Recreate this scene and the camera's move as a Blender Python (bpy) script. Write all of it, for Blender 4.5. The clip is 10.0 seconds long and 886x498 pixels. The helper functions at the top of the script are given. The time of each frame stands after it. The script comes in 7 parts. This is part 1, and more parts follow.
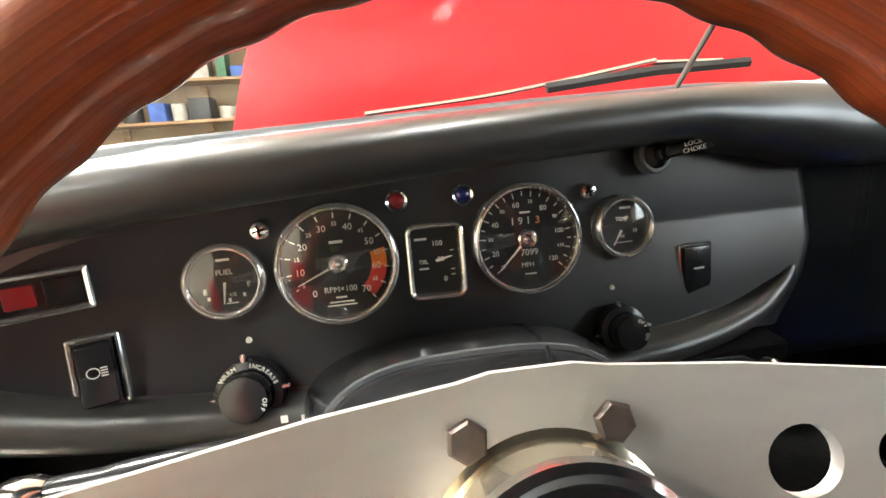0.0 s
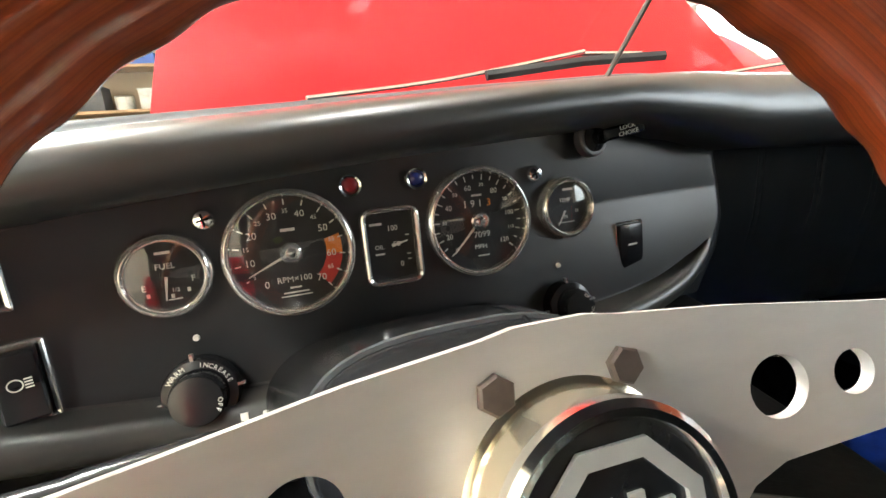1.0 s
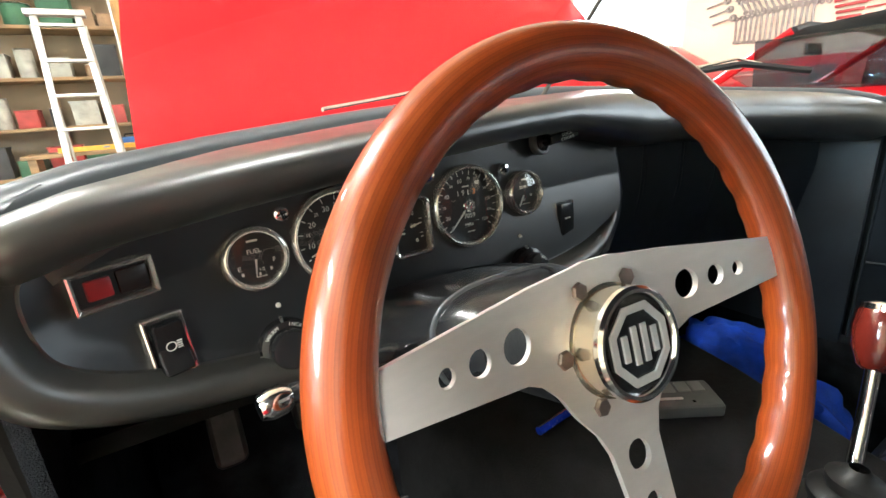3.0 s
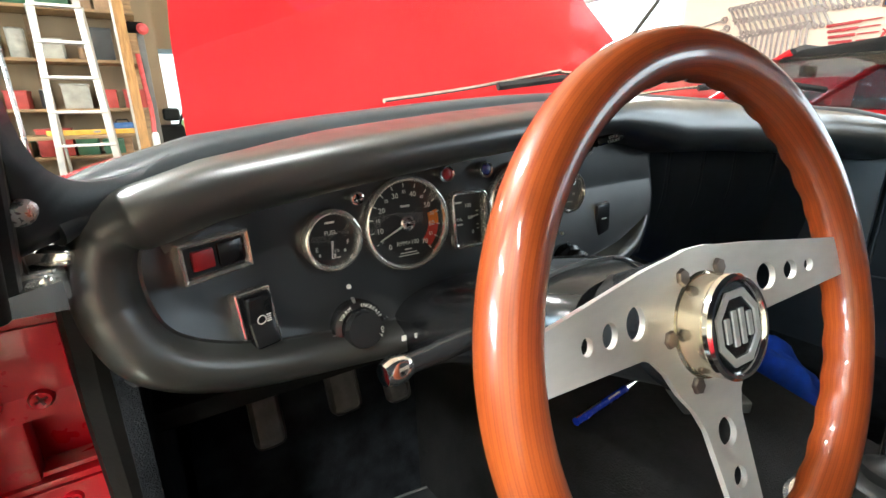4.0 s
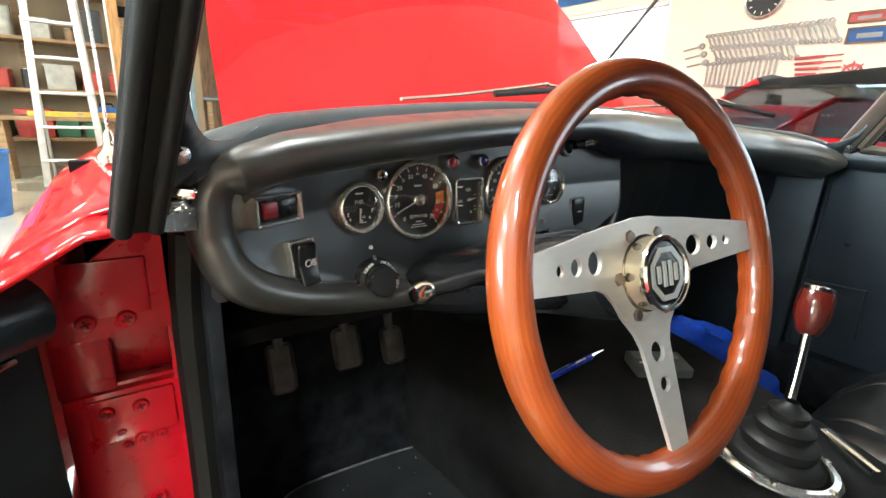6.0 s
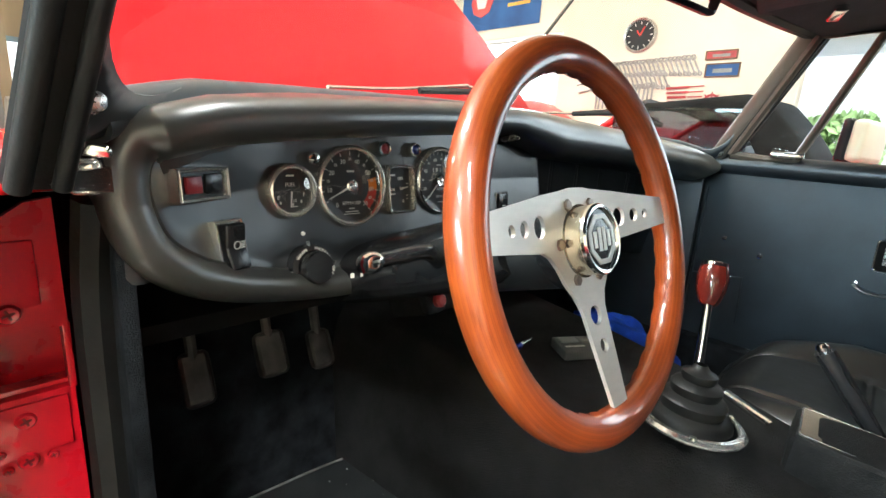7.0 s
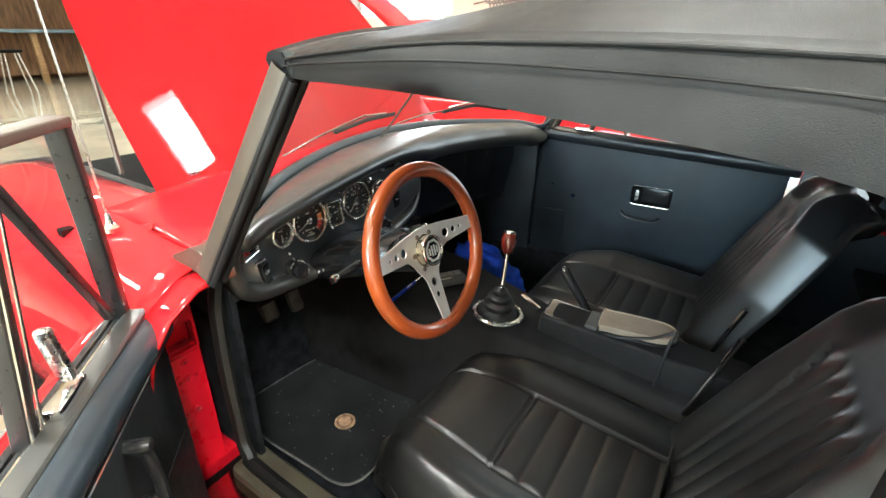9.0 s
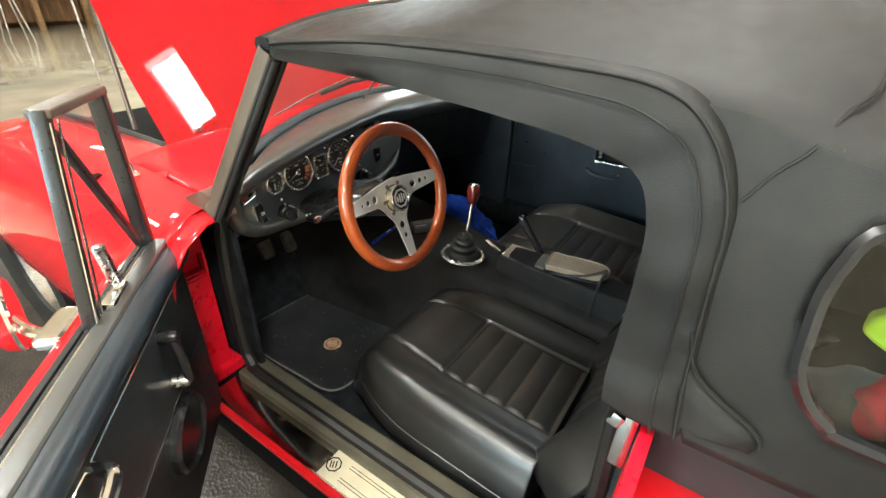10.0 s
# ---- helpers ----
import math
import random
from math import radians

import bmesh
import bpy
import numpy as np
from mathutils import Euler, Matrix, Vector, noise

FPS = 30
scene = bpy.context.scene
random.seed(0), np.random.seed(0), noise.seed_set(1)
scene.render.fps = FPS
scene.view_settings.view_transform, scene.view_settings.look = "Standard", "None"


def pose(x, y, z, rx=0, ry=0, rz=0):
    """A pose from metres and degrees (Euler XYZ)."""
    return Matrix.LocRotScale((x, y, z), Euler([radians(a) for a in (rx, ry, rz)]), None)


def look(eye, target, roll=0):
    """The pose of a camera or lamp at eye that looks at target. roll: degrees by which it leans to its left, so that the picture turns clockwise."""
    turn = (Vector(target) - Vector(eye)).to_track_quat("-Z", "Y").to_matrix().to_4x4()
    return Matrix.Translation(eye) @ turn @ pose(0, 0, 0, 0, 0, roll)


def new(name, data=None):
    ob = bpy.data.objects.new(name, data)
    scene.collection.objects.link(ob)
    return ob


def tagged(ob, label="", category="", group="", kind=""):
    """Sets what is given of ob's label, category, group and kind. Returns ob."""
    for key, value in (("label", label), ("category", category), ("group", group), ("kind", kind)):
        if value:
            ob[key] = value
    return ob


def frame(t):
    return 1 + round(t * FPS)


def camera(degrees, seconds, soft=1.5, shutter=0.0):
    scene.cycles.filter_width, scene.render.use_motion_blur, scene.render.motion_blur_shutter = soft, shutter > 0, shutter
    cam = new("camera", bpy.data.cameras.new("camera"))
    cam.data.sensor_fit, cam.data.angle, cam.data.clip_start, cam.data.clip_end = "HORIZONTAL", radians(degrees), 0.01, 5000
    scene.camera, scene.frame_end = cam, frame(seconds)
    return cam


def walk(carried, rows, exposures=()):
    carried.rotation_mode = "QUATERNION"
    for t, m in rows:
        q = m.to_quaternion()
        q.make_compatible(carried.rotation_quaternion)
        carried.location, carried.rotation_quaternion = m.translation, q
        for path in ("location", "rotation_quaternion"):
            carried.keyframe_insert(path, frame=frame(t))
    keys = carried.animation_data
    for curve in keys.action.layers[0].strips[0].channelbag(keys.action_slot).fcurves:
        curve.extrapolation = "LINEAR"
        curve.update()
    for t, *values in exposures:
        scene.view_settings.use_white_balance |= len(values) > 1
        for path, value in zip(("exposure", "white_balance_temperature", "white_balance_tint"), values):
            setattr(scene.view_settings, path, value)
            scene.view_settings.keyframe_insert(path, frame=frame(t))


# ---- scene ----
cam = camera(87.9, 10.0)
PATH = [
    (0, (0.027, 0.034, 0.825), (0.317, 1.964, 0.392), -4.2),
    (0.5, (0.023, 0.04, 0.823), (0.437, 1.941, 0.363), -4.2),
    (1, (0.005, 0.037, 0.819), (0.6, 1.885, 0.34), -4.4),
    (1.5, (0.025, 0.055, 0.82), (0.781, 1.832, 0.3), -4.8),
    (2, (-0.003, 0.014, 0.836), (0.867, 1.726, 0.277), -5.0),
    (2.5, (-0.068, -0.013, 0.846), (0.897, 1.636, 0.257), -4.1),
    (2.7, (-0.095, -0.026, 0.856), (0.866, 1.624, 0.26), -4.4),
    (3.8, (-0.173, -0.01, 0.851), (0.858, 1.593, 0.245), -1.2),
    (4, (-0.191, -0.003, 0.851), (0.836, 1.607, 0.257), -0.9),
    (4.5, (-0.206, 0.001, 0.847), (0.81, 1.621, 0.26), -0.2),
    (5, (-0.222, -0.008, 0.845), (0.771, 1.622, 0.247), 0.2),
    (5.2, (-0.228, -0.014, 0.847), (0.769, 1.616, 0.254), 0.4),
    (6.3, (-0.272, -0.08, 0.84), (0.92, 1.431, 0.296), 3.3),
    (6.5, (-0.27, -0.076, 0.832), (0.99, 1.389, 0.316), 3.3),
    (7, (-0.287, -0.058, 0.806), (1.121, 1.283, 0.338), 3.8),
    (7.5, (-0.253, -0.058, 0.869), (1.357, 1.049, 0.442), 3.5),
    (8, (-0.334, -0.138, 0.941), (1.286, 0.913, 0.422), 1.7),
    (8.5, (-0.43, -0.21, 0.995), (1.149, 0.813, 0.316), 1.4),
    (9, (-0.563, -0.323, 1.099), (0.954, 0.654, 0.236), 1.6),
    (9.5, (-0.606, -0.431, 1.152), (0.877, 0.51, 0.196), 2.3),
    (10, (-0.654, -0.479, 1.157), (0.786, 0.456, 0.131), 2.3),
]
EXPOSURES = [(0, 0.68, 6150, 6), (2.5, 0.42, 6050, 5), (4.5, 0.25, 5800, 2), (8, 0.25, 5850, 1), (9, 0.05, 5950, 2), (10, -0.2, 6150, 2)]
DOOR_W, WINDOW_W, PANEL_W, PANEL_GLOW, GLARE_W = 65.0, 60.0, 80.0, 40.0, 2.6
walk(cam, [(t, look(eye, target, roll)) for t, eye, target, roll in PATH], EXPOSURES)

# ---- light ----
world = bpy.data.worlds.new("sky")
scene.world = world
world.use_nodes = True
wn = world.node_tree.nodes
sky = wn.new("ShaderNodeTexSky")
sky.sky_type = "NISHITA"
sky.sun_disc = False
sky.sun_elevation, sky.sun_rotation = radians(52), radians(240)
world.node_tree.links.new(sky.outputs[0], wn["Background"].inputs[0])
wn["Background"].inputs[1].default_value = 0.15

sun = new("sun", bpy.data.lights.new("sun", "SUN"))
sun.data.energy, sun.data.angle, sun.data.color = 5.0, radians(0.5), (1, 0.96, 0.9)
sun.matrix_world = look((-9, -5, 13), (0, 0, 0))

CX = 0.3535          # the car's centre line


def area_lamp(name, eye, target, sx, sy, energy, color=(1, 1, 1)):
    d = bpy.data.lights.new(name, "AREA")
    d.shape, d.size, d.size_y, d.energy, d.color = "RECTANGLE", sx, sy, energy, color
    ob = new(name, d)
    ob.matrix_world = look(eye, target)
    return ob


# daylight through the big door, the window; tubes under the ceiling
area_lamp("door_daylight", (4.32, -1.35, 1.45), (0, -1.35, 1.2), 3.6, 2.5, DOOR_W, (0.80, 0.92, 1.0))
# unseen bluish fill from the west, added to light the driver's side
area_lamp("west_fill", (-4.92, 0.40, 1.75), (0, 0.1, 0.8), 2.2, 1.1, 250.0, (0.70, 0.89, 1.0))
area_lamp("window_daylight", (4.10, 3.30, 1.75), (0, 3.0, 1.2), 1.3, 0.9, WINDOW_W, (0.95, 0.98, 1.0))
# first panel reflects in the bonnet; next three are unseen fill for dash and seats
PANELS = [(0.72, -0.26, 0.29, 0.62, 18, 1.0), (-1.5, -1.6, 0.30, 1.2, 0, 1.5), (-3.7, 0.1, 0.30, 1.2, 0, 1.9), (-1.15, 1.60, 0.30, 1.2, 0, 1.5), (-2.2, 4.8, 0.30, 1.2, 0, 0.22),
          (1.9, 5.4, 0.30, 1.2, 0, 0.9), (1.6, 8.4, 0.30, 1.2, 0, 1.2), (-2.2, 8.8, 0.30, 1.2, 0, 0.5)]
for px, py, pw, pl, turn, power in PANELS:
    d = bpy.data.lights.new("ceiling_and_fill_lamp", "AREA")
    d.shape, d.size, d.size_y, d.energy, d.color = "RECTANGLE", pw * 0.9, pl * 0.9, PANEL_W * power, (1.0, 0.94, 0.86)
    new("ceiling_and_fill_lamp", d).matrix_world = pose(px, py, 3.03, 0, 0, turn)


# ---- materials ----
def material(name, color, rough=0.5, metal=0.0, vary=0.15, scale=8.0, bump=0.0, bump_scale=200.0, coat=0.0, spec=0.5,
             rough_vary=0.1, detail=4.0, stretch=(1, 1, 1), second=None, dist=0.002, voronoi=False, emit=0.0, piece=0.0, coat_rough=0.012):
    m = bpy.data.materials.new(name)
    m.use_nodes = True
    n, l = m.node_tree.nodes, m.node_tree.links
    b = n["Principled BSDF"]
    b.inputs["Metallic"].default_value = metal
    b.inputs["Coat Weight"].default_value = coat
    b.inputs["Coat Roughness"].default_value = coat_rough
    b.inputs["Specular IOR Level"].default_value = spec
    tc = n.new("ShaderNodeTexCoord")
    mp = n.new("ShaderNodeMapping")
    mp.inputs["Scale"].default_value = stretch
    l.new(tc.outputs["Object"], mp.inputs[0])
    big = n.new("ShaderNodeTexNoise")
    big.inputs["Scale"].default_value, big.inputs["Detail"].default_value = scale, detail
    l.new(mp.outputs[0], big.inputs["Vector"])
    ramp = n.new("ShaderNodeMix")
    ramp.data_type = "RGBA"
    c2 = second or tuple(min(1, c * (1 + 2 * vary)) for c in color)
    c1 = color if second else tuple(c * (1 - 1.5 * vary) for c in color)
    ramp.inputs[6].default_value, ramp.inputs[7].default_value = (*c1, 1), (*c2, 1)
    mr = n.new("ShaderNodeMapRange")
    mr.inputs[1].default_value, mr.inputs[2].default_value = 0.3, 0.7
    l.new(big.outputs[0], mr.inputs[0])
    l.new(mr.outputs[0], ramp.inputs[0])
    out = ramp.outputs[2]
    if piece:
        oi = n.new("ShaderNodeObjectInfo")
        hv = n.new("ShaderNodeHueSaturation")
        vr = n.new("ShaderNodeMapRange")
        vr.inputs[3].default_value, vr.inputs[4].default_value = 1 - piece, 1 + piece
        l.new(oi.outputs["Random"], vr.inputs[0])
        l.new(vr.outputs[0], hv.inputs["Value"])
        l.new(out, hv.inputs["Color"])
        out = hv.outputs[0]
    l.new(out, b.inputs["Base Color"])
    rr = n.new("ShaderNodeMapRange")
    rr.inputs[3].default_value, rr.inputs[4].default_value = max(0.02, rough - rough_vary), min(1, rough + rough_vary)
    fine = n.new("ShaderNodeTexNoise")
    fine.inputs["Scale"].default_value, fine.inputs["Detail"].default_value = scale * 6, 3
    l.new(mp.outputs[0], fine.inputs["Vector"])
    l.new(fine.outputs[0], rr.inputs[0])
    l.new(rr.outputs[0], b.inputs["Roughness"])
    if bump:
        if voronoi:
            g = n.new("ShaderNodeTexVoronoi")
        else:
            g = n.new("ShaderNodeTexNoise")
            g.inputs["Detail"].default_value = 3
        g.inputs["Scale"].default_value = bump_scale
        l.new(mp.outputs[0], g.inputs["Vector"])
        bp = n.new("ShaderNodeBump")
        bp.inputs["Strength"].default_value, bp.inputs["Distance"].default_value = bump, dist
        l.new(g.outputs[0], bp.inputs["Height"])
        l.new(bp.outputs[0], b.inputs["Normal"])
    if emit:
        b.inputs["Emission Color"].default_value, b.inputs["Emission Strength"].default_value = (*color, 1), emit
    return m


def glass_material(name, rough=0.0, tint=(1, 1, 1), gloss=0.045):
    m = bpy.data.materials.new(name)
    m.use_nodes = True
    n, l = m.node_tree.nodes, m.node_tree.links
    gl, tr, mx, fr = n.new("ShaderNodeBsdfGlossy"), n.new("ShaderNodeBsdfTransparent"), n.new("ShaderNodeMixShader"), n.new("ShaderNodeLayerWeight")
    gl.inputs["Roughness"].default_value = rough
    tr.inputs[0].default_value = (*tint, 1)
    pw, ma = n.new("ShaderNodeMath"), n.new("ShaderNodeMath")
    pw.operation, ma.operation = "POWER", "MULTIPLY_ADD"
    pw.inputs[1].default_value, ma.inputs[1].default_value, ma.inputs[2].default_value = 4.0, 0.75, gloss
    l.new(fr.outputs["Facing"], pw.inputs[0])
    l.new(pw.outputs[0], ma.inputs[0])
    l.new(ma.outputs[0], mx.inputs[0])
    l.new(tr.outputs[0], mx.inputs[1])
    l.new(gl.outputs[0], mx.inputs[2])
    l.new(mx.outputs[0], n["Material Output"].inputs[0])
    return m


VINYL = material("black_vinyl", (0.017, 0.019, 0.021), 0.36, 0, 0.2, 12, 0.10, 900, voronoi=True, spec=0.55, dist=0.0003)
PADTOP = material("worn_vinyl", (0.023, 0.0225, 0.021), 0.38, 0, 0.2, 7, 0.08, 900, voronoi=True, dist=0.0003, second=(0.042, 0.041, 0.036), spec=0.9, coat=0.55, coat_rough=0.26)
FASCIA = material("fascia_vinyl", (0.0135, 0.0148, 0.0158), 0.35, 0, 0.15, 12, 0.06, 900, voronoi=True, spec=0.6, dist=0.0003, coat=0.3, coat_rough=0.24)
CARD = material("door_card_vinyl", (0.016, 0.0215, 0.028), 0.46, 0, 0.2, 10, 0.08, 800, voronoi=True, spec=0.4, dist=0.0003)
LEATHER = material("black_leather", (0.0095, 0.0092, 0.0088), 0.40, 0, 0.3, 10, 0.16, 420, voronoi=True, dist=0.0006, spec=0.75, coat=0.45, coat_rough=0.36)
CARPET = material("black_carpet", (0.012, 0.0135, 0.016), 0.95, 0, 0.4, 30, 0.9, 900, spec=0.1, dist=0.002)
RUBBER = material("black_rubber", (0.011, 0.0105, 0.010), 0.5, 0, 0.2, 20, 0.1, 300, spec=0.35)
PLASTIC = material("black_plastic", (0.016, 0.016, 0.017), 0.20, 0, 0.1, 20, 0.05, 300, rough_vary=0.06)
DIAL = material("dial_black", (0.016, 0.016, 0.015), 0.45, 0, 0.1, 40)
BEZEL = material("satin_chrome", (0.90, 0.88, 0.84), 0.14, 0.80, 0.04, 60, rough_vary=0.05)
WHITE_INK = material("white_ink", (0.75, 0.74, 0.68), 0.5, 0, 0.05, 40)
ORANGE_INK = material("orange_ink", (0.75, 0.22, 0.02), 0.5, 0, 0.1, 60)
RED_INK = material("red_ink", (0.55, 0.04, 0.03), 0.5, 0, 0.1, 60)
CHROME = material("chrome", (0.88, 0.87, 0.85), 0.13, 1, 0.03, 30, rough_vary=0.04)
STEEL = material("steel", (0.55, 0.54, 0.52), 0.28, 1, 0.1, 30, 0.05, 200)
ALLOY = material("satin_alloy", (0.74, 0.71, 0.68), 0.46, 0.5, 0.025, 40, 0.02, 600, stretch=(1, 4, 4), rough_vary=0.05)
BRASSY = material("aged_nickel", (0.80, 0.72, 0.56), 0.16, 0.9, 0.06, 40, rough_vary=0.05)
HEXBOLT = material("brown_steel", (0.20, 0.16, 0.14), 0.35, 0.8, 0.2, 90)
RED_PAINT = material("red_paint", (0.50, 0.008, 0.013), 0.5, 0, 0.03, 3, 0.006, 30, coat=0.75, rough_vary=0.03, spec=0.05)
RED_INNER = material("red_jamb_paint", (0.68, 0.006, 0.022), 0.30, 0, 0.04, 9, 0.02, 40, coat=0.6)
RED_DEEP = material("dark_red_paint", (0.16, 0.004, 0.008), 0.5, 0, 0.2, 90)
HOOD_CLOTH = material("black_hood_cloth", (0.014, 0.0135, 0.0128), 0.52, 0, 0.3, 7, 0.55, 1100, dist=0.0007, spec=0.22)
HOOD_INNER = material("hood_lining", (0.026, 0.035, 0.046), 0.75, 0, 0.2, 8, 0.3, 500)
BLUE_CLOTH = material("blue_cloth", (0.01, 0.07, 0.55), 0.8, 0, 0.2, 25, 0.4, 300)
CREAM = material("cream_wall", (0.78, 0.70, 0.56), 0.85, 0, 0.05, 2, 0.1, 60)
CONCRETE = material("concrete", (0.38, 0.345, 0.265), 0.10, 0, 0.15, 1.6, 0.03, 40, detail=8, rough_vary=0.05, coat=0.3)
WOOD_BOARD = material("pine_board", (0.26, 0.16, 0.075), 0.6, 0, 0.2, 4, 0.2, 60, stretch=(1, 8, 8), piece=0.2)
DARK_WOOD = material("dark_boards", (0.14, 0.075, 0.035), 0.6, 0, 0.3, 3, 0.2, 60, stretch=(8, 1, 1), piece=0.25)
ALU = material("ladder_aluminium", (0.52, 0.51, 0.48), 0.4, 0.7, 0.1, 12)
YELLOW = material("yellow_fibreglass", (0.78, 0.42, 0.05), 0.5, 0, 0.1, 12)
GREY_PAINT = material("blue_grey_paint", (0.13, 0.19, 0.23), 0.45, 0, 0.15, 5)
BANNER_BLUE = material("banner_blue", (0.03, 0.10, 0.28), 0.7, 0, 0.15, 5)
TREAD = material("rubber_matting", (0.014, 0.011, 0.008), 0.45, 0, 0.35, 14, 0.5, 120, dist=0.003, voronoi=True)
# near-black for black parts, and for shade painted into bays, slots and recesses
DARK = material("near_black_and_shade", (0.005, 0.005, 0.005), 0.8, 0, 0.1, 10, spec=0.08)
MATT_CLOTH = material("matt_hood_cloth", (0.0105, 0.0102, 0.0098), 0.85, 0, 0.2, 5, 0.2, 400, spec=0.05)
FOLIAGE = material("foliage", (0.30, 0.43, 0.17), 0.7, 0, 0.3, 6)
ASPHALT = material("pale_drive", (0.45, 0.43, 0.40), 0.85, 0, 0.15, 2)
WHITE_WALL = material("white_siding", (0.8, 0.79, 0.76), 0.7, 0, 0.06, 2)
CLEAR = glass_material("clear_glass")
DIAL_GLASS = glass_material("dial_glass", 0.02, gloss=0.09)
MIRROR = material("mirror", (0.9, 0.9, 0.9), 0.01, 1, 0.0, 5, rough_vary=0.0)
RED_LENS = material("red_lens", (0.30, 0.01, 0.015), 0.35, 0, 0.1, 30, coat=0.2)
BLUE_LENS = material("blue_lens", (0.02, 0.03, 0.16), 0.15, 0, 0.1, 30, coat=1)
SILVER = material("silver_paint", (0.62, 0.62, 0.60), 0.35, 0.3, 0.05, 60)
BULB = material("lamp_panel", (1.0, 0.95, 0.88), 0.5, emit=PANEL_GLOW)


def wood_material():
    m = bpy.data.materials.new("varnished_mahogany")
    m.use_nodes = True
    n, l = m.node_tree.nodes, m.node_tree.links
    b = n["Principled BSDF"]
    tc, mp = n.new("ShaderNodeTexCoord"), n.new("ShaderNodeMapping")
    l.new(tc.outputs["UV"], mp.inputs[0])
    mp.inputs["Scale"].default_value = (2.5, 26, 1)
    no = n.new("ShaderNodeTexNoise")
    no.inputs["Scale"].default_value, no.inputs["Detail"].default_value, no.inputs["Distortion"].default_value = 1.6, 6, 0.6
    l.new(mp.outputs[0], no.inputs["Vector"])
    big = n.new("ShaderNodeTexNoise")
    big.inputs["Scale"].default_value = 14
    l.new(tc.outputs["Object"], big.inputs["Vector"])
    cr = n.new("ShaderNodeValToRGB")
    cr.color_ramp.elements[0].position, cr.color_ramp.elements[0].color = 0.28, (0.12, 0.0165, 0.004, 1)
    cr.color_ramp.elements[1].position, cr.color_ramp.elements[1].color = 0.75, (0.47, 0.110, 0.013, 1)
    e = cr.color_ramp.elements.new(0.5)
    e.color = (0.275, 0.046, 0.008, 1)
    mx = n.new("ShaderNodeMath")
    mx.operation = "MULTIPLY_ADD"
    mx.inputs[1].default_value, mx.inputs[2].default_value = 0.35, -0.17
    ad = n.new("ShaderNodeMath")
    l.new(big.outputs[0], mx.inputs[0])
    l.new(no.outputs[0], ad.inputs[0])
    l.new(mx.outputs[0], ad.inputs[1])
    l.new(ad.outputs[0], cr.inputs[0])
    l.new(cr.outputs[0], b.inputs["Base Color"])
    b.inputs["Roughness"].default_value = 0.38
    b.inputs["Coat Weight"].default_value, b.inputs["Coat Roughness"].default_value = 0.9, 0.07
    bp = n.new("ShaderNodeBump")
    bp.inputs["Strength"].default_value, bp.inputs["Distance"].default_value = 0.12, 0.0006
    l.new(no.outputs[0], bp.inputs["Height"])
    l.new(bp.outputs[0], b.inputs["Normal"])
    return m


GREY_TRIM = material("grey_trim", (0.07, 0.072, 0.072), 0.4, 0, 0.1, 20)
MAHOGANY = wood_material()
KNOB_WOOD = material("dark_red_wood", (0.10, 0.012, 0.008), 0.2, 0, 0.3, 40, coat=1.0, stretch=(1, 1, 0.2))


# ---- mesh helpers ----
def obj(name, bm, mat, parent=None, label="", smooth=True, angle=35):
    me = bpy.data.meshes.new(name)
    bmesh.ops.recalc_face_normals(bm, faces=bm.faces[:])
    bm.to_mesh(me)
    bm.free()
    if smooth:
        me.polygons.foreach_set("use_smooth", [True] * len(me.polygons))
        me.set_sharp_from_angle(angle=radians(angle))
    me.materials.append(mat)
    ob = new(name, me)
    if parent:
        ob.parent = parent
    if label:
        ob["label"] = label
    return ob


def part(name, bm, mat, parent, label="", smooth=True, angle=35):
    return obj(name, bm, mat, parent, label, smooth, angle)


def thing(name, label, category, group="", kind="", at=(0, 0, 0)):
    ob = new(name)
    ob.empty_display_size = 0.05
    return tagged(ob, label, category, group, kind)


def B():
    return bmesh.new()


def add_box(bm, c, s, rot=(0, 0, 0), bevel=0.0, seg=2, m=None):
    r = bmesh.ops.create_cube(bm, size=1.0)
    vs = r["verts"]
    bmesh.ops.scale(bm, verts=vs, vec=s)
    if bevel:
        es = list({e for v in vs for e in v.link_edges})
        g = bmesh.ops.bevel(bm, geom=es, offset=bevel, segments=seg, profile=0.6, affect="EDGES")
        vs = list({v for f in g["faces"] for v in f.verts} | {v for v in vs if v.is_valid})
    M = (m or Matrix()) @ pose(*c, *rot)
    bmesh.ops.transform(bm, matrix=M, verts=vs)
    return bm


def box(c, s, rot=(0, 0, 0), bevel=0.0, seg=2):
    return add_box(B(), c, s, rot, bevel, seg)


def add_lathe(bm, prof, n=32, m=Matrix(), close=False):
    rings = []
    for r, z in prof:
        if r < 1e-6:
            rings.append([bm.verts.new(m @ Vector((0, 0, z)))])
        else:
            rings.append([bm.verts.new(m @ Vector((r * math.cos(a), r * math.sin(a), z))) for a in (2 * math.pi * i / n for i in range(n))])
    pairs = list(zip(rings, rings[1:])) + ([(rings[-1], rings[0])] if close else [])
    for a, b in pairs:
        for i in range(n):
            j = (i + 1) % n
            if len(a) == 1 and len(b) > 1:
                bm.faces.new((a[0], b[i], b[j]))
            elif len(b) == 1 and len(a) > 1:
                bm.faces.new((a[i], a[j], b[0]))
            elif len(a) > 1:
                bm.faces.new((a[i], a[j], b[j], b[i]))
    return bm


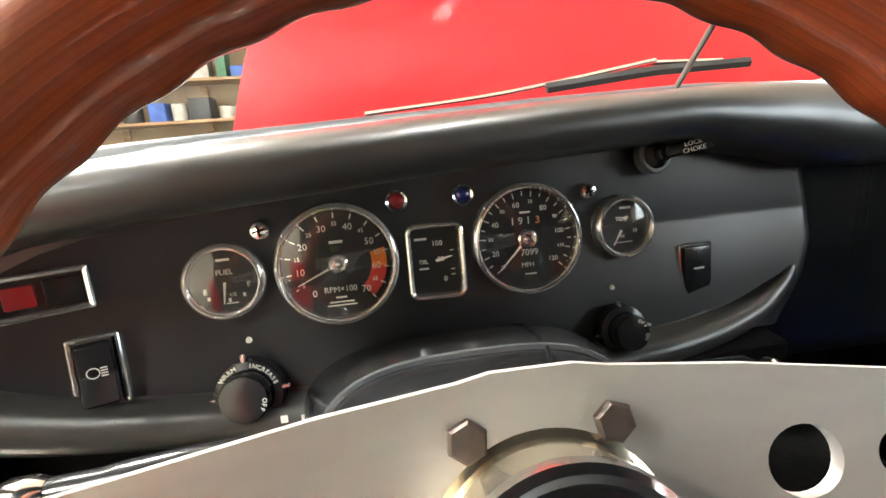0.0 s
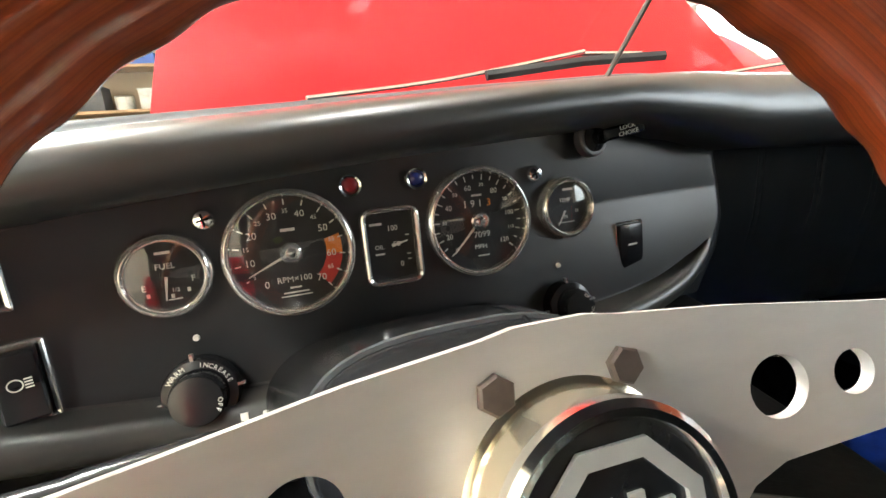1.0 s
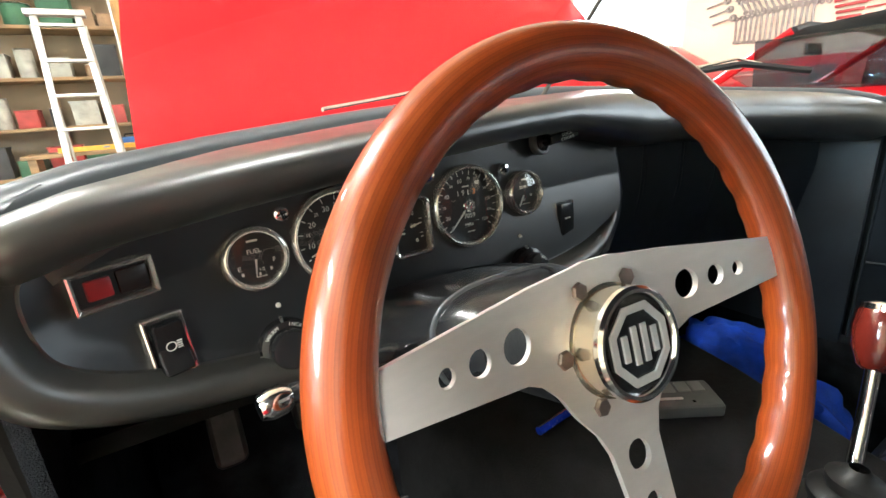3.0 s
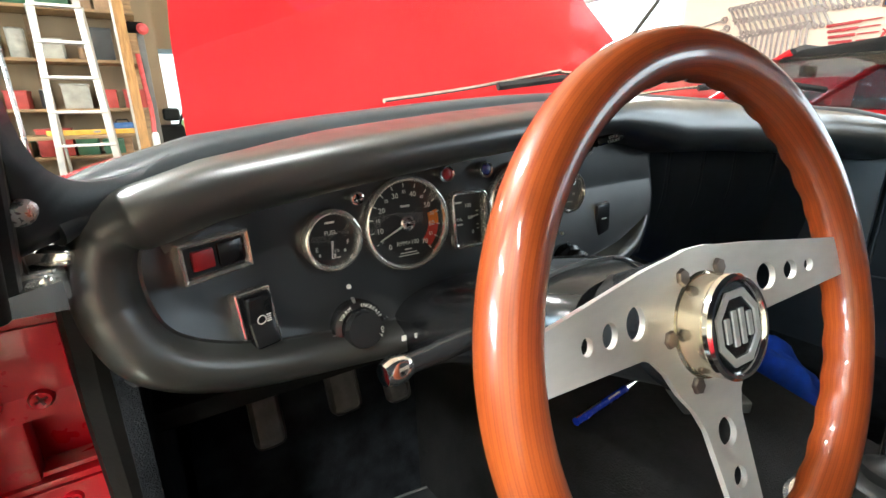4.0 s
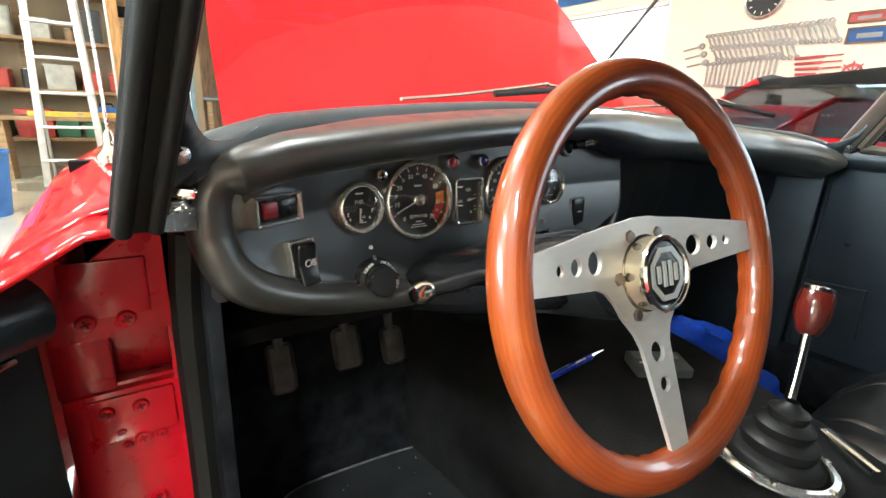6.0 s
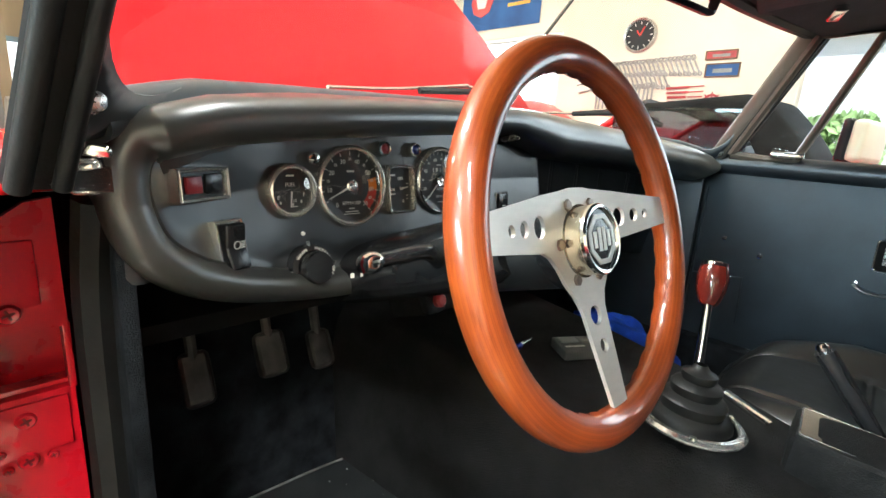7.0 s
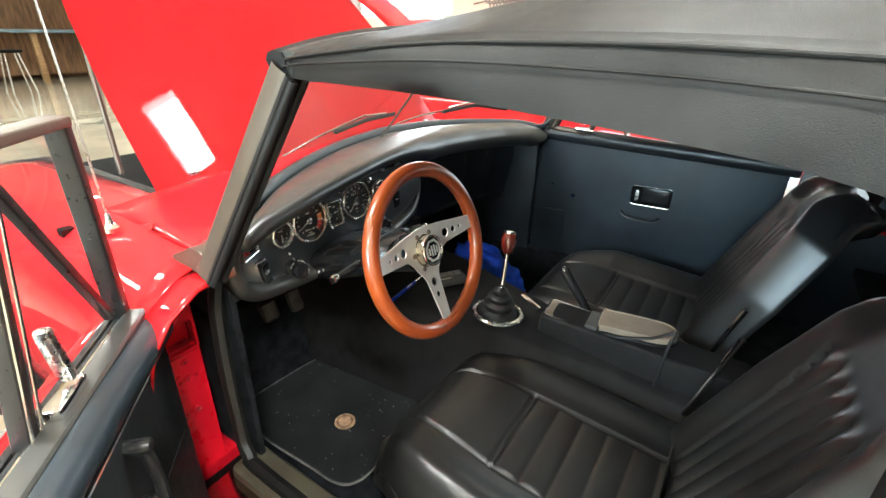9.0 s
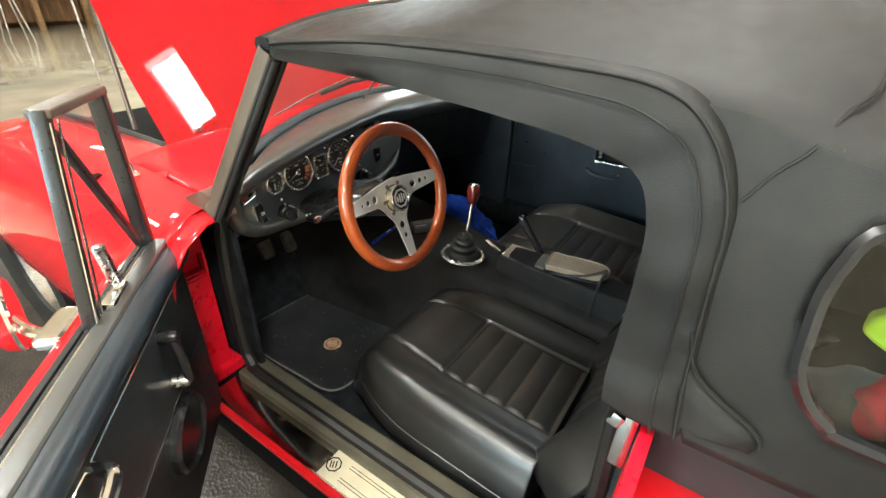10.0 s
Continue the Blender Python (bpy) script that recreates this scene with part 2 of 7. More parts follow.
def add_tube(bm, pts, r, n=10, closed=False, flat=1.0):
    pts = [Vector(p) for p in pts]
    k = len(pts)
    rs = r if isinstance(r, (list, tuple)) else [r] * k
    rings = []
    up = Vector((0, 0, 1))
    prev = None
    for i, p in enumerate(pts):
        a = pts[(i - 1) % k] if (closed or i) else p
        b = pts[(i + 1) % k] if (closed or i < k - 1) else p
        d = (b - a).normalized()
        if prev is None:
            u = d.cross(up if abs(d.z) < 0.95 else Vector((1, 0, 0))).normalized()
        else:
            u = (prev - d * prev.dot(d)).normalized()
        prev = u
        v = d.cross(u)
        rings.append([bm.verts.new(p + rs[i] * (math.cos(t) * u + flat * math.sin(t) * v)) for t in (2 * math.pi * j / n for j in range(n))])
    for a, b in list(zip(rings, rings[1:])) + ([(rings[-1], rings[0])] if closed else []):
        for j in range(n):
            q = (j + 1) % n
            bm.faces.new((a[j], a[q], b[q], b[j]))
    if not closed:
        bm.faces.new(rings[0][::-1])
        bm.faces.new(rings[-1])
    return bm


def add_grid(bm, P, close_u=False, close_v=False):
    """A sheet over rows of points."""
    V = [[bm.verts.new(p) for p in row] for row in P]
    nu, nv = len(V), len(V[0])
    for i in range(nu - (0 if close_u else 1)):
        for j in range(nv - (0 if close_v else 1)):
            a, b = V[i], V[(i + 1) % nu]
            q = (j + 1) % nv
            bm.faces.new((a[j], b[j], b[q], a[q]))
    return bm


def add_prism(bm, outer, holes, depth, m=Matrix(), bevel=0.0):
    """A plate in the local xy plane with holes, depth along z."""
    es = []
    for loop in [outer] + holes:
        vs = [bm.verts.new((x, y, 0)) for x, y in loop]
        es += [bm.edges.new((vs[i], vs[(i + 1) % len(vs)])) for i in range(len(vs))]
    g = bmesh.ops.triangle_fill(bm, use_beauty=True, edges=es)
    fs = [f for f in g["geom"] if isinstance(f, bmesh.types.BMFace)]
    vs0 = list({v for f in fs for v in f.verts})
    ex = bmesh.ops.extrude_face_region(bm, geom=fs)
    vs = [v for v in ex["geom"] if isinstance(v, bmesh.types.BMVert)]
    bmesh.ops.translate(bm, verts=vs, vec=(0, 0, depth))
    bmesh.ops.transform(bm, matrix=m, verts=list(set(vs) | set(vs0)))
    return bm


def circle(cx, cy, r, n=24):
    return [(cx + r * math.cos(2 * math.pi * i / n), cy + r * math.sin(2 * math.pi * i / n)) for i in range(n)]


def text_into(bm, body, size, m, depth=0.0004, align="CENTER"):
    c = bpy.data.curves.new("t", "FONT")
    c.body, c.size, c.align_x, c.align_y, c.extrude = body, size, align, "CENTER", depth
    c.resolution_u = 2
    ob = bpy.data.objects.new("t", c)
    scene.collection.objects.link(ob)
    me = bpy.data.meshes.new_from_object(ob.evaluated_get(bpy.context.evaluated_depsgraph_get()))
    me.transform(m)
    bm.from_mesh(me)
    bpy.data.objects.remove(ob)
    bpy.data.curves.remove(c)
    bpy.data.meshes.remove(me)
    return bm


def smooth_path(pts, n=8, closed=False):
    """Catmull-Rom through the points."""
    pts = [Vector(p) for p in pts]
    k = len(pts)
    out = []
    for i in range(k if closed else k - 1):
        p0, p1, p2, p3 = (pts[(i + d) % k] if closed else pts[min(max(i + d, 0), k - 1)] for d in (-1, 0, 1, 2))
        for s in range(n):
            t = s / n
            out.append(0.5 * ((2 * p1) + (p2 - p0) * t + (2 * p0 - 5 * p1 + 4 * p2 - p3) * t * t + (3 * p1 - p0 - 3 * p2 + p3) * t ** 3))
    if not closed:
        out.append(pts[-1])
    return out


def thick(ob, t, offset=-1.0):
    s = ob.modifiers.new("thick", "SOLIDIFY")
    s.thickness, s.offset = t, offset
    return ob


def interp(x, xs, ys):
    return float(np.interp(x, xs, ys))


def mirror_x(ob, name=None):
    """The same part on the car's other side."""
    me = ob.data.copy()
    me.transform(Matrix.Translation((2 * CX, 0, 0)) @ Matrix.Diagonal((-1, 1, 1, 1)))
    me.flip_normals()
    o = new(name or ob.name, me)
    o.parent = ob.parent
    for k in ob.keys():
        o[k] = ob[k]
    for md in ob.modifiers:
        if md.type == "SOLIDIFY":
            thick(o, md.thickness, md.offset)
    return o


def facing(x, y, z, tilt=0.0, turn=0.0):
    """A frame on the fascia: local x to the right, y up, z to the driver."""
    return Matrix.Translation((x, y, z)) @ Euler((radians(90 + tilt), 0, radians(turn))).to_matrix().to_4x4()


# ---- the car: shared curves ----
def y_screen(x):
    return 0.44 - 0.19 * (abs(x - CX) / 0.585) ** 2.3


def z_pad(x):
    return interp(abs(x - CX), [0, 0.17, 0.30, 0.435, 0.52, 0.575, 0.60], [0.856, 0.850, 0.842, 0.832, 0.824, 0.810, 0.795])


def y_nose(x):
    return interp(x, [-0.236, -0.226, -0.2, -0.1, 0, 0.1, 0.2, 0.3, 0.36, 0.45, 0.6, 0.75, 0.87, 0.945],
                  [0.268, 0.262, 0.258, 0.278, 0.296, 0.310, 0.322, 0.330, 0.335, 0.335, 0.325, 0.30, 0.265, 0.232])


def y_face(x):
    xs, ys = [-0.30, -0.24, -0.19, -0.142, -0.10, -0.076, 0, 0.07, 0.142, 0.195, 0.25, 0.30, 0.36, 0.60], [0.236, 0.272, 0.302, 0.326, 0.342, 0.348, 0.356, 0.358, 0.363, 0.369, 0.373, 0.377, 0.381, 0.381]
    return sum(interp(x + 0.005 * k, xs, ys) for k in range(-5, 6)) / 11


def pod_end(x, z):
    """The instrument pod's right end rounds off forwards into the passenger's panel."""
    edge = interp(z, [0.630, 0.648, 0.690, 0.720, 0.750, 0.780, 0.830], [0.375, 0.408, 0.440, 0.452, 0.452, 0.445, 0.450])
    q = min(1.0, max(0.0, (x - edge + 0.045) / 0.095))
    return 0.130 * q * q * (3 - 2 * q)


car = thing("sports_car", "red two-seat sports car with black soft top, door open", "car")


# ---- dashboard ----
def build_dash():
    # one padded shell: the rolled crest runs along the top, round the left end and along the bottom
    crest = []
    for i in range(88):
        x = 0.937 - 1.142 * i / 87
        crest.append((x, z_pad(x)))
    end = [(-0.205, z_pad(-0.205)), (-0.222, 0.806), (-0.2325, 0.788), (-0.236, 0.767), (-0.233, 0.741), (-0.222, 0.714), (-0.200, 0.692), (-0.163, 0.672), (-0.108, 0.654), (-0.04, 0.642),
           (0.05, 0.638), (0.15, 0.638), (0.25, 0.640), (0.310, 0.647), (0.355, 0.661), (0.390, 0.683), (0.412, 0.712)]
    crest += [(p.x, p.y) for p in smooth_path([(a, b, 0) for a, b in end], 9)[1:]]
    n = len(crest)
    rows = []
    # outward direction, eased along the run
    C = np.array(crest)
    D = np.gradient(C, axis=0)
    arc = np.concatenate([[0], np.cumsum(np.hypot(*np.diff(C, axis=0).T))])
    D /= np.hypot(D[:, 0], D[:, 1])[:, None]
    W = np.exp(-((arc[:, None] - arc[None, :]) / 0.012) ** 2) * np.gradient(arc)[None, :]
    D = W @ D
    D /= np.hypot(D[:, 0], D[:, 1])[:, None]
    for i, (x, z) in enumerate(crest):
        ox, oz = D[i, 1], -D[i, 0]
        top = i < 88
        s = (i - 88) / (n - 89)
        face = y_face(x) + 0.007 + (z - 0.75) * 0.05
        if top:
            fat = interp(x, [0.26, 0.40], [0.0, 1.0])
            edge = interp(x, [-0.205, 0.912, 0.929, 0.937], [1, 1, 0.8, 0.45])
            r = (0.017 + 0.017 * fat) * edge
            z -= (1 - edge) * 0.02
            yn = y_nose(x)
            far = max(y_screen(x) + 0.004, yn + r + 0.030)
            inner = interp(x, [-0.24, 0.29, 0.47, 0.6, 0.94], [face - 0.002, 0.375, 0.46, 0.47, 0.36])
            drop = 0.018 * interp(x, [-0.205, -0.08], [1, 0])
        else:
            r = interp(s, [0, 0.12, 0.3, 0.45, 0.75, 0.9, 1.0], [0.017, 0.0150, 0.0135, 0.0122, 0.0120, 0.010, 0.004])
            zz = min(z, 0.75)
            face = y_face(x) + 0.007 + (zz - 0.75) * 0.22
            face += pod_end(x, z)
            yn = face - interp(s, [0, 0.12, 0.28, 0.42, 0.74, 0.88, 1.0], [0.018, 0.017, 0.018, 0.020, 0.020, 0.012, -0.006])
            if s < 0.25:
                yn = yn + (y_nose(x) - yn) * (1 - s / 0.25)
            far, inner, drop = yn + r + interp(s, [0, 0.1], [0.03, 0.075]), face + 0.002, interp(s, [0, 0.1, 0.2], [0.018, 0.018, 0.006])
        row = [(x - ox * (drop + 0.030), far + 0.004, z - oz * (drop + 0.030)), (x - ox * drop, far, z - oz * drop)]
        for k in range(1, 6):
            f = k / 6
            g = drop * (1 - f) ** 2 - 0.004 * math.sin(math.pi * f) * top * interp(x, [-0.205, -0.12], [0, 1])
            row.append((x - ox * g, far + (yn + r - far) * f, z - oz * g))
        for k in range(0, 13):
            a = radians(90 + 14.2 * k)
            w = r * (1 - math.sin(a))
            row.append((x - ox * w, yn + r + r * math.cos(a), z - oz * w))
        w = 2 * r + 0.0015
        yb = yn + 1.9 * r
        for f in (0.33, 0.66, 1.0):
            row.append((x - ox * (w + 0.003 * f), yb + (max(inner, yb) - yb) * f, z - oz * (w + 0.003 * f)))
        rows.append(row)
    bm = B()
    add_grid(bm, rows)
    bm.verts.ensure_lookup_table()
    bm.faces.new(bm.verts[:len(rows[0])])
    dash = part("dashboard", bm, PADTOP, car, "padded black vinyl dashboard with chrome-ringed gauges", angle=75)
    # fascia: a moulded face inside a padded lip
    out = [(-0.233, 0.755), (-0.236, 0.785), (-0.226, 0.83), (-0.18, 0.86), (0.0, 0.87), (0.30, 0.875), (0.60, 0.87), (0.62, 0.80), (0.62, 0.72),
           (0.60, 0.64), (0.50, 0.640), (0.40, 0.640), (0.33, 0.640), (0.25, 0.640), (0.15, 0.638), (0.05, 0.638), (-0.04, 0.642), (-0.108, 0.654), (-0.163, 0.672), (-0.200, 0.692), (-0.222, 0.714), (-0.233, 0.741)]
    path = np.array([(p.x, p.y) for p in smooth_path([(a, b, 0) for a, b in out], 6, True)])
    nx, nz = 260, 92
    X = np.linspace(-0.25, 0.50, nx)
    Z = np.linspace(0.625, 0.862, nz)
    GX, GZ = np.meshgrid(X, Z, indexing="ij")
    P = np.stack([GX.ravel(), GZ.ravel()], 1)
    a, b = path, np.roll(path, -1, 0)
    ab = b - a
    d2 = np.full(len(P), 9.0)
    inside = np.zeros(len(P), bool)
    for k in range(len(a)):
        ap = P - a[k]
        t = np.clip((ap @ ab[k]) / (ab[k] @ ab[k]), 0, 1)
        q = ap - t[:, None] * ab[k]
        d2 = np.minimum(d2, (q ** 2).sum(1))
        c = ((a[k, 1] > P[:, 1]) != (b[k, 1] > P[:, 1]))
        with np.errstate(divide="ignore", invalid="ignore"):
            xi = a[k, 0] + (P[:, 1] - a[k, 1]) * ab[k, 0] / ab[k, 1]
        inside ^= c & (P[:, 0] < xi)
    s = np.where(inside, 1, -1) * np.sqrt(d2)
    bm = B()
    V = {}
    for i in range(nx):
        for j in range(nz):
            k = i * nz + j
            x, z, sd = X[i], Z[j], s[k]
            if sd < 0.009 or z > z_pad(x) - 0.016:
                continue
            y = y_face(x) + 0.007 + (z - 0.75) * (0.22 if z < 0.75 else 0.05)
            # right-hand end of the pod turns away forwards
            y += pod_end(x, z)
            # the face runs up into the padded lip at the left and below
            left = interp(x, [-0.17, -0.08], [1, 0])
            q = min(1.0, max(0.0, 1 - (sd - 0.012) / (0.016 + 0.014 * left)))
            y -= 0.010 * q * q * (3 - 2 * q) * interp(z, [0.77, 0.81], [1, 0]) * interp(x, [0.29, 0.35], [1, 0])
            # shallow moulded hollow round the left switches
            y += 0.004 * math.exp(-((x + 0.155) ** 2 + (z - 0.74) ** 2) / 0.0016)
            V[i, j] = bm.verts.new((x, y, z))
    for i in range(nx - 1):
        for j in range(nz - 1):
            q = [(i, j), (i + 1, j), (i + 1, j + 1), (i, j + 1)]
            if all(k in V for k in q):
                bm.faces.new([V[k] for k in q])
    part("fascia", bm, FASCIA, dash, "moulded black vinyl fascia with a fat padded lip", angle=80)
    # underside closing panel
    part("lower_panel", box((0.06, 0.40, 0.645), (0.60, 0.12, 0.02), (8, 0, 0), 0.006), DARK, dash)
    part("end_panel", box((-0.214, 0.318, 0.735), (0.02, 0.06, 0.08), (0, 0, 0), 0.008), VINYL, dash)

    # passenger side: stitched upright panel under the roll
    bm = B()
    rows = []
    for i in range(241):
        x = 0.470 + 0.490 * i / 240
        y0 = interp(x, [0.470, 0.51, 0.60, 0.75, 0.86, 0.96], [0.464, 0.461, 0.456, 0.44, 0.405, 0.345])
        row = []
        for z in np.linspace(0.55, 0.815, 14):
            g = 0.0
            if 0.53 < x < 0.90:
                ph = ((x - 0.548) / 0.093) % 1.0
                g = 0.0022 * (math.exp(-((min(ph, 1 - ph)) / 0.026) ** 2) + 0.6 * math.exp(-((ph - 0.09) / 0.02) ** 2)) * interp(z, [0.66, 0.72], [0, 1])
            row.append((x, y0 + g + 0.03 * max(0, (0.70 - z)) / 0.15, float(z)))
        rows.append(row)
    add_grid(bm, rows)
    thick(part("knee_panel", bm, CARD, dash, "black vinyl knee panel with upright stitched pleats", angle=60), 0.01)
    return dash


dash = build_dash()


# ---- instruments ----
def ring_gauge(x, z, r, name, label, turn=0.0, out=0.006):
    m = facing(x, y_face(x) + (z - 0.75) * 0.1, z, -6, turn)
    bm = B()
    add_lathe(bm, [(r, -0.014), (r, 0.001), (r - 0.0006, 0.0032), (r - 0.0020, 0.0052), (r - 0.0032, 0.0056), (r - 0.0040, 0.0046), (r - 0.0043, 0.0034), (r - 0.0050, 0.0034), (r - 0.0056, 0.0012), (r - 0.0058, -0.003)], 64, m)
    g = part(name, bm, BEZEL, car, label, angle=50)
    bm = B()
    add_lathe(bm, [(0, -0.003), (r * 0.9, -0.003), (r * 0.9, -0.012)], 48, m)
    part("dial", bm, DIAL, g, "matt black dial")
    bm = B()
    add_lathe(bm, [(0, out * 0.75), (r * 0.5, out * 0.62), (r * 0.9, out * 0.25)], 40, m)
    gl = part("glass", bm, DIAL_GLASS, g)
    gl.visible_shadow = False
    return g, m @ Matrix.Diagonal((r / 0.0461 if r > 0.035 else r / 0.0306,) * 2 + (1, 1))


def polar(a, r):
    return Vector((r * math.cos(radians(a)), r * math.sin(radians(a)), 0))


def tick(bm, m, a, r0, r1, w):
    d, n = polar(a, 1), polar(a + 90, w / 2)
    vs = [bm.verts.new(m @ (q + Vector((0, 0, -0.0024)))) for q in (d * r0 - n, d * r1 - n, d * r1 + n, d * r0 + n)]
    bm.faces.new(vs)


def needle(g, m, a, tip, tail, w, capr, mat=None):
    bm = B()
    d, n = polar(a, 1), polar(a + 90, 1)
    pts = [d * tip + n * w * 0.3, d * tip - n * w * 0.3, -d * tail - n * w, -d * tail + n * w]
    lo = [bm.verts.new(m @ (p + Vector((0, 0, -0.0008)))) for p in pts]
    hi = [bm.verts.new(m @ (p + Vector((0, 0, 0.0002)))) for p in pts]
    bm.faces.new(hi)
    bm.faces.new(lo[::-1])
    for i in range(4):
        bm.faces.new((lo[i], lo[(i + 1) % 4], hi[(i + 1) % 4], hi[i]))
    part("needle", bm, WHITE_INK, g, "ivory needle", smooth=False)
    if capr:
        bm = B()
        add_lathe(bm, [(capr, -0.002), (capr, 0.001), (capr * 0.8, 0.002), (capr * 0.55, 0.0018), (capr * 0.5, 0.001), (capr * 0.4, 0.0025), (0, 0.003)], 24, m)
        part("hub_cap", bm, CHROME, g)


def lettering(g, m, items, mat=None, name="numerals"):
    bm = B()
    for body, x, y, size in items:
        text_into(bm, body, size, m @ Matrix.Translation((x, y, -0.0024)), 0.0002)
    return part(name, bm, mat or WHITE_INK, g, smooth=False)


def bars(g, m, items, name="small_print"):
    for x, y, w, h in items:
        bm = B()
        bm.faces.new([bm.verts.new(m @ Vector((x + sx * w / 2, y + sy * h / 2, -0.0023))) for sx, sy in ((-1, -1), (1, -1), (1, 1), (-1, 1))])
        part(name, bm, WHITE_INK, g, smooth=False)


def sector(g, m, a0, a1, r0, r1, mat, name):
    bm = B()
    P = [[m @ (polar(a0 + (a1 - a0) * i / 16, r) + Vector((0, 0, -0.0026))) for r in (r0, r1)] for i in range(17)]
    add_grid(bm, P)
    part(name, bm, mat, g, smooth=False)


R1, R2 = 0.0435, 0.0262
# rev counter
g, m = ring_gauge(0.0, 0.75, R1, "tachometer", "chrome-ringed black rev counter with an orange and red sector")
a_of = lambda v: 228 - v * 276 / 70
bm = B()
for v in range(0, 71):
    if v % 5 == 0:
        tick(bm, m, a_of(v), 0.0345, 0.0385, 0.0009)
part("tick_marks", bm, WHITE_INK, g, smooth=False)
lettering(g, m, [(str(v), 0.0285 * math.cos(radians(a_of(v))), 0.0285 * math.sin(radians(a_of(v))), 0.0072) for v in range(0, 71, 10)]
          + [(str(v), 0.0300 * math.cos(radians(a_of(v))), 0.0300 * math.sin(radians(a_of(v))), 0.0045) for v in range(5, 70, 10)]
          + [("RPM×100", 0, -0.0195, 0.0062)])
bars(g, m, [(0, 0.0165, 0.010, 0.0022), (0, -0.0255, 0.008, 0.0014), (0, -0.0290, 0.018, 0.0011), (0, -0.0315, 0.022, 0.0009)])
sector(g, m, a_of(60), a_of(54), 0.025, 0.0365, ORANGE_INK, "warning_sector")
sector(g, m, a_of(70), a_of(60.1), 0.025, 0.0365, RED_INK, "danger_sector")
needle(g, m, a_of(6), 0.033, 0.004, 0.0011, 0.0075)

# speedometer
g, m = ring_gauge(0.142, 0.752, R1, "speedometer", "chrome-ringed black speedometer with mileage counters")
b_of = lambda v: 225 - (v - 10) * 265 / 110
bm = B()
for v in range(10, 121, 5):
    tick(bm, m, b_of(v), 0.0350 if v % 10 else 0.0340, 0.0385, 0.0009)
part("tick_marks", bm, WHITE_INK, g, smooth=False)
lettering(g, m, [(str(v), 0.0285 * math.cos(radians(b_of(v))), 0.0285 * math.sin(radians(b_of(v))), 0.0062 if v < 100 else 0.0056) for v in range(20, 121, 20)]
          + [(str(v), 0.0300 * math.cos(radians(b_of(v))), 0.0300 * math.sin(radians(b_of(v))), 0.0042) for v in range(10, 120, 20)]
          + [("MPH", 0.0, -0.0215, 0.0055), ("7099", 0.002, -0.0115, 0.0075), ("1 9 1", -0.004, 0.0145, 0.0085)])
bars(g, m, [(0, 0.0215, 0.009, 0.0016), (0.002, -0.029, 0.010, 0.0011)])
lettering(g, m, [("3", 0.0105, 0.0145, 0.0085)], ORANGE_INK, "tenths_digit")
needle(g, m, b_of(10), 0.034, 0.004, 0.0011, 0.0080)

# fuel and temperature
g, m = ring_gauge(-0.0735, 0.7485, R2, "fuel_gauge", "small chrome-ringed fuel gauge", 5)
lettering(g, m, [("FUEL", 0, 0.0065, 0.0060), ("E", -0.0155, -0.0075, 0.0062), ("F", 0.0165, -0.0050, 0.0062), ("1/2", 0.004, -0.0115, 0.0042)])
bars(g, m, [(0, 0.0165, 0.010, 0.0020), (0.003, -0.018, 0.009, 0.0009), (-0.0135, -0.013, 0.0022, 0.003), (0.0125, -0.0125, 0.0022, 0.003), (0.0015, -0.0155, 0.0022, 0.003)])
needle(g, m, 262, 0.018, -0.001, 0.0010, 0)
g, m = ring_gauge(0.226, 0.752, R2, "temperature_gauge", "small chrome-ringed water temperature gauge", 3)
lettering(g, m, [("TEMP", 0, 0.0070, 0.0055), ("N", 0.0, -0.0095, 0.0052), ("H", 0.0135, -0.0050, 0.0055)])
bars(g, m, [(0.004, 0.0175, 0.012, 0.0022), (0.0, -0.0150, 0.020, 0.0008)])
needle(g, m, 238, 0.020, -0.004, 0.0010, 0)

# oil pressure: a rounded upright frame
def rounded(w, h, r, n=6):
    pts = []
    for cx, cy, a0 in ((w / 2 - r, h / 2 - r, 0), (-w / 2 + r, h / 2 - r, 90), (-w / 2 + r, -h / 2 + r, 180), (w / 2 - r, -h / 2 + r, 270)):
        pts += [(cx + r * math.cos(radians(a0 + 90 * i / n)), cy + r * math.sin(radians(a0 + 90 * i / n))) for i in range(n + 1)]
    return pts


def frame_ring(bm, w, h, r, band, m, z0, z1):
    """A chrome frame with a rounded section."""
    prof = [(0.0, z0), (0.0, z1 * 0.5), (band * 0.15, z1 * 0.9), (band * 0.4, z1), (band * 0.8, z1 * 0.85), (band, z1 * 0.3), (band, z0 * 0.5)]
    P = []
    for ins, z in prof:
        P.append([m @ Vector((x, y, z)) for x, y in rounded(w - 2 * ins, h - 2 * ins, max(0.0006, r - ins))])
    add_grid(bm, P, close_v=True)
    return bm


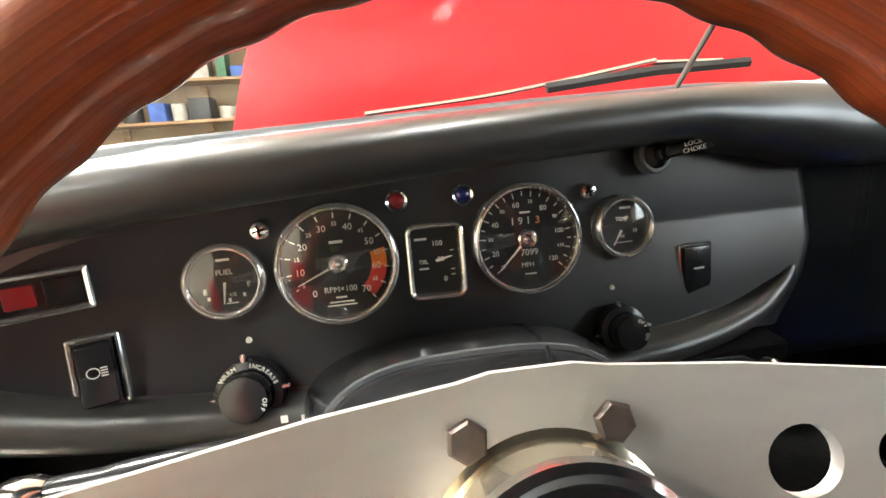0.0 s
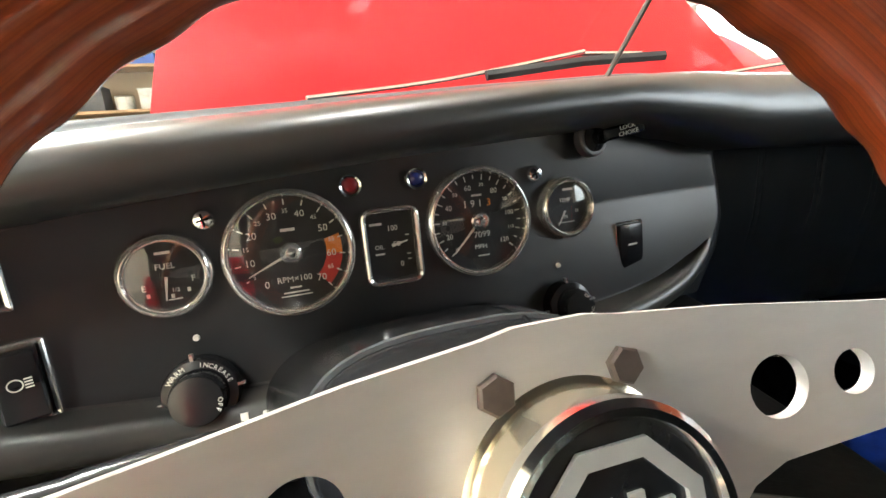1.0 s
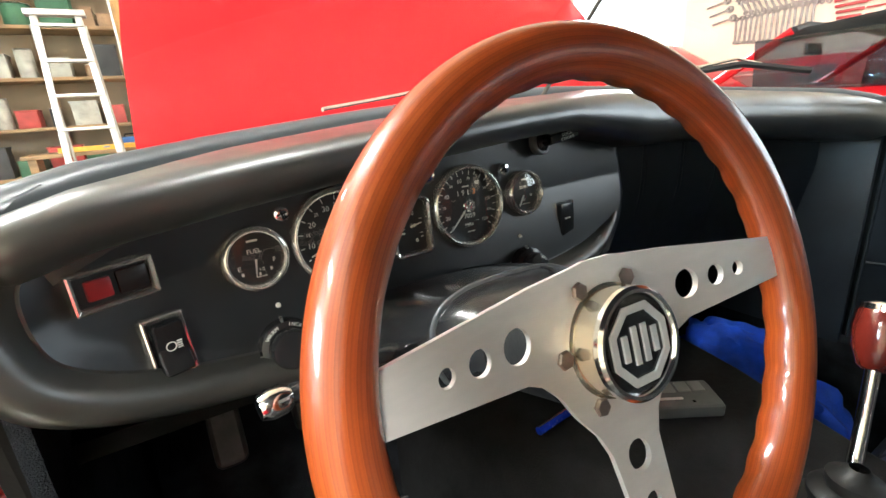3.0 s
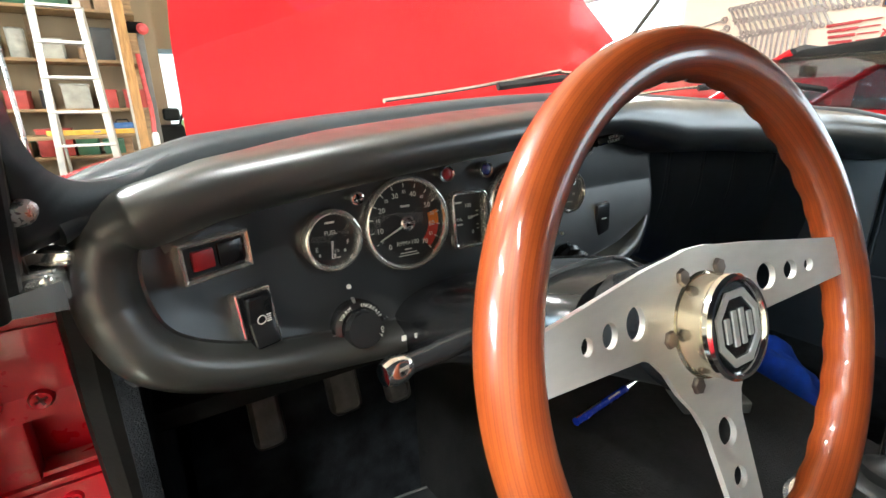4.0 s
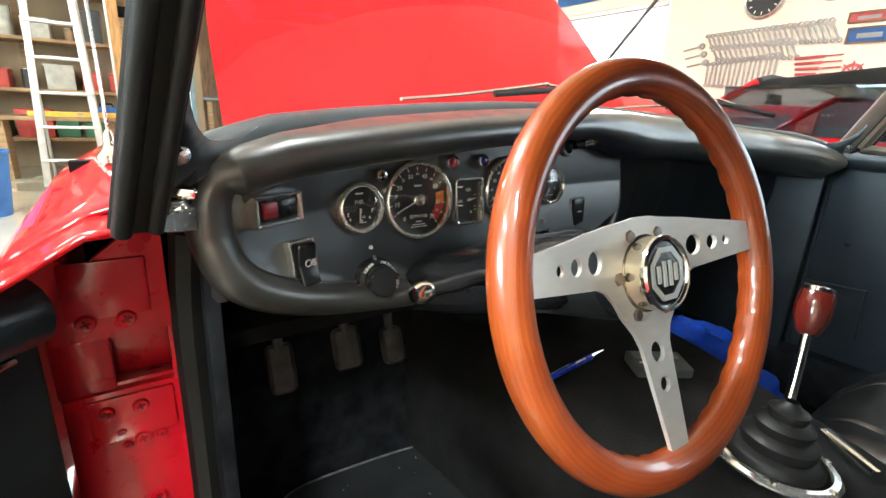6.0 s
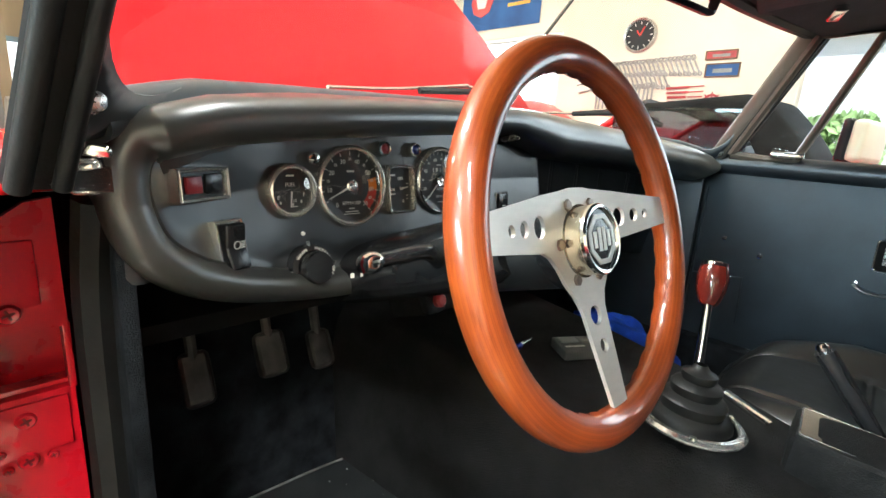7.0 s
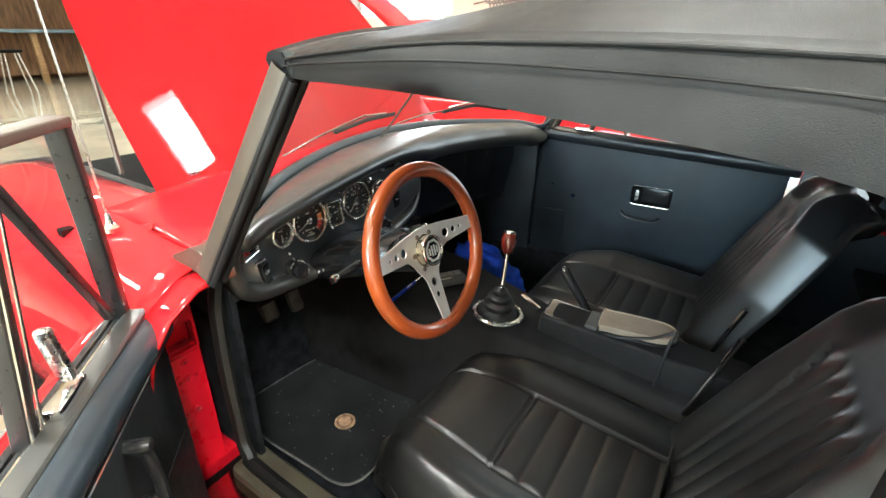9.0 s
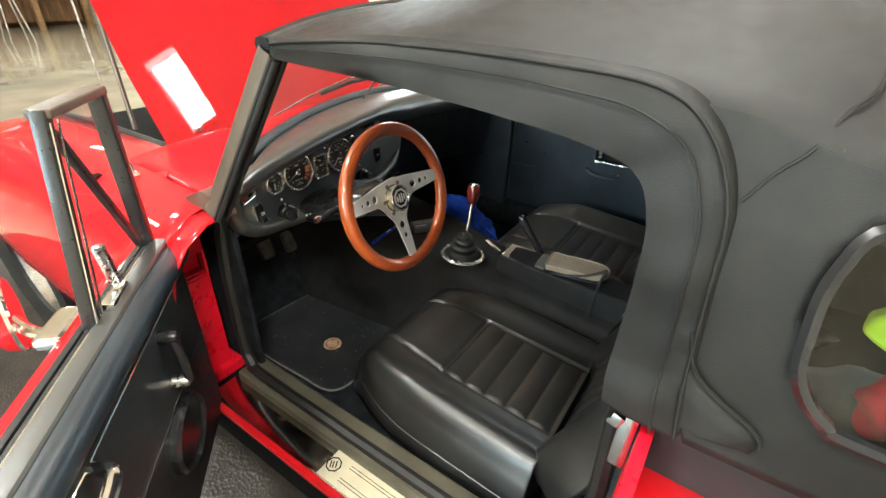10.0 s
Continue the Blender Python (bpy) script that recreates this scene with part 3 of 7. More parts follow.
m = facing(0.070, y_face(0.07), 0.744, -6)
g = part("oil_gauge", frame_ring(B(), 0.043, 0.057, 0.008, 0.0045, m, -0.006, 0.0055), BEZEL, car, "upright oil pressure gauge in a rounded chrome frame")
part("dial", add_prism(B(), rounded(0.036, 0.050, 0.005), [], 0.001, m @ Matrix.Translation((0, 0, -0.0038))), DIAL, g)
lettering(g, m, [("100", 0.002, 0.0125, 0.0055), ("50", 0.004, 0.0005, 0.0055), ("0", 0.0065, -0.0145, 0.0055), ("OIL", -0.009, -0.0005, 0.0045)])
bars(g, m, [(-0.010, 0.0165, 0.009, 0.0018), (-0.009, -0.0055, 0.007, 0.0014), (0.0125, 0.0065, 0.003, 0.0007), (0.0125, -0.0075, 0.003, 0.0007), (0.0125, -0.0115, 0.003, 0.0007)])
needle(g, m, 12, 0.0125, 0.0, 0.0010, 0)

# warning lamps and fixing screws
for x, z, lens, nm, lb in ((0.045, 0.790, RED_LENS, "warning_lamp", "red warning lamp in a chrome ring"), (0.093, 0.790, BLUE_LENS, "main_beam_lamp", "blue main beam lamp in a chrome ring")):
    m = facing(x, y_face(x) + 0.003, z, -5)
    o = part(nm, add_lathe(B(), [(0.0085, -0.006), (0.0085, 0.002), (0.0075, 0.0038), (0.006, 0.003), (0.0055, 0.0)], 28, m), CHROME, car, lb)
    part("lens", add_lathe(B(), [(0.0058, 0.0), (0.0045, 0.0025), (0.002, 0.0036), (0, 0.0038)], 20, m), lens, o)
for x, z in ((-0.048, 0.779), (0.195, 0.783)):
    m = facing(x, y_face(x) + 0.003, z, -5)
    o = part("dash_screw", add_lathe(B(), [(0.0068, -0.003), (0.0068, 0.001), (0.0055, 0.0032), (0.003, 0.004), (0, 0.0042)], 20, m), CHROME, car)
    bm = B()
    add_box(bm, (0, 0, 0.0042), (0.008, 0.0012, 0.0012), m=m @ pose(0, 0, 0, 0, 0, 12))
    add_box(bm, (0, 0, 0.0042), (0.008, 0.0012, 0.0012), m=m @ pose(0, 0, 0, 0, 0, 102))
    part("slot", bm, DARK, o)


# rotary controls
def rotary(x, z, words, label, k):
    m = facing(x, y_face(x) - 0.003 + (z - 0.75) * 0.2, z, -12) @ Matrix.Diagonal((k, k, 1, 1))
    o = part("rotary_control", add_lathe(B(), [(0.026, -0.006), (0.026, 0.003), (0.0245, 0.006), (0.019, 0.0075), (0.018, 0.006)], 40, m), PLASTIC, car, label)
    part("knob", add_lathe(B(), [(0.0185, 0.004), (0.0182, 0.016), (0.0165, 0.0195), (0.010, 0.0205), (0, 0.0205)], 36, m), PLASTIC, o)
    for a in (185, 95, 5, 275):
        part("stop_tab", add_box(B(), (0, 0, 0), (0.006, 0.0022, 0.004), m=m @ pose(0, 0, 0, 0, 0, a) @ pose(0.0265, 0, 0.004)), STEEL, o)
    bm = B()
    for word, a, size, r in words:
        k = len(word)
        for i, ch in enumerate(word):
            b = a - (i - (k - 1) / 2) * (size * 0.72) / r * 180 / math.pi
            text_into(bm, ch, size, m @ pose(0, 0, 0.0078 if r > 0.019 else 0.0208, 0, 0, b - 90) @ Matrix.Translation((0, r, 0)), 0.0002)
    part("lettering", bm, WHITE_INK, o, smooth=False)
    d = facing(x, y_face(x) + (z + 0.036 - 0.75) * 0.12, z + 0.031, -5)
    part("index_dot", add_lathe(B(), [(0.0022, -0.001), (0.0018, 0.001), (0, 0.0014)], 12, d), WHITE_INK, o)
    return o


rotary(-0.064, 0.6755, [("WARM", 128, 0.0050, 0.0215), ("INCREASE", 50, 0.0046, 0.0215), ("OFF", -18, 0.0046, 0.0150), ("HOT", -62, 0.0046, 0.0215)], "black rotary heater control with white lettering", 0.87)
rotary(0.213, 0.673, [("OFF", 45, 0.0050, 0.0130), ("ON", -20, 0.0050, 0.0130)], "black rotary fan control with white lettering", 0.78)

# hazard lamp, headlamp rocker, right-hand rocker, choke pull
m = facing(-0.1635, y_face(-0.1635) + 0.003, 0.760, -4, 26)
o = part("hazard_switch", frame_ring(B(), 0.0500, 0.0270, 0.002, 0.0042, m, -0.010, 0.0055), BEZEL, car, "chrome-framed hazard switch with a red tell-tale")
part("well", add_prism(B(), rounded(0.0445, 0.0215, 0.002), [], 0.002, m @ Matrix.Translation((0, 0, -0.001))), PLASTIC, o)
part("tell_tale", add_box(B(), (-0.0085, 0, 0.0012), (0.0145, 0.013, 0.0045), bevel=0.0015, m=m), RED_LENS, o, "dull red lens")
part("rocker", add_box(B(), (0.0115, 0, 0.0010), (0.019, 0.016, 0.0035), bevel=0.002, m=m), PLASTIC, o)

m = facing(-0.1435, y_face(-0.1435) - 0.005, 0.7085, -11, 20)
o = part("headlamp_switch", frame_ring(B(), 0.0275, 0.0445, 0.002, 0.0034, m, -0.012, 0.0045), BEZEL, car, "chrome-framed black headlamp rocker switch")
bm = B()
add_box(bm, (0, 0.0085, 0.004), (0.0195, 0.022, 0.012), (14, 0, 0), 0.003, 3, m=m)
add_box(bm, (0, -0.010, 0.004), (0.0195, 0.020, 0.012), (-10, 0, 0), 0.003, 3, m=m)
part("rocker", bm, PLASTIC, o)
bm = B()
q = m @ pose(0, 0.001, 0.0103, 12) @ Matrix.Diagonal((0.68, 0.68, 1, 1))
add_lathe(bm, [(0.0050, 0.0), (0.0050, 0.0004), (0.0042, 0.0004), (0.0042, 0.0)], 20, q @ Matrix.Translation((-0.002, 0, 0)))
for k in range(4):
    add_box(bm, (0.006, -0.0036 + 0.0024 * k, 0.0003), (0.005, 0.0009, 0.0006), m=q)
part("lamp_symbol", bm, WHITE_INK, o, smooth=False)

m = facing(0.295, y_face(0.295) + 0.002, 0.705, -4, 6)
o = part("rocker_switch", frame_ring(B(), 0.033, 0.050, 0.002, 0.0018, m, -0.008, 0.004), BEZEL, car, "slim black rocker switch in a thin frame")
part("rocker", add_box(B(), (0, 0, 0.002), (0.028, 0.045, 0.010), bevel=0.003, m=m), PLASTIC, o)
part("mark", add_box(B(), (0.0, 0.004, 0.0073), (0.010, 0.0016, 0.0006), m=m), WHITE_INK, o, smooth=False)

m = facing(0.251, 0.371, 0.807, -8, 8)
o = part("choke_pull", add_lathe(B(), [(0.011, -0.004), (0.011, 0.003), (0.008, 0.005), (0.006, 0.006), (0.006, 0.012)], 24, m), PLASTIC, car, "black choke pull with white lettering")
part("base_ring", add_lathe(B(), [(0.0150, -0.006), (0.0150, 0.001), (0.0135, 0.0025), (0.0112, 0.0025), (0.0112, -0.002)], 28, m), GREY_TRIM, o, "pale grey base ring")
hd = m @ pose(0.004, 0.001, 0.018, 0, -20, 8)
part("handle", add_box(B(), (0.008, 0, 0), (0.036, 0.010, 0.013), bevel=0.004, seg=3, m=hd), PLASTIC, o)
bm = B()
text_into(bm, "LOCK", 0.0050, hd @ Matrix.Translation((0.010, 0.0022, 0.0068)), 0.0002)
text_into(bm, "CHOKE", 0.0050, hd @ Matrix.Translation((0.010, -0.0026, 0.0068)), 0.0002)
part("lettering", bm, WHITE_INK, o, smooth=False)


# ---- steering wheel and column ----
WC = facing(0.0592, 0.1046, 0.7348, -17.3, -1.9) @ pose(0, 0, 0, 0, 0, -0.2)


def dish(x, y):
    """Height of the spoke plate's front: flat at the hub, rising to the rim."""
    return -0.0125 + 0.155 * max(0.0, math.hypot(x, y) - 0.030)


def build_wheel():
    RR, TR = 0.1470, 0.0143
    n, k = 336, 24
    bm = B()
    uv = bm.loops.layers.uv.new("UVMap")
    rows = []
    for i in range(n):
        a = 2 * math.pi * i / n
        deg = math.degrees(a)
        # finger grips on the inner back of the rim, with plain stretches at the spokes
        gap = min(abs((deg - c + 180) % 360 - 180) for c in (6, 174, 270))
        scal = 0.0012 * (0.5 - 0.5 * math.cos(radians(deg * 38))) * min(1.0, max(0.0, (gap - 7) / 6))
        row = []
        for j in range(k):
            b = 2 * math.pi * j / k
            inner = max(0.0, math.cos(b - radians(226))) ** 1.4
            rr = TR * (1.0 - 0.03 * math.cos(2 * b)) - scal * inner
            row.append(WC @ Vector(((RR + rr * math.cos(b)) * math.cos(a), (RR + rr * math.cos(b)) * math.sin(a), rr * 0.95 * math.sin(b))))
        rows.append(row)
    add_grid(bm, rows, True, True)
    bm.faces.ensure_lookup_table()
    for f in bm.faces:
        i, j = f.index // k, f.index % k
        for lp, (di, dj) in zip(f.loops, ((0, 0), (1, 0), (1, 1), (0, 1))):
            lp[uv].uv = ((i + di) / n * 6, (j + dj) / k)
    wheel = part("steering_wheel", bm, MAHOGANY, car, "varnished mahogany steering wheel with drilled alloy spokes")
    # plate of three spokes
    O = []
    yb = 0.0155
    def P(x, y):
        O.append((x, y))
    P(0.1375, yb + 0.0125); P(0.085, yb + 0.0192); P(0.050, yb + 0.0240); P(0.0185, 0.0425); P(0.010, 0.0440); P(-0.010, 0.0440); P(-0.0185, 0.0425)
    P(-0.050, yb + 0.0240); P(-0.085, yb + 0.0192); P(-0.1375, yb + 0.0125)
    P(-0.1375, yb - 0.0120); P(-0.060, -0.004); P(-0.050, -0.0085); P(-0.0405, -0.018); P(-0.0330, -0.031); P(-0.0225, -0.044); P(-0.0175, -0.056); P(-0.0105, -0.138)
    P(0.0105, -0.138); P(0.0175, -0.056); P(0.0225, -0.044); P(0.0330, -0.031); P(0.0405, -0.018); P(0.050, -0.0085); P(0.060, -0.004); P(0.1375, yb - 0.0120)
    holes = []
    for x, r in ((0.0617, 0.0086), (0.0843, 0.0062), (0.1022, 0.0043)):
        holes += [circle(x, yb, r, 28), circle(-x, yb, r, 28)]
    for y, r in ((-0.0617, 0.0080), (-0.0863, 0.0058)):
        holes.append(circle(0, y, r, 28))
    bm = B()
    add_prism(bm, O, holes, 0.0034)
    for v in bm.verts:
        v.co.z += dish(v.co.x, v.co.y) - 0.0034
    bm.transform(WC)
    part("spoke_plate", bm, ALLOY, wheel, "satin alloy three-spoke plate with round holes", angle=30)
    part("boss", add_lathe(B(), [(0.0318, -0.0126), (0.0318, -0.0110), (0.0300, -0.0100), (0.0285, -0.0094), (0.0283, 0.0035)], 56, WC), BRASSY, wheel, "tall yellowish polished hub collar")
    emb = part("emblem", add_lathe(B(), [(0.0283, 0.0030), (0.0290, 0.0042), (0.0286, 0.0066), (0.0270, 0.0082), (0.0252, 0.0080), (0.0240, 0.0064), (0.0238, 0.0052)], 64, WC), CHROME, wheel, "black centre badge with a silver octagon in a chrome ring")
    part("badge_disc", add_lathe(B(), [(0.024, 0.0056), (0.012, 0.0064), (0, 0.0066)], 40, WC), PLASTIC, wheel)
    oc = lambda r: [(r * math.cos(radians(22.5 + 45 * i)), r * math.sin(radians(22.5 + 45 * i))) for i in range(8)]
    bm = B()
    add_prism(bm, oc(0.0214), [oc(0.0172)], 0.0012, WC @ Matrix.Translation((0, 0, 0.0061)))
    for x, h in ((-0.0105, 0.013), (-0.0035, 0.019), (0.0035, 0.019), (0.0105, 0.013)):
        add_box(bm, (x, 0, 0.0068), (0.0036, h, 0.0012), m=WC)
    part("octagon", bm, SILVER, wheel, "silver octagon with plain bars", smooth=False)
    for i in range(6):
        a = 60 + 60 * i
        c = polar(a, 0.0346)
        bm = B()
        m_ = WC @ Matrix.Translation(c) @ pose(0, 0, 0, 0, 0, a * 1.7)
        add_lathe(bm, [(0.0064, -0.0126), (0.0064, -0.0116), (0.0050, -0.0114), (0.0050, -0.0112)], 24, m_)
        add_lathe(bm, [(0.0050, -0.0116), (0.0050, -0.0086), (0.0043, -0.0078), (0, -0.0076)], 6, m_)
        part("hex_bolt", bm, HEXBOLT, wheel, angle=20)
    # hub cone behind the plate
    part("hub", add_lathe(B(), [(0.040, -0.0162), (0.041, -0.024), (0.036, -0.038), (0.030, -0.064)], 40, WC), PLASTIC, wheel)
    return wheel


wheel = build_wheel()


# lighter grey that paints the highlight on the column shroud's mouth
RIM_HIGHLIGHT = material("edge_highlight", (0.10, 0.105, 0.11), 0.22, 0.2, 0.1, 40)


def build_column():
    ax0, ax1 = Vector((0.078, 0.365, 0.642)), Vector((0.060, 0.165, 0.716))
    d = (ax1 - ax0).normalized()
    u = Vector((1, 0, 0))
    v = d.cross(u).normalized()
    if v.z < 0:
        v = -v
    rows = []
    for i in range(15):
        f = i / 14
        c = ax0.lerp(ax1, f)
        w = interp(f, [0, 0.35, 0.7, 0.92, 1.0], [0.105, 0.098, 0.078, 0.060, 0.048])
        h = interp(f, [0, 0.35, 0.7, 0.92, 1.0], [0.040, 0.042, 0.040, 0.036, 0.028])
        row = []
        for k in range(36):
            a = 2 * math.pi * k / 36
            ca, sa = math.cos(a), math.sin(a)
            e = 0.68
            row.append(c + u * (w * math.copysign(abs(ca) ** e, ca)) + v * (h * math.copysign(abs(sa) ** e, sa) * (1.0 if sa > 0 else 0.8)))
        rows.append(row)
    bm = B()
    add_grid(bm, rows, False, True)
    bm.faces.new([bm.verts[k] for k in range(len(bm.verts) - 36, len(bm.verts))]) if bm.verts.ensure_lookup_table() is None else None
    col = part("steering_column", bm, PLASTIC, car, "glossy black moulded steering column shroud", angle=50)
    # bright seam along the shroud
    seam = [rows[i][int(36 * 0.20)] for i in range(15)]
    part("seam", add_tube(B(), [p + v * 0.0006 for p in seam], 0.0011, 6), PLASTIC, col)
    part("mouth_rim", add_tube(B(), [p - d * 0.001 for p in rows[12]], 0.0026, 8, closed=True), RIM_HIGHLIGHT, col, "paler rim painting the highlight along the shroud's edge")
    part("inner_sleeve", add_lathe(B(), [(0.034, 0), (0.034, 0.09), (0.030, 0.095)], 32, Matrix.Translation((0.057, 0.19, 0.703)) @ Euler((radians(90 - 18), 0, 0)).to_matrix().to_4x4() @ Matrix.Translation((0, 0, -0.02))), RUBBER, col)
    # indicator stalk to the left
    st = part("indicator_stalk", add_tube(B(), smooth_path([(-0.005, 0.215, 0.700), (-0.035, 0.200, 0.716), (-0.07, 0.193, 0.7185), (-0.092, 0.1905, 0.719)], 5), [0.0072] * 6 + [0.0064] * 5 + [0.0056] * 5, 12), PLASTIC, col, "black column stalk with a chrome tip")
    part("tip", add_lathe(B(), [(0.0058, 0), (0.0078, 0.004), (0.0080, 0.011), (0.006, 0.016), (0, 0.017)], 24, Matrix.Translation((-0.091, 0.1905, 0.719)) @ Euler((0, radians(-90), radians(8))).to_matrix().to_4x4()), CHROME, st)
    # white marks on the switch body
    bm = B()
    for k in range(3):
        add_box(bm, (0, 0, 0), (0.004, 0.001, 0.0045 - 0.0008 * k), m=Matrix.Translation((-0.038 + 0.012 * k, 0.298, 0.671 - 0.001 * k)))
    part("switch_marks", bm, WHITE_INK, col, smooth=False)
    # ignition lock on the right
    lk = part("ignition_lock", add_tube(B(), [(0.150, 0.300, 0.655), (0.205, 0.275, 0.666), (0.245, 0.262, 0.673), (0.250, 0.259, 0.674)], [0.014, 0.014, 0.013, 0.010], 20), PLASTIC, col, "chrome ignition lock")
    part("lock_face", add_lathe(B(), [(0.013, 0), (0.013, 0.005), (0.010, 0.008), (0.007, 0.007), (0.006, 0.005), (0, 0.005)], 28, Matrix.Translation((0.252, 0.256, 0.674)) @ Euler((radians(82), 0, radians(20))).to_matrix().to_4x4()), CHROME, lk)
    part("lever", add_tube(B(), [(0.256, 0.252, 0.668), (0.284, 0.248, 0.664), (0.312, 0.243, 0.658)], [0.0055, 0.0055, 0.0065], 12), BEZEL, lk)
    return col


build_column()

# ---- windscreen, header, soft top ----
def y_head(x):
    return 0.245 - 0.128 * (abs(x - CX) / 0.56) ** 2.2


def z_head(x):
    return 1.085 - 0.028 * (abs(x - CX) / 0.56) ** 2


def build_screen():
    fr = part("windscreen_frame", add_tube(B(), [(x, y_screen(x) + 0.022, z_pad(x) + 0.000) for x in np.linspace(-0.235, 0.942, 50)], 0.0125, 14), RAIL_GREY, car, "black windscreen frame with satin posts")
    part("cowl_seal", add_tube(B(), [(x, y_screen(x) + 0.045, z_pad(x) - 0.02) for x in np.linspace(-0.25, 0.957, 50)], 0.020, 10, flat=0.7), RUBBER, fr)
    for side in (0, 1):
        f = (lambda x: x) if not side else (lambda x: 2 * CX - x)
        sg = -1 if side else 1
        a, b = Vector((f(-0.262), 0.265, 0.772)), Vector((f(-0.207), 0.112, 1.054))
        bm = B()
        rows = []
        ax = (b - a).normalized()
        xx = Vector((1, 0, 0)) * sg
        yy = ax.cross(xx).normalized()
        if yy.y < 0:
            yy = -yy
        for i in range(9):
            c = a.lerp(b, i / 8)
            sec = [(0.002 + 0.0130 * math.copysign(abs(math.cos(w)) ** 0.8, math.cos(w)), 0.006 + 0.019 * math.copysign(abs(math.sin(w)) ** 0.8, math.sin(w))) for w in (2 * math.pi * kk / 36 for kk in range(36))]
            rows.append([c + xx * p + yy * q for p, q in sec])
        add_grid(bm, rows, False, True)
        part("screen_post", bm, STEEL_DARK, fr, "satin metal windscreen post", angle=80)
        # rubber channel on the rear face: a flat strip with two ribs
        for px, py, rr, fl in ((-0.001, -0.011, 0.0165, 0.5), (-0.010, -0.019, 0.0055, 1.0), (0.007, -0.0185, 0.0045, 1.0)):
            part("post_seal", add_tube(B(), [a + xx * px + yy * py + ax * 0.006, a.lerp(b, 0.5) + xx * px + yy * py, b + xx * px + yy * py], rr, 12, flat=fl), RUBBER, fr)
        # gusset in the lower corner of the glass
        ca = a + xx * 0.012 + yy * 0.010 + ax * 0.02
        rows = []
        for i in range(13):
            k = i / 12
            p0, p1, p2 = ca + ax * 0.075, ca + ax * 0.012 + xx * 0.010, Vector((ca.x + sg * 0.066, y_screen(ca.x + sg * 0.066) + 0.018, z_pad(ca.x + sg * 0.066) + 0.008))
            arc = p0 * (1 - k) ** 2 + p1 * 2 * k * (1 - k) + p2 * k * k
            base = ca + ax * 0.075 * (1 - 2 * k) if k < 0.5 else ca.lerp(Vector((p2.x, p2.y, p2.z - 0.012)), 2 * k - 1)
            rows.append([base - yy * 0.004, base.lerp(arc, 0.5) - yy * 0.007, arc - yy * 0.003])
        bm = B()
        add_grid(bm, rows)
        thick(part("corner_gusset", bm, RAIL_GREY, fr, "blue-grey painted corner gusset", angle=80), 0.004)
        # foot casting outside
        foot_m = Matrix(((0, 0, 1, f(-0.256) - 0.012), (1, 0, 0, 0), (0, 1, 0, 0), (0, 0, 0, 1)))
        bm = B()
        add_prism(bm, [(p.x, p.y) for p in smooth_path([(0.350, 0.780, 0), (0.315, 0.800, 0), (0.290, 0.812, 0), (0.265, 0.808, 0), (0.262, 0.786, 0), (0.285, 0.774, 0)], 4, True)], [], 0.024, foot_m)
        part("post_foot", bm, STEEL_DARK, fr, angle=40)
        # inner bolt
        part("post_bolt", add_lathe(B(), [(0.0075, 0), (0.0075, 0.004), (0.0055, 0.005), (0.005, 0.011), (0.0035, 0.0115), (0, 0.0115)], 16, Matrix.Translation((f(-0.240), 0.252, 0.813)) @ Euler((radians(90), 0, radians(25 * sg))).to_matrix().to_4x4()), STEEL, fr)
    part("header_rail", add_tube(B(), [(x, y_head(x), z_head(x)) for x in np.linspace(-0.205, 0.912, 40)], 0.017, 10), VINYL, fr)
    bm = B()
    xs = np.linspace(-0.225, 0.932, 41)
    add_grid(bm, [[(x + (CX - x) * 0.05 * f, y_screen(x) + 0.020 + (y_head(x) - y_screen(x) - 0.012) * f, z_pad(x) + (z_head(x) - z_pad(x)) * f) for f in np.linspace(0, 1, 9)] for x in xs])
    gl = part("windscreen_glass", bm, CLEAR, fr)
    gl.visible_shadow = False
    # centre stay and mirror
    st = part("centre_stay", add_tube(B(), [(0.300, 0.425, 0.852), (0.338, 0.250, 1.082)], 0.0025, 8), STEEL_DARK, fr)
    part("stay_bracket", add_box(B(), (0.300, 0.428, 0.850), (0.030, 0.020, 0.008), bevel=0.003), CHROME, fr)
    mr = part("rear_view_mirror", add_box(B(), (0, 0, 0), (0.198, 0.022, 0.056), bevel=0.010, seg=4, m=MIRROR_M), PLASTIC, car, "black rear-view mirror on the windscreen stay")
    part("mirror_glass", add_prism(B(), rounded(0.184, 0.044, 0.008), [], 0.002, MIRROR_M @ pose(0, -0.0105, 0, 90)), MIRROR, mr)
    part("mirror_arm", add_tube(B(), [MIRROR_M @ Vector((0, 0.01, 0.02)), (0.345, 0.240, 1.078)], 0.005, 8), STEEL_DARK, mr)
    # wipers lying on the outside
    for dx in (0.0, 0.42):
        w = part("wiper", add_tube(B(), smooth_path([(0.03 + dx, y_screen(0.03 + dx) + 0.062, 0.857), (0.17 + dx, y_screen(0.17 + dx) + 0.065, 0.872), (0.335 + dx, y_screen(0.335 + dx) + 0.060, 0.897 - dx * 0.04)], 6), 0.0024, 8), CHROME, fr, "chrome wiper arm with a black blade")
        part("blade", add_tube(B(), [(0.21 + dx, y_screen(0.21 + dx) + 0.055, 0.874), (0.33 + dx, y_screen(0.33 + dx) + 0.055, 0.886), (0.435 + dx, y_screen(0.435 + dx) + 0.05, 0.889 - dx * 0.05)], 0.0036, 6, flat=1.6), RUBBER, w)
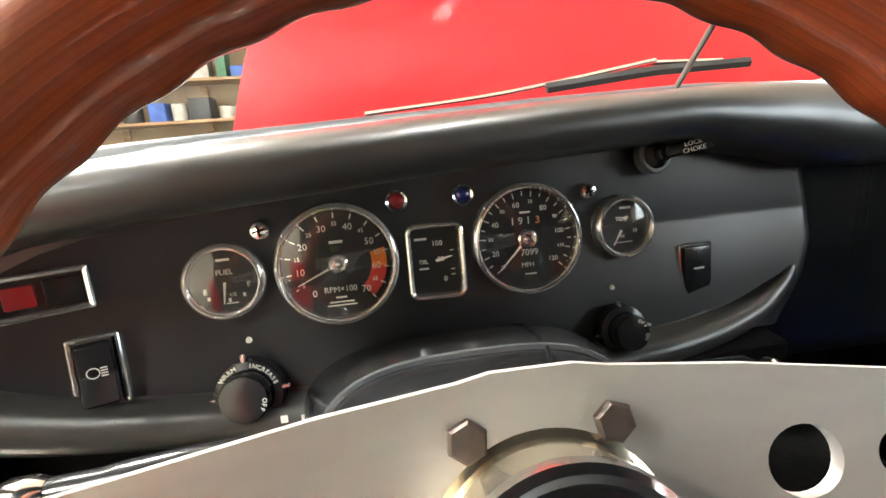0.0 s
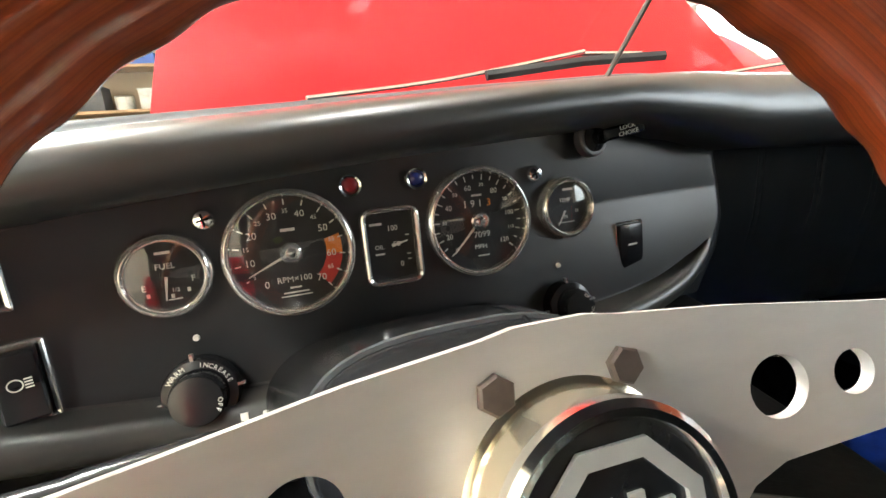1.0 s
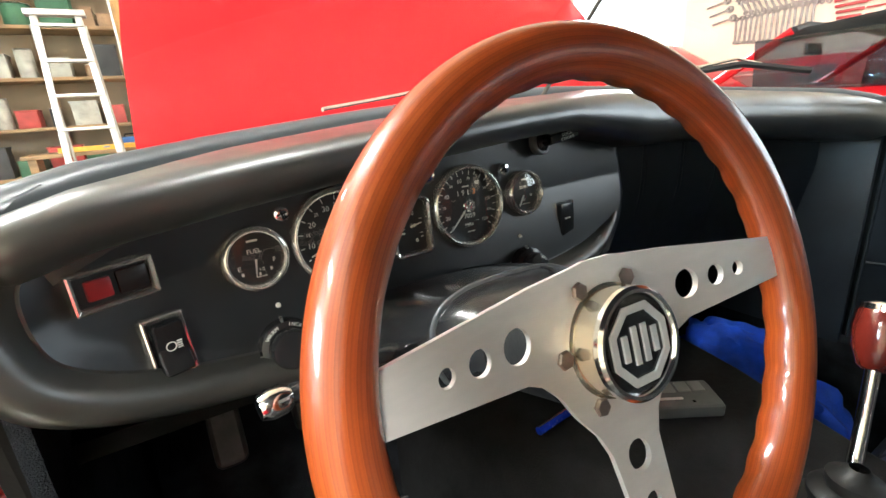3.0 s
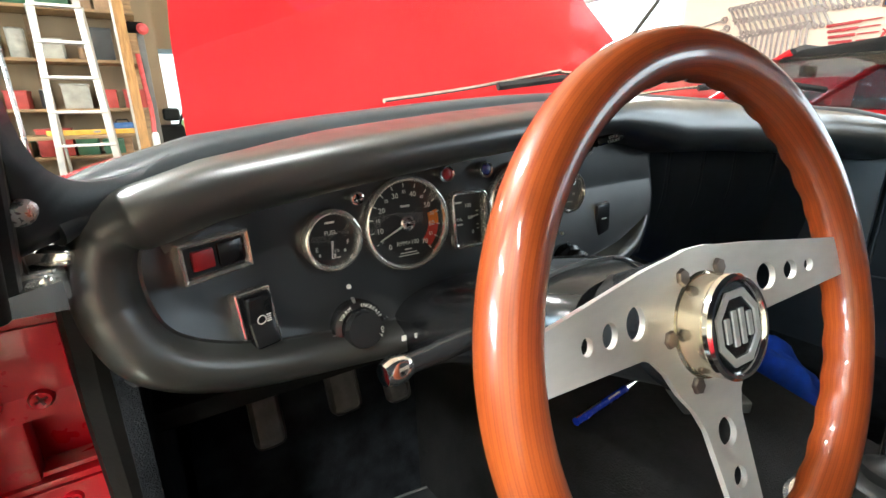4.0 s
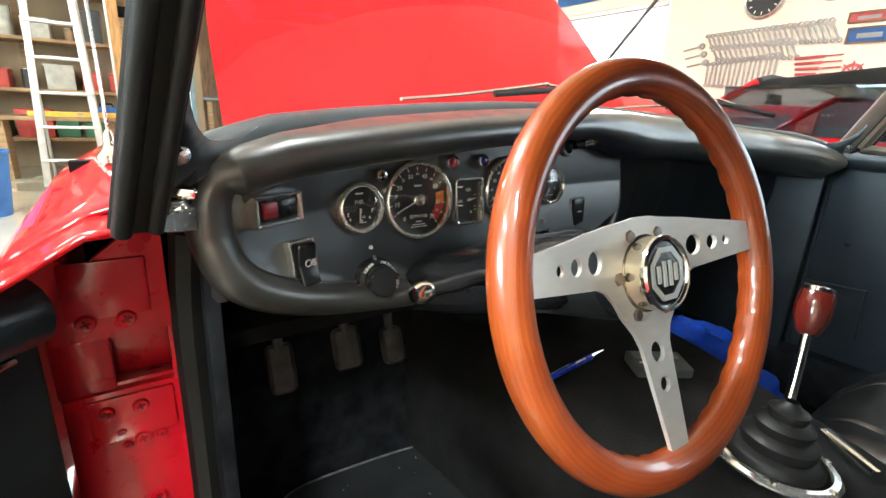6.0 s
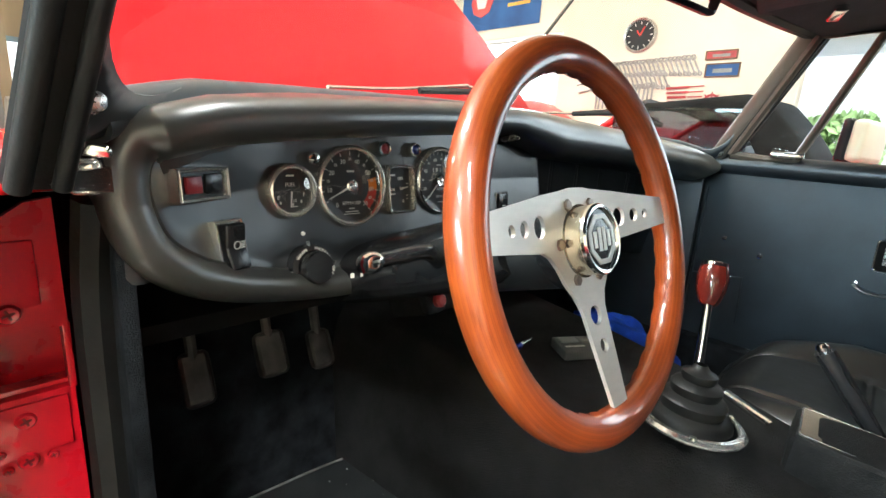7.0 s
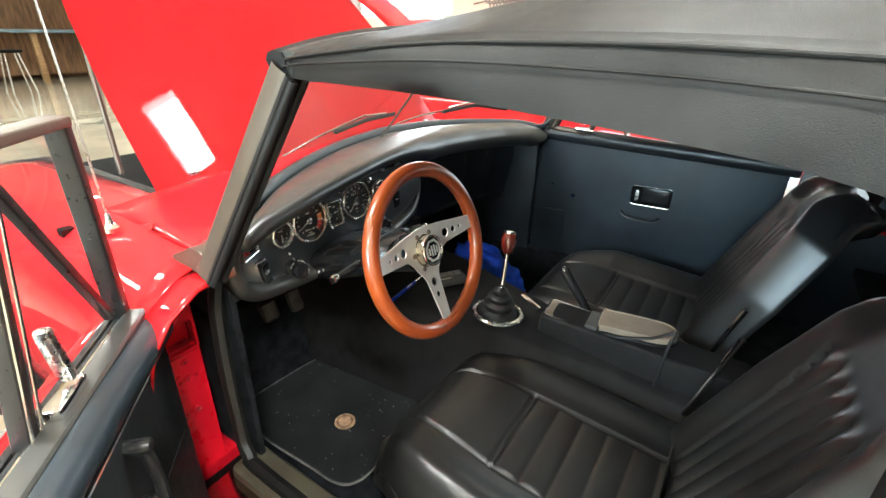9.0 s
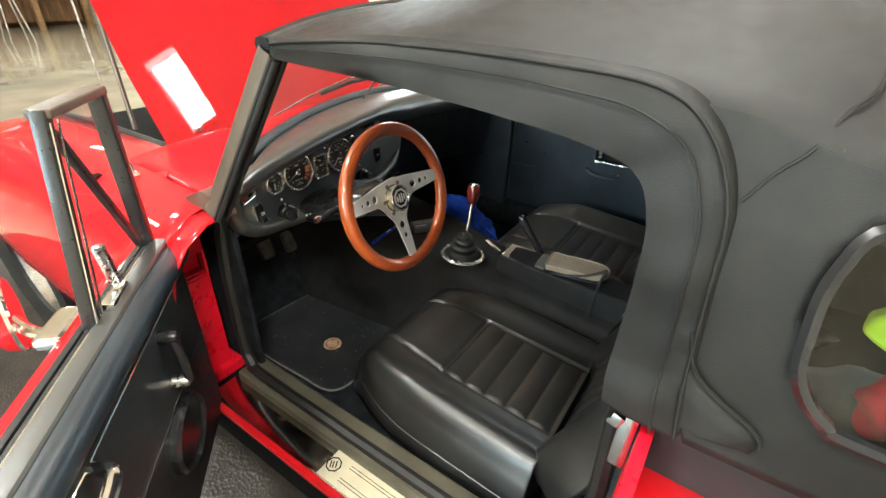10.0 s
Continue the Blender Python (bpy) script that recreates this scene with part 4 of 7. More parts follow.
        part("blade_frame", add_tube(B(), [(0.24 + dx, y_screen(0.24 + dx) + 0.063, 0.882), (0.33 + dx, y_screen(0.33 + dx) + 0.063, 0.895), (0.41 + dx, y_screen(0.41 + dx) + 0.058, 0.893 - dx * 0.05)], 0.0028, 6), CHROME, w)
    return fr


STEEL_DARK = material("dull_post_metal", (0.10, 0.080, 0.062), 0.40, 0.3, 0.06, 20, 0.04, 200)
RAIL_GREY = material("rail_grey", (0.040, 0.046, 0.050), 0.34, 0, 0.12, 14, 0.04, 300)
MIRROR_M = pose(0.355, 0.192, 1.022, 12, 3, -16)
build_screen()


# soft top: roof sheet, side rail valance, quarters
ROOF_Y = [-1.20, -0.95, -0.77, -0.47, -0.2, 0.09]
HOLE = [(0.600, 0.866), (0.573, 0.895), (0.564, 0.940), (0.563, 0.985), (0.580, 1.022), (0.65, 1.020), (0.73, 0.992), (0.90, 0.910), (0.94, 0.885), (0.92, 0.86), (0.64, 0.858)]


def x_side(z):
    return interp(z, [0.775, 0.90, 1.00, 1.06, 1.12], [-0.290, -0.278, -0.264, -0.250, -0.232])


def x_front(y):
    """The rails draw in towards the screen posts."""
    return interp(y, [-0.38, -0.10, 0.10], [0.0, 0.010, 0.038])


def in_poly(px, py, poly):
    hit = False
    for (ax, ay), (bx, by) in zip(poly, poly[1:] + poly[:1]):
        if (ay > py) != (by > py) and px < ax + (py - ay) * (bx - ax) / (by - ay):
            hit = not hit
    return hit


def build_top():
    top = part("soft_top", B(), HOOD_CLOTH, car, "raised black cloth soft top")
    hole = [(p.x, p.y) for p in smooth_path([(a, b, 0) for a, b in HOLE], 5, True)]
    ys = np.concatenate([np.linspace(0.104, -0.36, 38), np.linspace(-0.37, -1.20, 84)])
    rows = []
    for y in ys:
        zs = interp(y, ROOF_Y, [0.83, 0.95, 1.03, 1.078, 1.096, 1.066])
        zc = interp(y, ROOF_Y, [0.86, 1.06, 1.165, 1.205, 1.185, 1.100])
        zb = interp(y, [-0.515, -0.495, -0.489, -0.480, -0.455, -0.408, -0.20, 0.09], [0.785, 0.88, 0.94, 1.01, 1.060, 1.086, 1.094, 1.066])
        zb = min(zb, zs - 0.001)
        half = []
        for k in range(26):
            z = zb + (zs - zb) * k / 26
            half.append((x_side(z) + x_front(y), 0.0, z))
        xs_ = x_side(zs) + x_front(y)
        for k in range(20):
            u = 1 - k / 20
            half.append((CX - (CX - xs_) * u, 0.12 * (1 - u ** 2.2) * max(0.0, min(1.0, (y + 0.25) / 0.31)), zs + (zc - zs) * (1 - u ** 2.3)))
        mid = (CX, half[-1][1], zc)
        full = half + [mid] + [(2 * CX - x, dy, z) for x, dy, z in half[::-1]]
        rows.append([(x + 0.0016 * noise.noise(Vector((x * 9, y * 9, z * 22))), y + dy, z + 0.002 * math.sin(y * 17 + x * 4) * (1 if z > zs + 0.02 else 0.3) + 0.0016 * noise.noise(Vector((x * 16, y * 13, z * 13 + 4)))) for x, dy, z in full])
    bm = B()
    V = [[bm.verts.new(p) for p in r] for r in rows]
    for i in range(len(V) - 1):
        for j in range(len(V[0]) - 1):
            q = (V[i][j], V[i + 1][j], V[i + 1][j + 1], V[i][j + 1])
            c = sum((v.co for v in q), Vector()) / 4
            if abs(c.x - CX) > 0.5 and in_poly(-c.y, c.z, hole):
                continue
            bm.faces.new(q)
    roof_rows = rows
    rf = thick(part("roof", bm, HOOD_CLOTH, top, "faded black cloth roof and quarters", angle=80), 0.005)
    # lining hung a little below
    bm = B()
    add_grid(bm, [[(CX + (x - CX) * 0.975, y - 0.004, z - 0.024) for x, y, z in r[26:-26:2]] for r in rows[::3]])
    part("lining", bm, HOOD_INNER, top, "dark cloth lining", angle=70)
    bm = B()
    w = part("quarter_light", add_grid(bm, [[(x_side(z) + 0.002, -y, z) for z in np.linspace(0.85, 1.02, 8)] for y in np.linspace(0.545, 0.945, 12)]), CLEAR, top, "clear plastic side light")
    w.visible_shadow = False
    mirror_x(w).visible_shadow = False
    e = part("quarter_bead", add_tube(B(), [(x_side(b) - 0.003, -a, b) for a, b in hole], 0.0062, 6, closed=True), PLASTIC, top)
    mirror_x(e)
    # front lip
    part("front_lip", add_tube(B(), [(x, y_head(x) + 0.018 - 0.01 * abs(x - CX), z_head(x) + 0.012 - 0.008 * abs(x - CX)) for x in np.linspace(-0.213, 0.920, 44)], 0.011, 8), HOOD_CLOTH, top)
    # valance over the door opening and rear quarter, both sides
    ye = [0.098, 0.062, -0.10, -0.20, -0.30, -0.362, -0.412, -0.432, -0.437, -0.438, -0.438, -0.442]
    ze = [1.046, 1.046, 1.048, 1.044, 1.038, 1.032, 1.018, 0.982, 0.93, 0.87, 0.82, 0.790]
    yo = [0.104, 0.066, -0.08, -0.20, -0.32, -0.412, -0.458, -0.486, -0.494, -0.499, -0.504, -0.512]
    zo = [1.066, 1.072, 1.088, 1.093, 1.093, 1.087, 1.060, 1.008, 0.94, 0.885, 0.838, 0.790]
    E_ = smooth_path([(0, a, b) for a, b in zip(ye, ze)], 6)
    O_ = smooth_path([(0, a, b) for a, b in zip(yo, zo)], 6)
    bm = B()
    rows = []
    for k, (p, q) in enumerate(zip(E_, O_)):
        wv = 0.0025 * math.sin(k * 0.37) + 0.0015 * math.sin(k * 0.9)
        mdl = p.lerp(q, 0.35), p.lerp(q, 0.7)
        xf = x_front(p.y)
        rows.append([(x_side(p.z) + xf + 0.012, p.y, p.z), (x_side(p.z) + xf - 0.002, p.y, p.z + 0.002)]
                    + [(x_side(g.z) + xf - 0.006 + wv, g.y, g.z) for g in mdl] + [(x_side(q.z) + xf - 0.0065, q.y, q.z), (x_side(q.z) + xf + 0.004, q.y - 0.006, q.z + 0.007)])
    add_grid(bm, rows)
    v = thick(part("valance", bm, HOOD_CLOTH, top, "black cloth edge flap round the door opening", angle=60), 0.005)
    mirror_x(v)
    # stitched ridge along the rail
    for lv, rr in ((4, 0.0018), (3, 0.0011)):
        rd = part("rail_ridge", add_tube(B(), [(p[lv][0] - 0.0045 + (0.004 if lv == 4 else 0), p[lv][1], p[lv][2]) for p in rows], rr, 8), HOOD_CLOTH, top)
        mirror_x(rd)
    # flap below the ridge, curling to the rear, and the slanting roof seam
    st_ = smooth_path([(-0.282, -0.494, 0.905), (-0.2845, -0.502, 0.878), (-0.2855, -0.514, 0.861), (-0.287, -0.535, 0.848), (-0.288, -0.560, 0.836), (-0.289, -0.571, 0.824), (-0.289, -0.569, 0.810)], 5)
    bm = B()
    add_grid(bm, [[(p.x - 0.0015, p.y, p.z), (x_side(p.z) - 0.004, p.y * 0.55 - 0.487 * 0.45, p.z * 0.6 + 0.79 * 0.4), (x_side(0.79) - 0.002, -0.492, 0.79 + 0.0005 * k)] for k, p in enumerate(st_)])
    s = thick(part("seam_flap", bm, HOOD_CLOTH, top, angle=70), 0.003)
    mirror_x(s)
    s = part("seam_cord", add_tube(B(), [(p.x - 0.002, p.y, p.z) for p in st_], 0.0018, 6), HOOD_CLOTH, top)
    mirror_x(s)
    line = []
    for k in range(15):
        y = -0.492 - 0.10 * k / 14
        want = 1.014 + 0.15 * k / 14
        col = min(((abs(r[2] - want), r) for row in roof_rows[40:] for r in row[:46] if abs(r[1] - y) < 0.012), key=lambda q: q[0])[1]
        line.append((col[0] - 0.001, y, col[2] + 0.0025))
    s = part("roof_seam", add_tube(B(), smooth_path(line[::2], 4), 0.0014, 6), HOOD_CLOTH, top)
    mirror_x(s)
    # latch on the right of the header
    part("header_latch", add_box(B(), (0.802, 0.075, 1.060), (0.045, 0.020, 0.012), (0, 10, 20), 0.004, 3), CHROME, top)
    for x0, sg in ((0.10, 1), (0.61, -1)):
        part("sun_visor_pad", add_box(B(), (x0, 0.11, 1.072), (0.36, 0.10, 0.016), (-8, 0, 10 * -sg), 0.007, 3), HOOD_INNER, top)
    part("cover_plate", add_lathe(B(), [(0.05, 0), (0.05, 0.004), (0.035, 0.010), (0, 0.012)], 24, Matrix.Translation((0.78, -0.20, 1.085)) @ Euler((radians(180), 0, 0)).to_matrix().to_4x4()), HOOD_INNER, top)
    return top


build_top()


# ---- body ----
def build_body():
    # front wing and scuttle: sections along y
    def section(y):
        pts = []
        for x, z in [(-0.150, 0.785), (-0.19, 0.787), (-0.24, 0.783), (-0.29, 0.770), (-0.335, 0.742), (-0.367, 0.70), (-0.385, 0.64), (-0.392, 0.56), (-0.39, 0.45), (-0.375, 0.36), (-0.355, 0.30)]:
            f = interp(y, [0.24, 0.7, 1.2, 1.6, 2.06], [0.0, 0.004, -0.025, -0.11, -0.27])
            nar = interp(y, [0.24, 1.2, 2.3], [0.0, 0.0, 0.06])
            pts.append((min(x + nar * (x < -0.16), interp(y, [0.46, 0.60], [-0.240, -0.150])), y, z + f * min(1, (0.9 - z) * 8) * interp(z, [0.30, 0.45, 0.6], [0.0, 0.5, 1.0])))
        return pts
    bm = B()
    add_grid(bm, [section(y) for y in np.linspace(0.30, 2.06, 34)])
    body = part("front_wing", bm, RED_PAINT, car, "glossy red front wing")
    thick(body, 0.004)
    mirror_x(body)
    # rear edge of the wing over the hinge pillar: arched lip
    bm = B()
    add_grid(bm, [[(x, y, z) for x, z in ((-0.245, 0.772), (-0.29, 0.768), (-0.335, 0.741), (-0.367, 0.70), (-0.384, 0.64))] for y in (0.302, 0.285, 0.262, 0.250)])
    w = thick(part("wing_edge", bm, RED_PAINT, car), 0.004)
    mirror_x(w)
    # scuttle between screen and bonnet
    bm = B()
    rows = []
    for x in np.linspace(-0.24, 0.947, 50):
        y0, y1 = y_screen(x) + 0.03, 0.622 + 0.02 * (1 - (abs(x - CX) / 0.6) ** 2)
        rows.append([(x, y0 + (y1 - y0) * f, z_pad(x) - 0.035 + (0.787 + 0.022 * (1 - (abs(x - CX) / 0.6) ** 2) - z_pad(x) + 0.035) * f + 0.008 * math.sin(math.pi * f)) for f in np.linspace(0, 1, 7)])
    add_grid(bm, rows)
    thick(part("scuttle", bm, RED_PAINT, car, "red scuttle below the windscreen"), 0.004)
    # engine bay edge, and a near-black sheet that paints the shade in the bay
    part("bay_gutter", add_tube(B(), [(-0.135, 0.640, 0.778), (-0.140, 0.95, 0.776), (-0.140, 1.2, 0.760), (-0.135, 1.6, 0.675)], 0.012, 8), RUBBER, car)
    part("bay_gutter", add_tube(B(), [(0.842, 0.640, 0.778), (0.847, 0.95, 0.776), (0.847, 1.2, 0.760), (0.842, 1.6, 0.675)], 0.012, 8), RUBBER, car)
    part("bay_gutter", add_tube(B(), [(x, 0.640 + 0.02 * (1 - (abs(x - CX) / 0.6) ** 2), 0.782 + 0.02 * (1 - (abs(x - CX) / 0.6) ** 2)) for x in np.linspace(-0.135, 0.842, 20)], 0.010, 8), RUBBER, car)
    part("engine_bay", box((CX, 1.2, 0.60), (0.96, 1.1, 0.02)), DARK, car, "near-black sheet standing in for the engine bay's shade")
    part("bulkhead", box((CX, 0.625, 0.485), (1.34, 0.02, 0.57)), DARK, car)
    en = part("engine", box((CX, 1.15, 0.66), (0.30, 0.60, 0.14), (0, 0, 0), 0.03, 3), PLASTIC, car, "dark engine under the raised bonnet")
    part("front_panel", box((CX, 2.05, 0.32), (1.20, 0.05, 0.36), (0, 0, 0), 0.02), RED_PAINT, car)
    # bonnet, raised
    H0 = Vector((0, 0.628, 0.792))
    ang = radians(BONNET)
    bm = B()
    rows = []
    for i in range(25):
        f = i / 24
        L = 1.08 * f
        half = interp(L, [0, 0.2, 0.4, 0.55, 0.7, 0.95, 1.08], [0.498, 0.487, 0.464, 0.436, 0.404, 0.335, 0.285])
        row = []
        for u in np.linspace(-1, 1, 41):
            crown = 0.028 * (1 - u * u) + 0.012 * math.exp(-((u) / 0.25) ** 2) * f
            bow = 0.035 * math.sin(math.pi * f) * 0.6
            n = crown + bow - 0.06 * max(0, f - 0.85) ** 2 / 0.0225 * 0.5
            row.append((CX + u * half, H0.y + L * math.cos(ang) - n * math.sin(ang), H0.z + L * math.sin(ang) + n * math.cos(ang)))
        rows.append(row)
    add_grid(bm, rows)
    bmesh.ops.solidify(bm, geom=bm.faces[:], thickness=0.010)
    bon = part("bonnet", bm, RED_PAINT, car, "glossy red bonnet propped wide open")
    seal = [(CX + u * 0.490, H0.y - 0.010 - 0.028 * (1 - u * u) * math.sin(ang), H0.z - 0.002 + 0.028 * (1 - u * u) * math.cos(ang)) for u in np.linspace(-1, 1, 33)]
    part("bonnet_seal", add_tube(B(), seal, 0.0060, 8), RUBBER, car, "black rubber seal along the bonnet hinge line")
    part("bonnet_stay", add_tube(B(), [(-0.095, 0.889, 0.77), (-0.055, 1.00, 1.07), (-0.045, 1.03, 1.18)], 0.006, 8), STEEL_DARK, car, "thin metal bonnet stay")
    for k in range(9):
        part("gutter_clip", add_box(B(), (-0.06 + 0.105 * k, 0.633, 0.801 + 0.018 * (1 - (abs(-0.06 + 0.105 * k - CX) / 0.6) ** 2)), (0.022, 0.012, 0.006), bevel=0.002), STEEL, car)
    # aerial on the wing
    ae = part("aerial", add_lathe(B(), [(0.013, -0.004), (0.013, 0.003), (0.009, 0.008), (0.006, 0.013), (0.0045, 0.024), (0.003, 0.028)], 20, Matrix.Translation((-0.273, 0.526, 0.783))), CHROME, car, "chrome telescopic aerial")
    part("mast", add_tube(B(), [(-0.273, 0.526, 0.80), (-0.282, 0.557, 1.75)], [0.0019, 0.0013], 6), STEEL, ae)
    # hinge pillar in the door opening: folded plates round a pocket, with an arched top
    bm = B()
    arch = [(-0.246, 0.47), (-0.246, 0.745), (-0.262, 0.742), (-0.289, 0.722), (-0.311, 0.700), (-0.330, 0.668), (-0.336, 0.47)]
    add_prism(bm, [(x, z - 0.645) for x, z in arch if z > 0.6] + [(-0.334, 0.0), (-0.246, 0.0)], [], 0.010, facing(0, 0.392, 0.645))
    pil = part("hinge_pillar", bm, RED_INNER, car, "red painted door hinge pillar with screws and a pocket")
    part("pillar_plate", add_box(B(), (-0.290, 0.392, 0.450), (0.088, 0.02, 0.286), bevel=0.003), RED_INNER, pil)
    part("pillar_plate", add_box(B(), (-0.315, 0.396, 0.619), (0.042, 0.02, 0.054), bevel=0.003), RED_INNER, pil)
    part("pillar_plate", add_box(B(), (-0.2475, 0.392, 0.619), (0.005, 0.02, 0.056), bevel=0.001), RED_INNER, pil)
    part("pillar_plate", add_box(B(), (-0.272, 0.428, 0.619), (0.060, 0.01, 0.07)), RED_INNER, pil)
    part("pillar_plate", add_box(B(), (-0.272, 0.410, 0.5885), (0.050, 0.040, 0.006), (-14, 0, 0), 0.001), RED_INNER, pil)
    part("pillar_plate", add_box(B(), (-0.290, 0.3805, 0.690), (0.060, 0.004, 0.050), bevel=0.0015), RED_INNER, pil)
    part("pillar_plate", add_box(B(), (-0.285, 0.3805, 0.566), (0.066, 0.004, 0.044), bevel=0.0015), RED_INNER, pil)
    for x, z, k in ((-0.307, 0.663, 1.0), (-0.279, 0.662, 1.0), (-0.305, 0.575, 0.9), (-0.279, 0.575, 0.9), (-0.266, 0.539, 0.5), (-0.281, 0.541, 0.9), (-0.293, 0.537, 0.5), (-0.296, 0.552, 0.5), (-0.276, 0.47, 0.9), (-0.300, 0.465, 0.9)):
        mm = facing(x, 0.3785, z) @ Matrix.Diagonal((k, k, k, 1))
        sc = part("hinge_screw", add_lathe(B(), [(0.0075, -0.002), (0.0075, 0.001), (0.006, 0.0035), (0.002, 0.0025), (0, 0.001)], 14, mm), RED_INNER, pil)
        # crossed slot bars in a darker red than the screw
        bx = B()
        for q in (20, 110):
            add_box(bx, (0, 0, 0.003), (0.008, 0.0016, 0.0014), m=mm @ pose(0, 0, 0, 0, 0, q))
        part("screw_slot", bx, RED_DEEP, sc, smooth=False)
    mirror_x(pil)
    # rubber door seal beside it
    sl = part("door_seal", add_tube(B(), smooth_path([(-0.232, 0.300, 0.755), (-0.236, 0.318, 0.68), (-0.236, 0.330, 0.55), (-0.238, 0.325, 0.42), (-0.245, 0.30, 0.375), (-0.25, 0.22, 0.362), (-0.25, -0.40, 0.362)], 6), 0.013, 8), RUBBER, car)
    part("kick_panel", box((-0.222, 0.455, 0.50), (0.012, 0.33, 0.54), (0, 0, 0), 0.004), CARPET, car)
    # chrome catch at the top of the pillar
    ct = part("post_catch", add_box(B(), (-0.2400, 0.268, 0.7725), (0.016, 0.026, 0.020), (0, 0, -12), 0.005, 4), BEZEL, car, "chrome quarter-light catch")
    part("wedge", add_prism(B(), [(0.012, -0.008), (0.012, 0.006), (-0.010, 0.003), (-0.020, -0.001), (-0.010, -0.006)], [], 0.014, pose(-0.246, 0.262, 0.773, 90, 0, 14)), CHROME, ct, smooth=False)
    part("cap", add_box(B(), (-0.236, 0.276, 0.787), (0.022, 0.024, 0.008), (0, 8, -12), 0.003, 3), CHROME, ct)
    # sill with tread plate
    part("sill", add_box(B(), (-0.338, -0.07, 0.305), (0.022, 0.86, 0.056), bevel=0.009, seg=3), RED_PAINT, car, "red sill")
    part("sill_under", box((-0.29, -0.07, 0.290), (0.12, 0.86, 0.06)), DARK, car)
    part("sill_end", box((-0.29, 0.515, 0.290), (0.14, 0.30, 0.10)), RED_INNER, car)
    part("inner_sill", add_box(B(), (2 * CX + 0.252, -0.16, 0.300), (0.060, 1.60, 0.13), bevel=0.010), CARPET, car)
    tp = part("tread_plate", add_box(B(), (-0.304, -0.07, 0.333), (0.066, 0.80, 0.006), bevel=0.002), TREADPLATE, car, "scuffed bright metal sill tread plate")
    sp = part("sill_label", add_box(B(), (-0.304, -0.170, 0.3368), (0.060, 0.33, 0.0016), bevel=0.0006), LABEL, tp, "cream sill label with an octagon badge and fine lines")
    oc = [(0.016 * math.cos(radians(22.5 + 45 * i)), 0.016 * math.sin(radians(22.5 + 45 * i))) for i in range(8)]
    oi = [(0.0135 * math.cos(radians(22.5 + 45 * i)), 0.0135 * math.sin(radians(22.5 + 45 * i))) for i in range(8)]
    bm = B()
    add_prism(bm, oc, [oi], 0.0008, pose(-0.303, -0.020, 0.3378, 0, 0, -60))
    for k in (-0.006, -0.001, 0.005):
        add_box(bm, (k, 0, 0.0005), (0.0022, 0.014, 0.001), m=pose(-0.303, -0.020, 0.3378, 0, 0, -60))
    part("plate_badge", bm, DARK, sp, "black octagon outline badge", smooth=False)
    bm = B()
    for k in (-0.018, -0.012, 0.012, 0.018):
        add_box(bm, (-0.304 + k, -0.19, 0.3378), (0.0010, 0.28, 0.0008))
    part("plate_lines", bm, DARK, sp, smooth=False)
    part("inner_sill", add_box(B(), (-0.240, -0.10, 0.335), (0.070, 0.84, 0.050), bevel=0.014, seg=3), VINYL_SILL, car, "black vinyl inner sill")
    part("sill", add_box(B(), (2 * CX + 0.345, -0.07, 0.300), (0.040, 0.86, 0.070), bevel=0.012, seg=3), RED_PAINT, car)
    # rear wing and B-post
    def rsec(y):
        dz = interp(y, [-0.45, -0.9, -1.5, -1.75], [0, 0.0, -0.05, -0.12])
        return [(-0.20, y, 0.788 + dz), (-0.275, y, 0.786 + dz), (-0.315, y, 0.772 + dz), (-0.352, y, 0.735 + dz), (-0.378, y, 0.66 + dz), (-0.388, y, 0.55), (-0.375, y, 0.36), (-0.355, y, 0.30)]
    bm = B()
    add_grid(bm, [rsec(y) for y in np.linspace(-0.482, -1.75, 16)])
    rw = thick(part("rear_wing", bm, RED_PAINT, car, "glossy red rear wing"), 0.004)
    mirror_x(rw)
    part("boot_lid", box((CX, -1.46, 0.735), (1.10, 0.60, 0.03), (3, 0, 0), 0.012, 3), RED_PAINT, car)
    part("tail_panel", box((CX, -1.76, 0.52), (1.30, 0.04, 0.40), (0, 0, 0), 0.015), RED_PAINT, car)
    bm = B()
    add_box(bm, (-0.315, -0.490, 0.56), (0.13, 0.014, 0.42), bevel=0.004)
    bp = part("lock_pillar", bm, RED_INNER, car, "red lock pillar")
    mirror_x(bp)
    sk = part("striker", add_box(B(), (-0.272, -0.472, 0.745), (0.030, 0.018, 0.080), (0, 0, 0), 0.004, 2), CHROME, car, "chrome door striker plate")
    part("latch_pin", add_box(B(), (-0.285, -0.460, 0.775), (0.016, 0.014, 0.018), (20, 0, 0), 0.003, 2), CHROME, sk)
    part("b_post_seal", add_tube(B(), [(-0.235, -0.460, 0.36), (-0.238, -0.464, 0.60), (-0.250, -0.456, 0.785)], 0.012, 8), RUBBER, car)
    part("inner_quarter", box((-0.232, -0.72, 0.56), (0.012, 0.50, 0.46), (0, 0, 0), 0.004), VINYL, car)
    part("inner_quarter", box((2 * CX + 0.232, -0.72, 0.56), (0.012, 0.50, 0.46), (0, 0, 0), 0.004), VINYL, car)
    part("rear_bulkhead", box((CX, -0.98, 0.55), (1.2, 0.02, 0.50)), CARPET, car)
    part("rear_shelf", box((CX, -0.82, 0.55), (1.2, 0.34, 0.02)), CARPET, car)
    # wheels under the wings
    for x, y in ((-0.30, 1.30), (1.007, 1.30), (-0.30, -1.05), (1.007, -1.05)):
        mm = Matrix.Translation((x, y, 0.29)) @ Euler((0, radians(90), 0)).to_matrix().to_4x4()
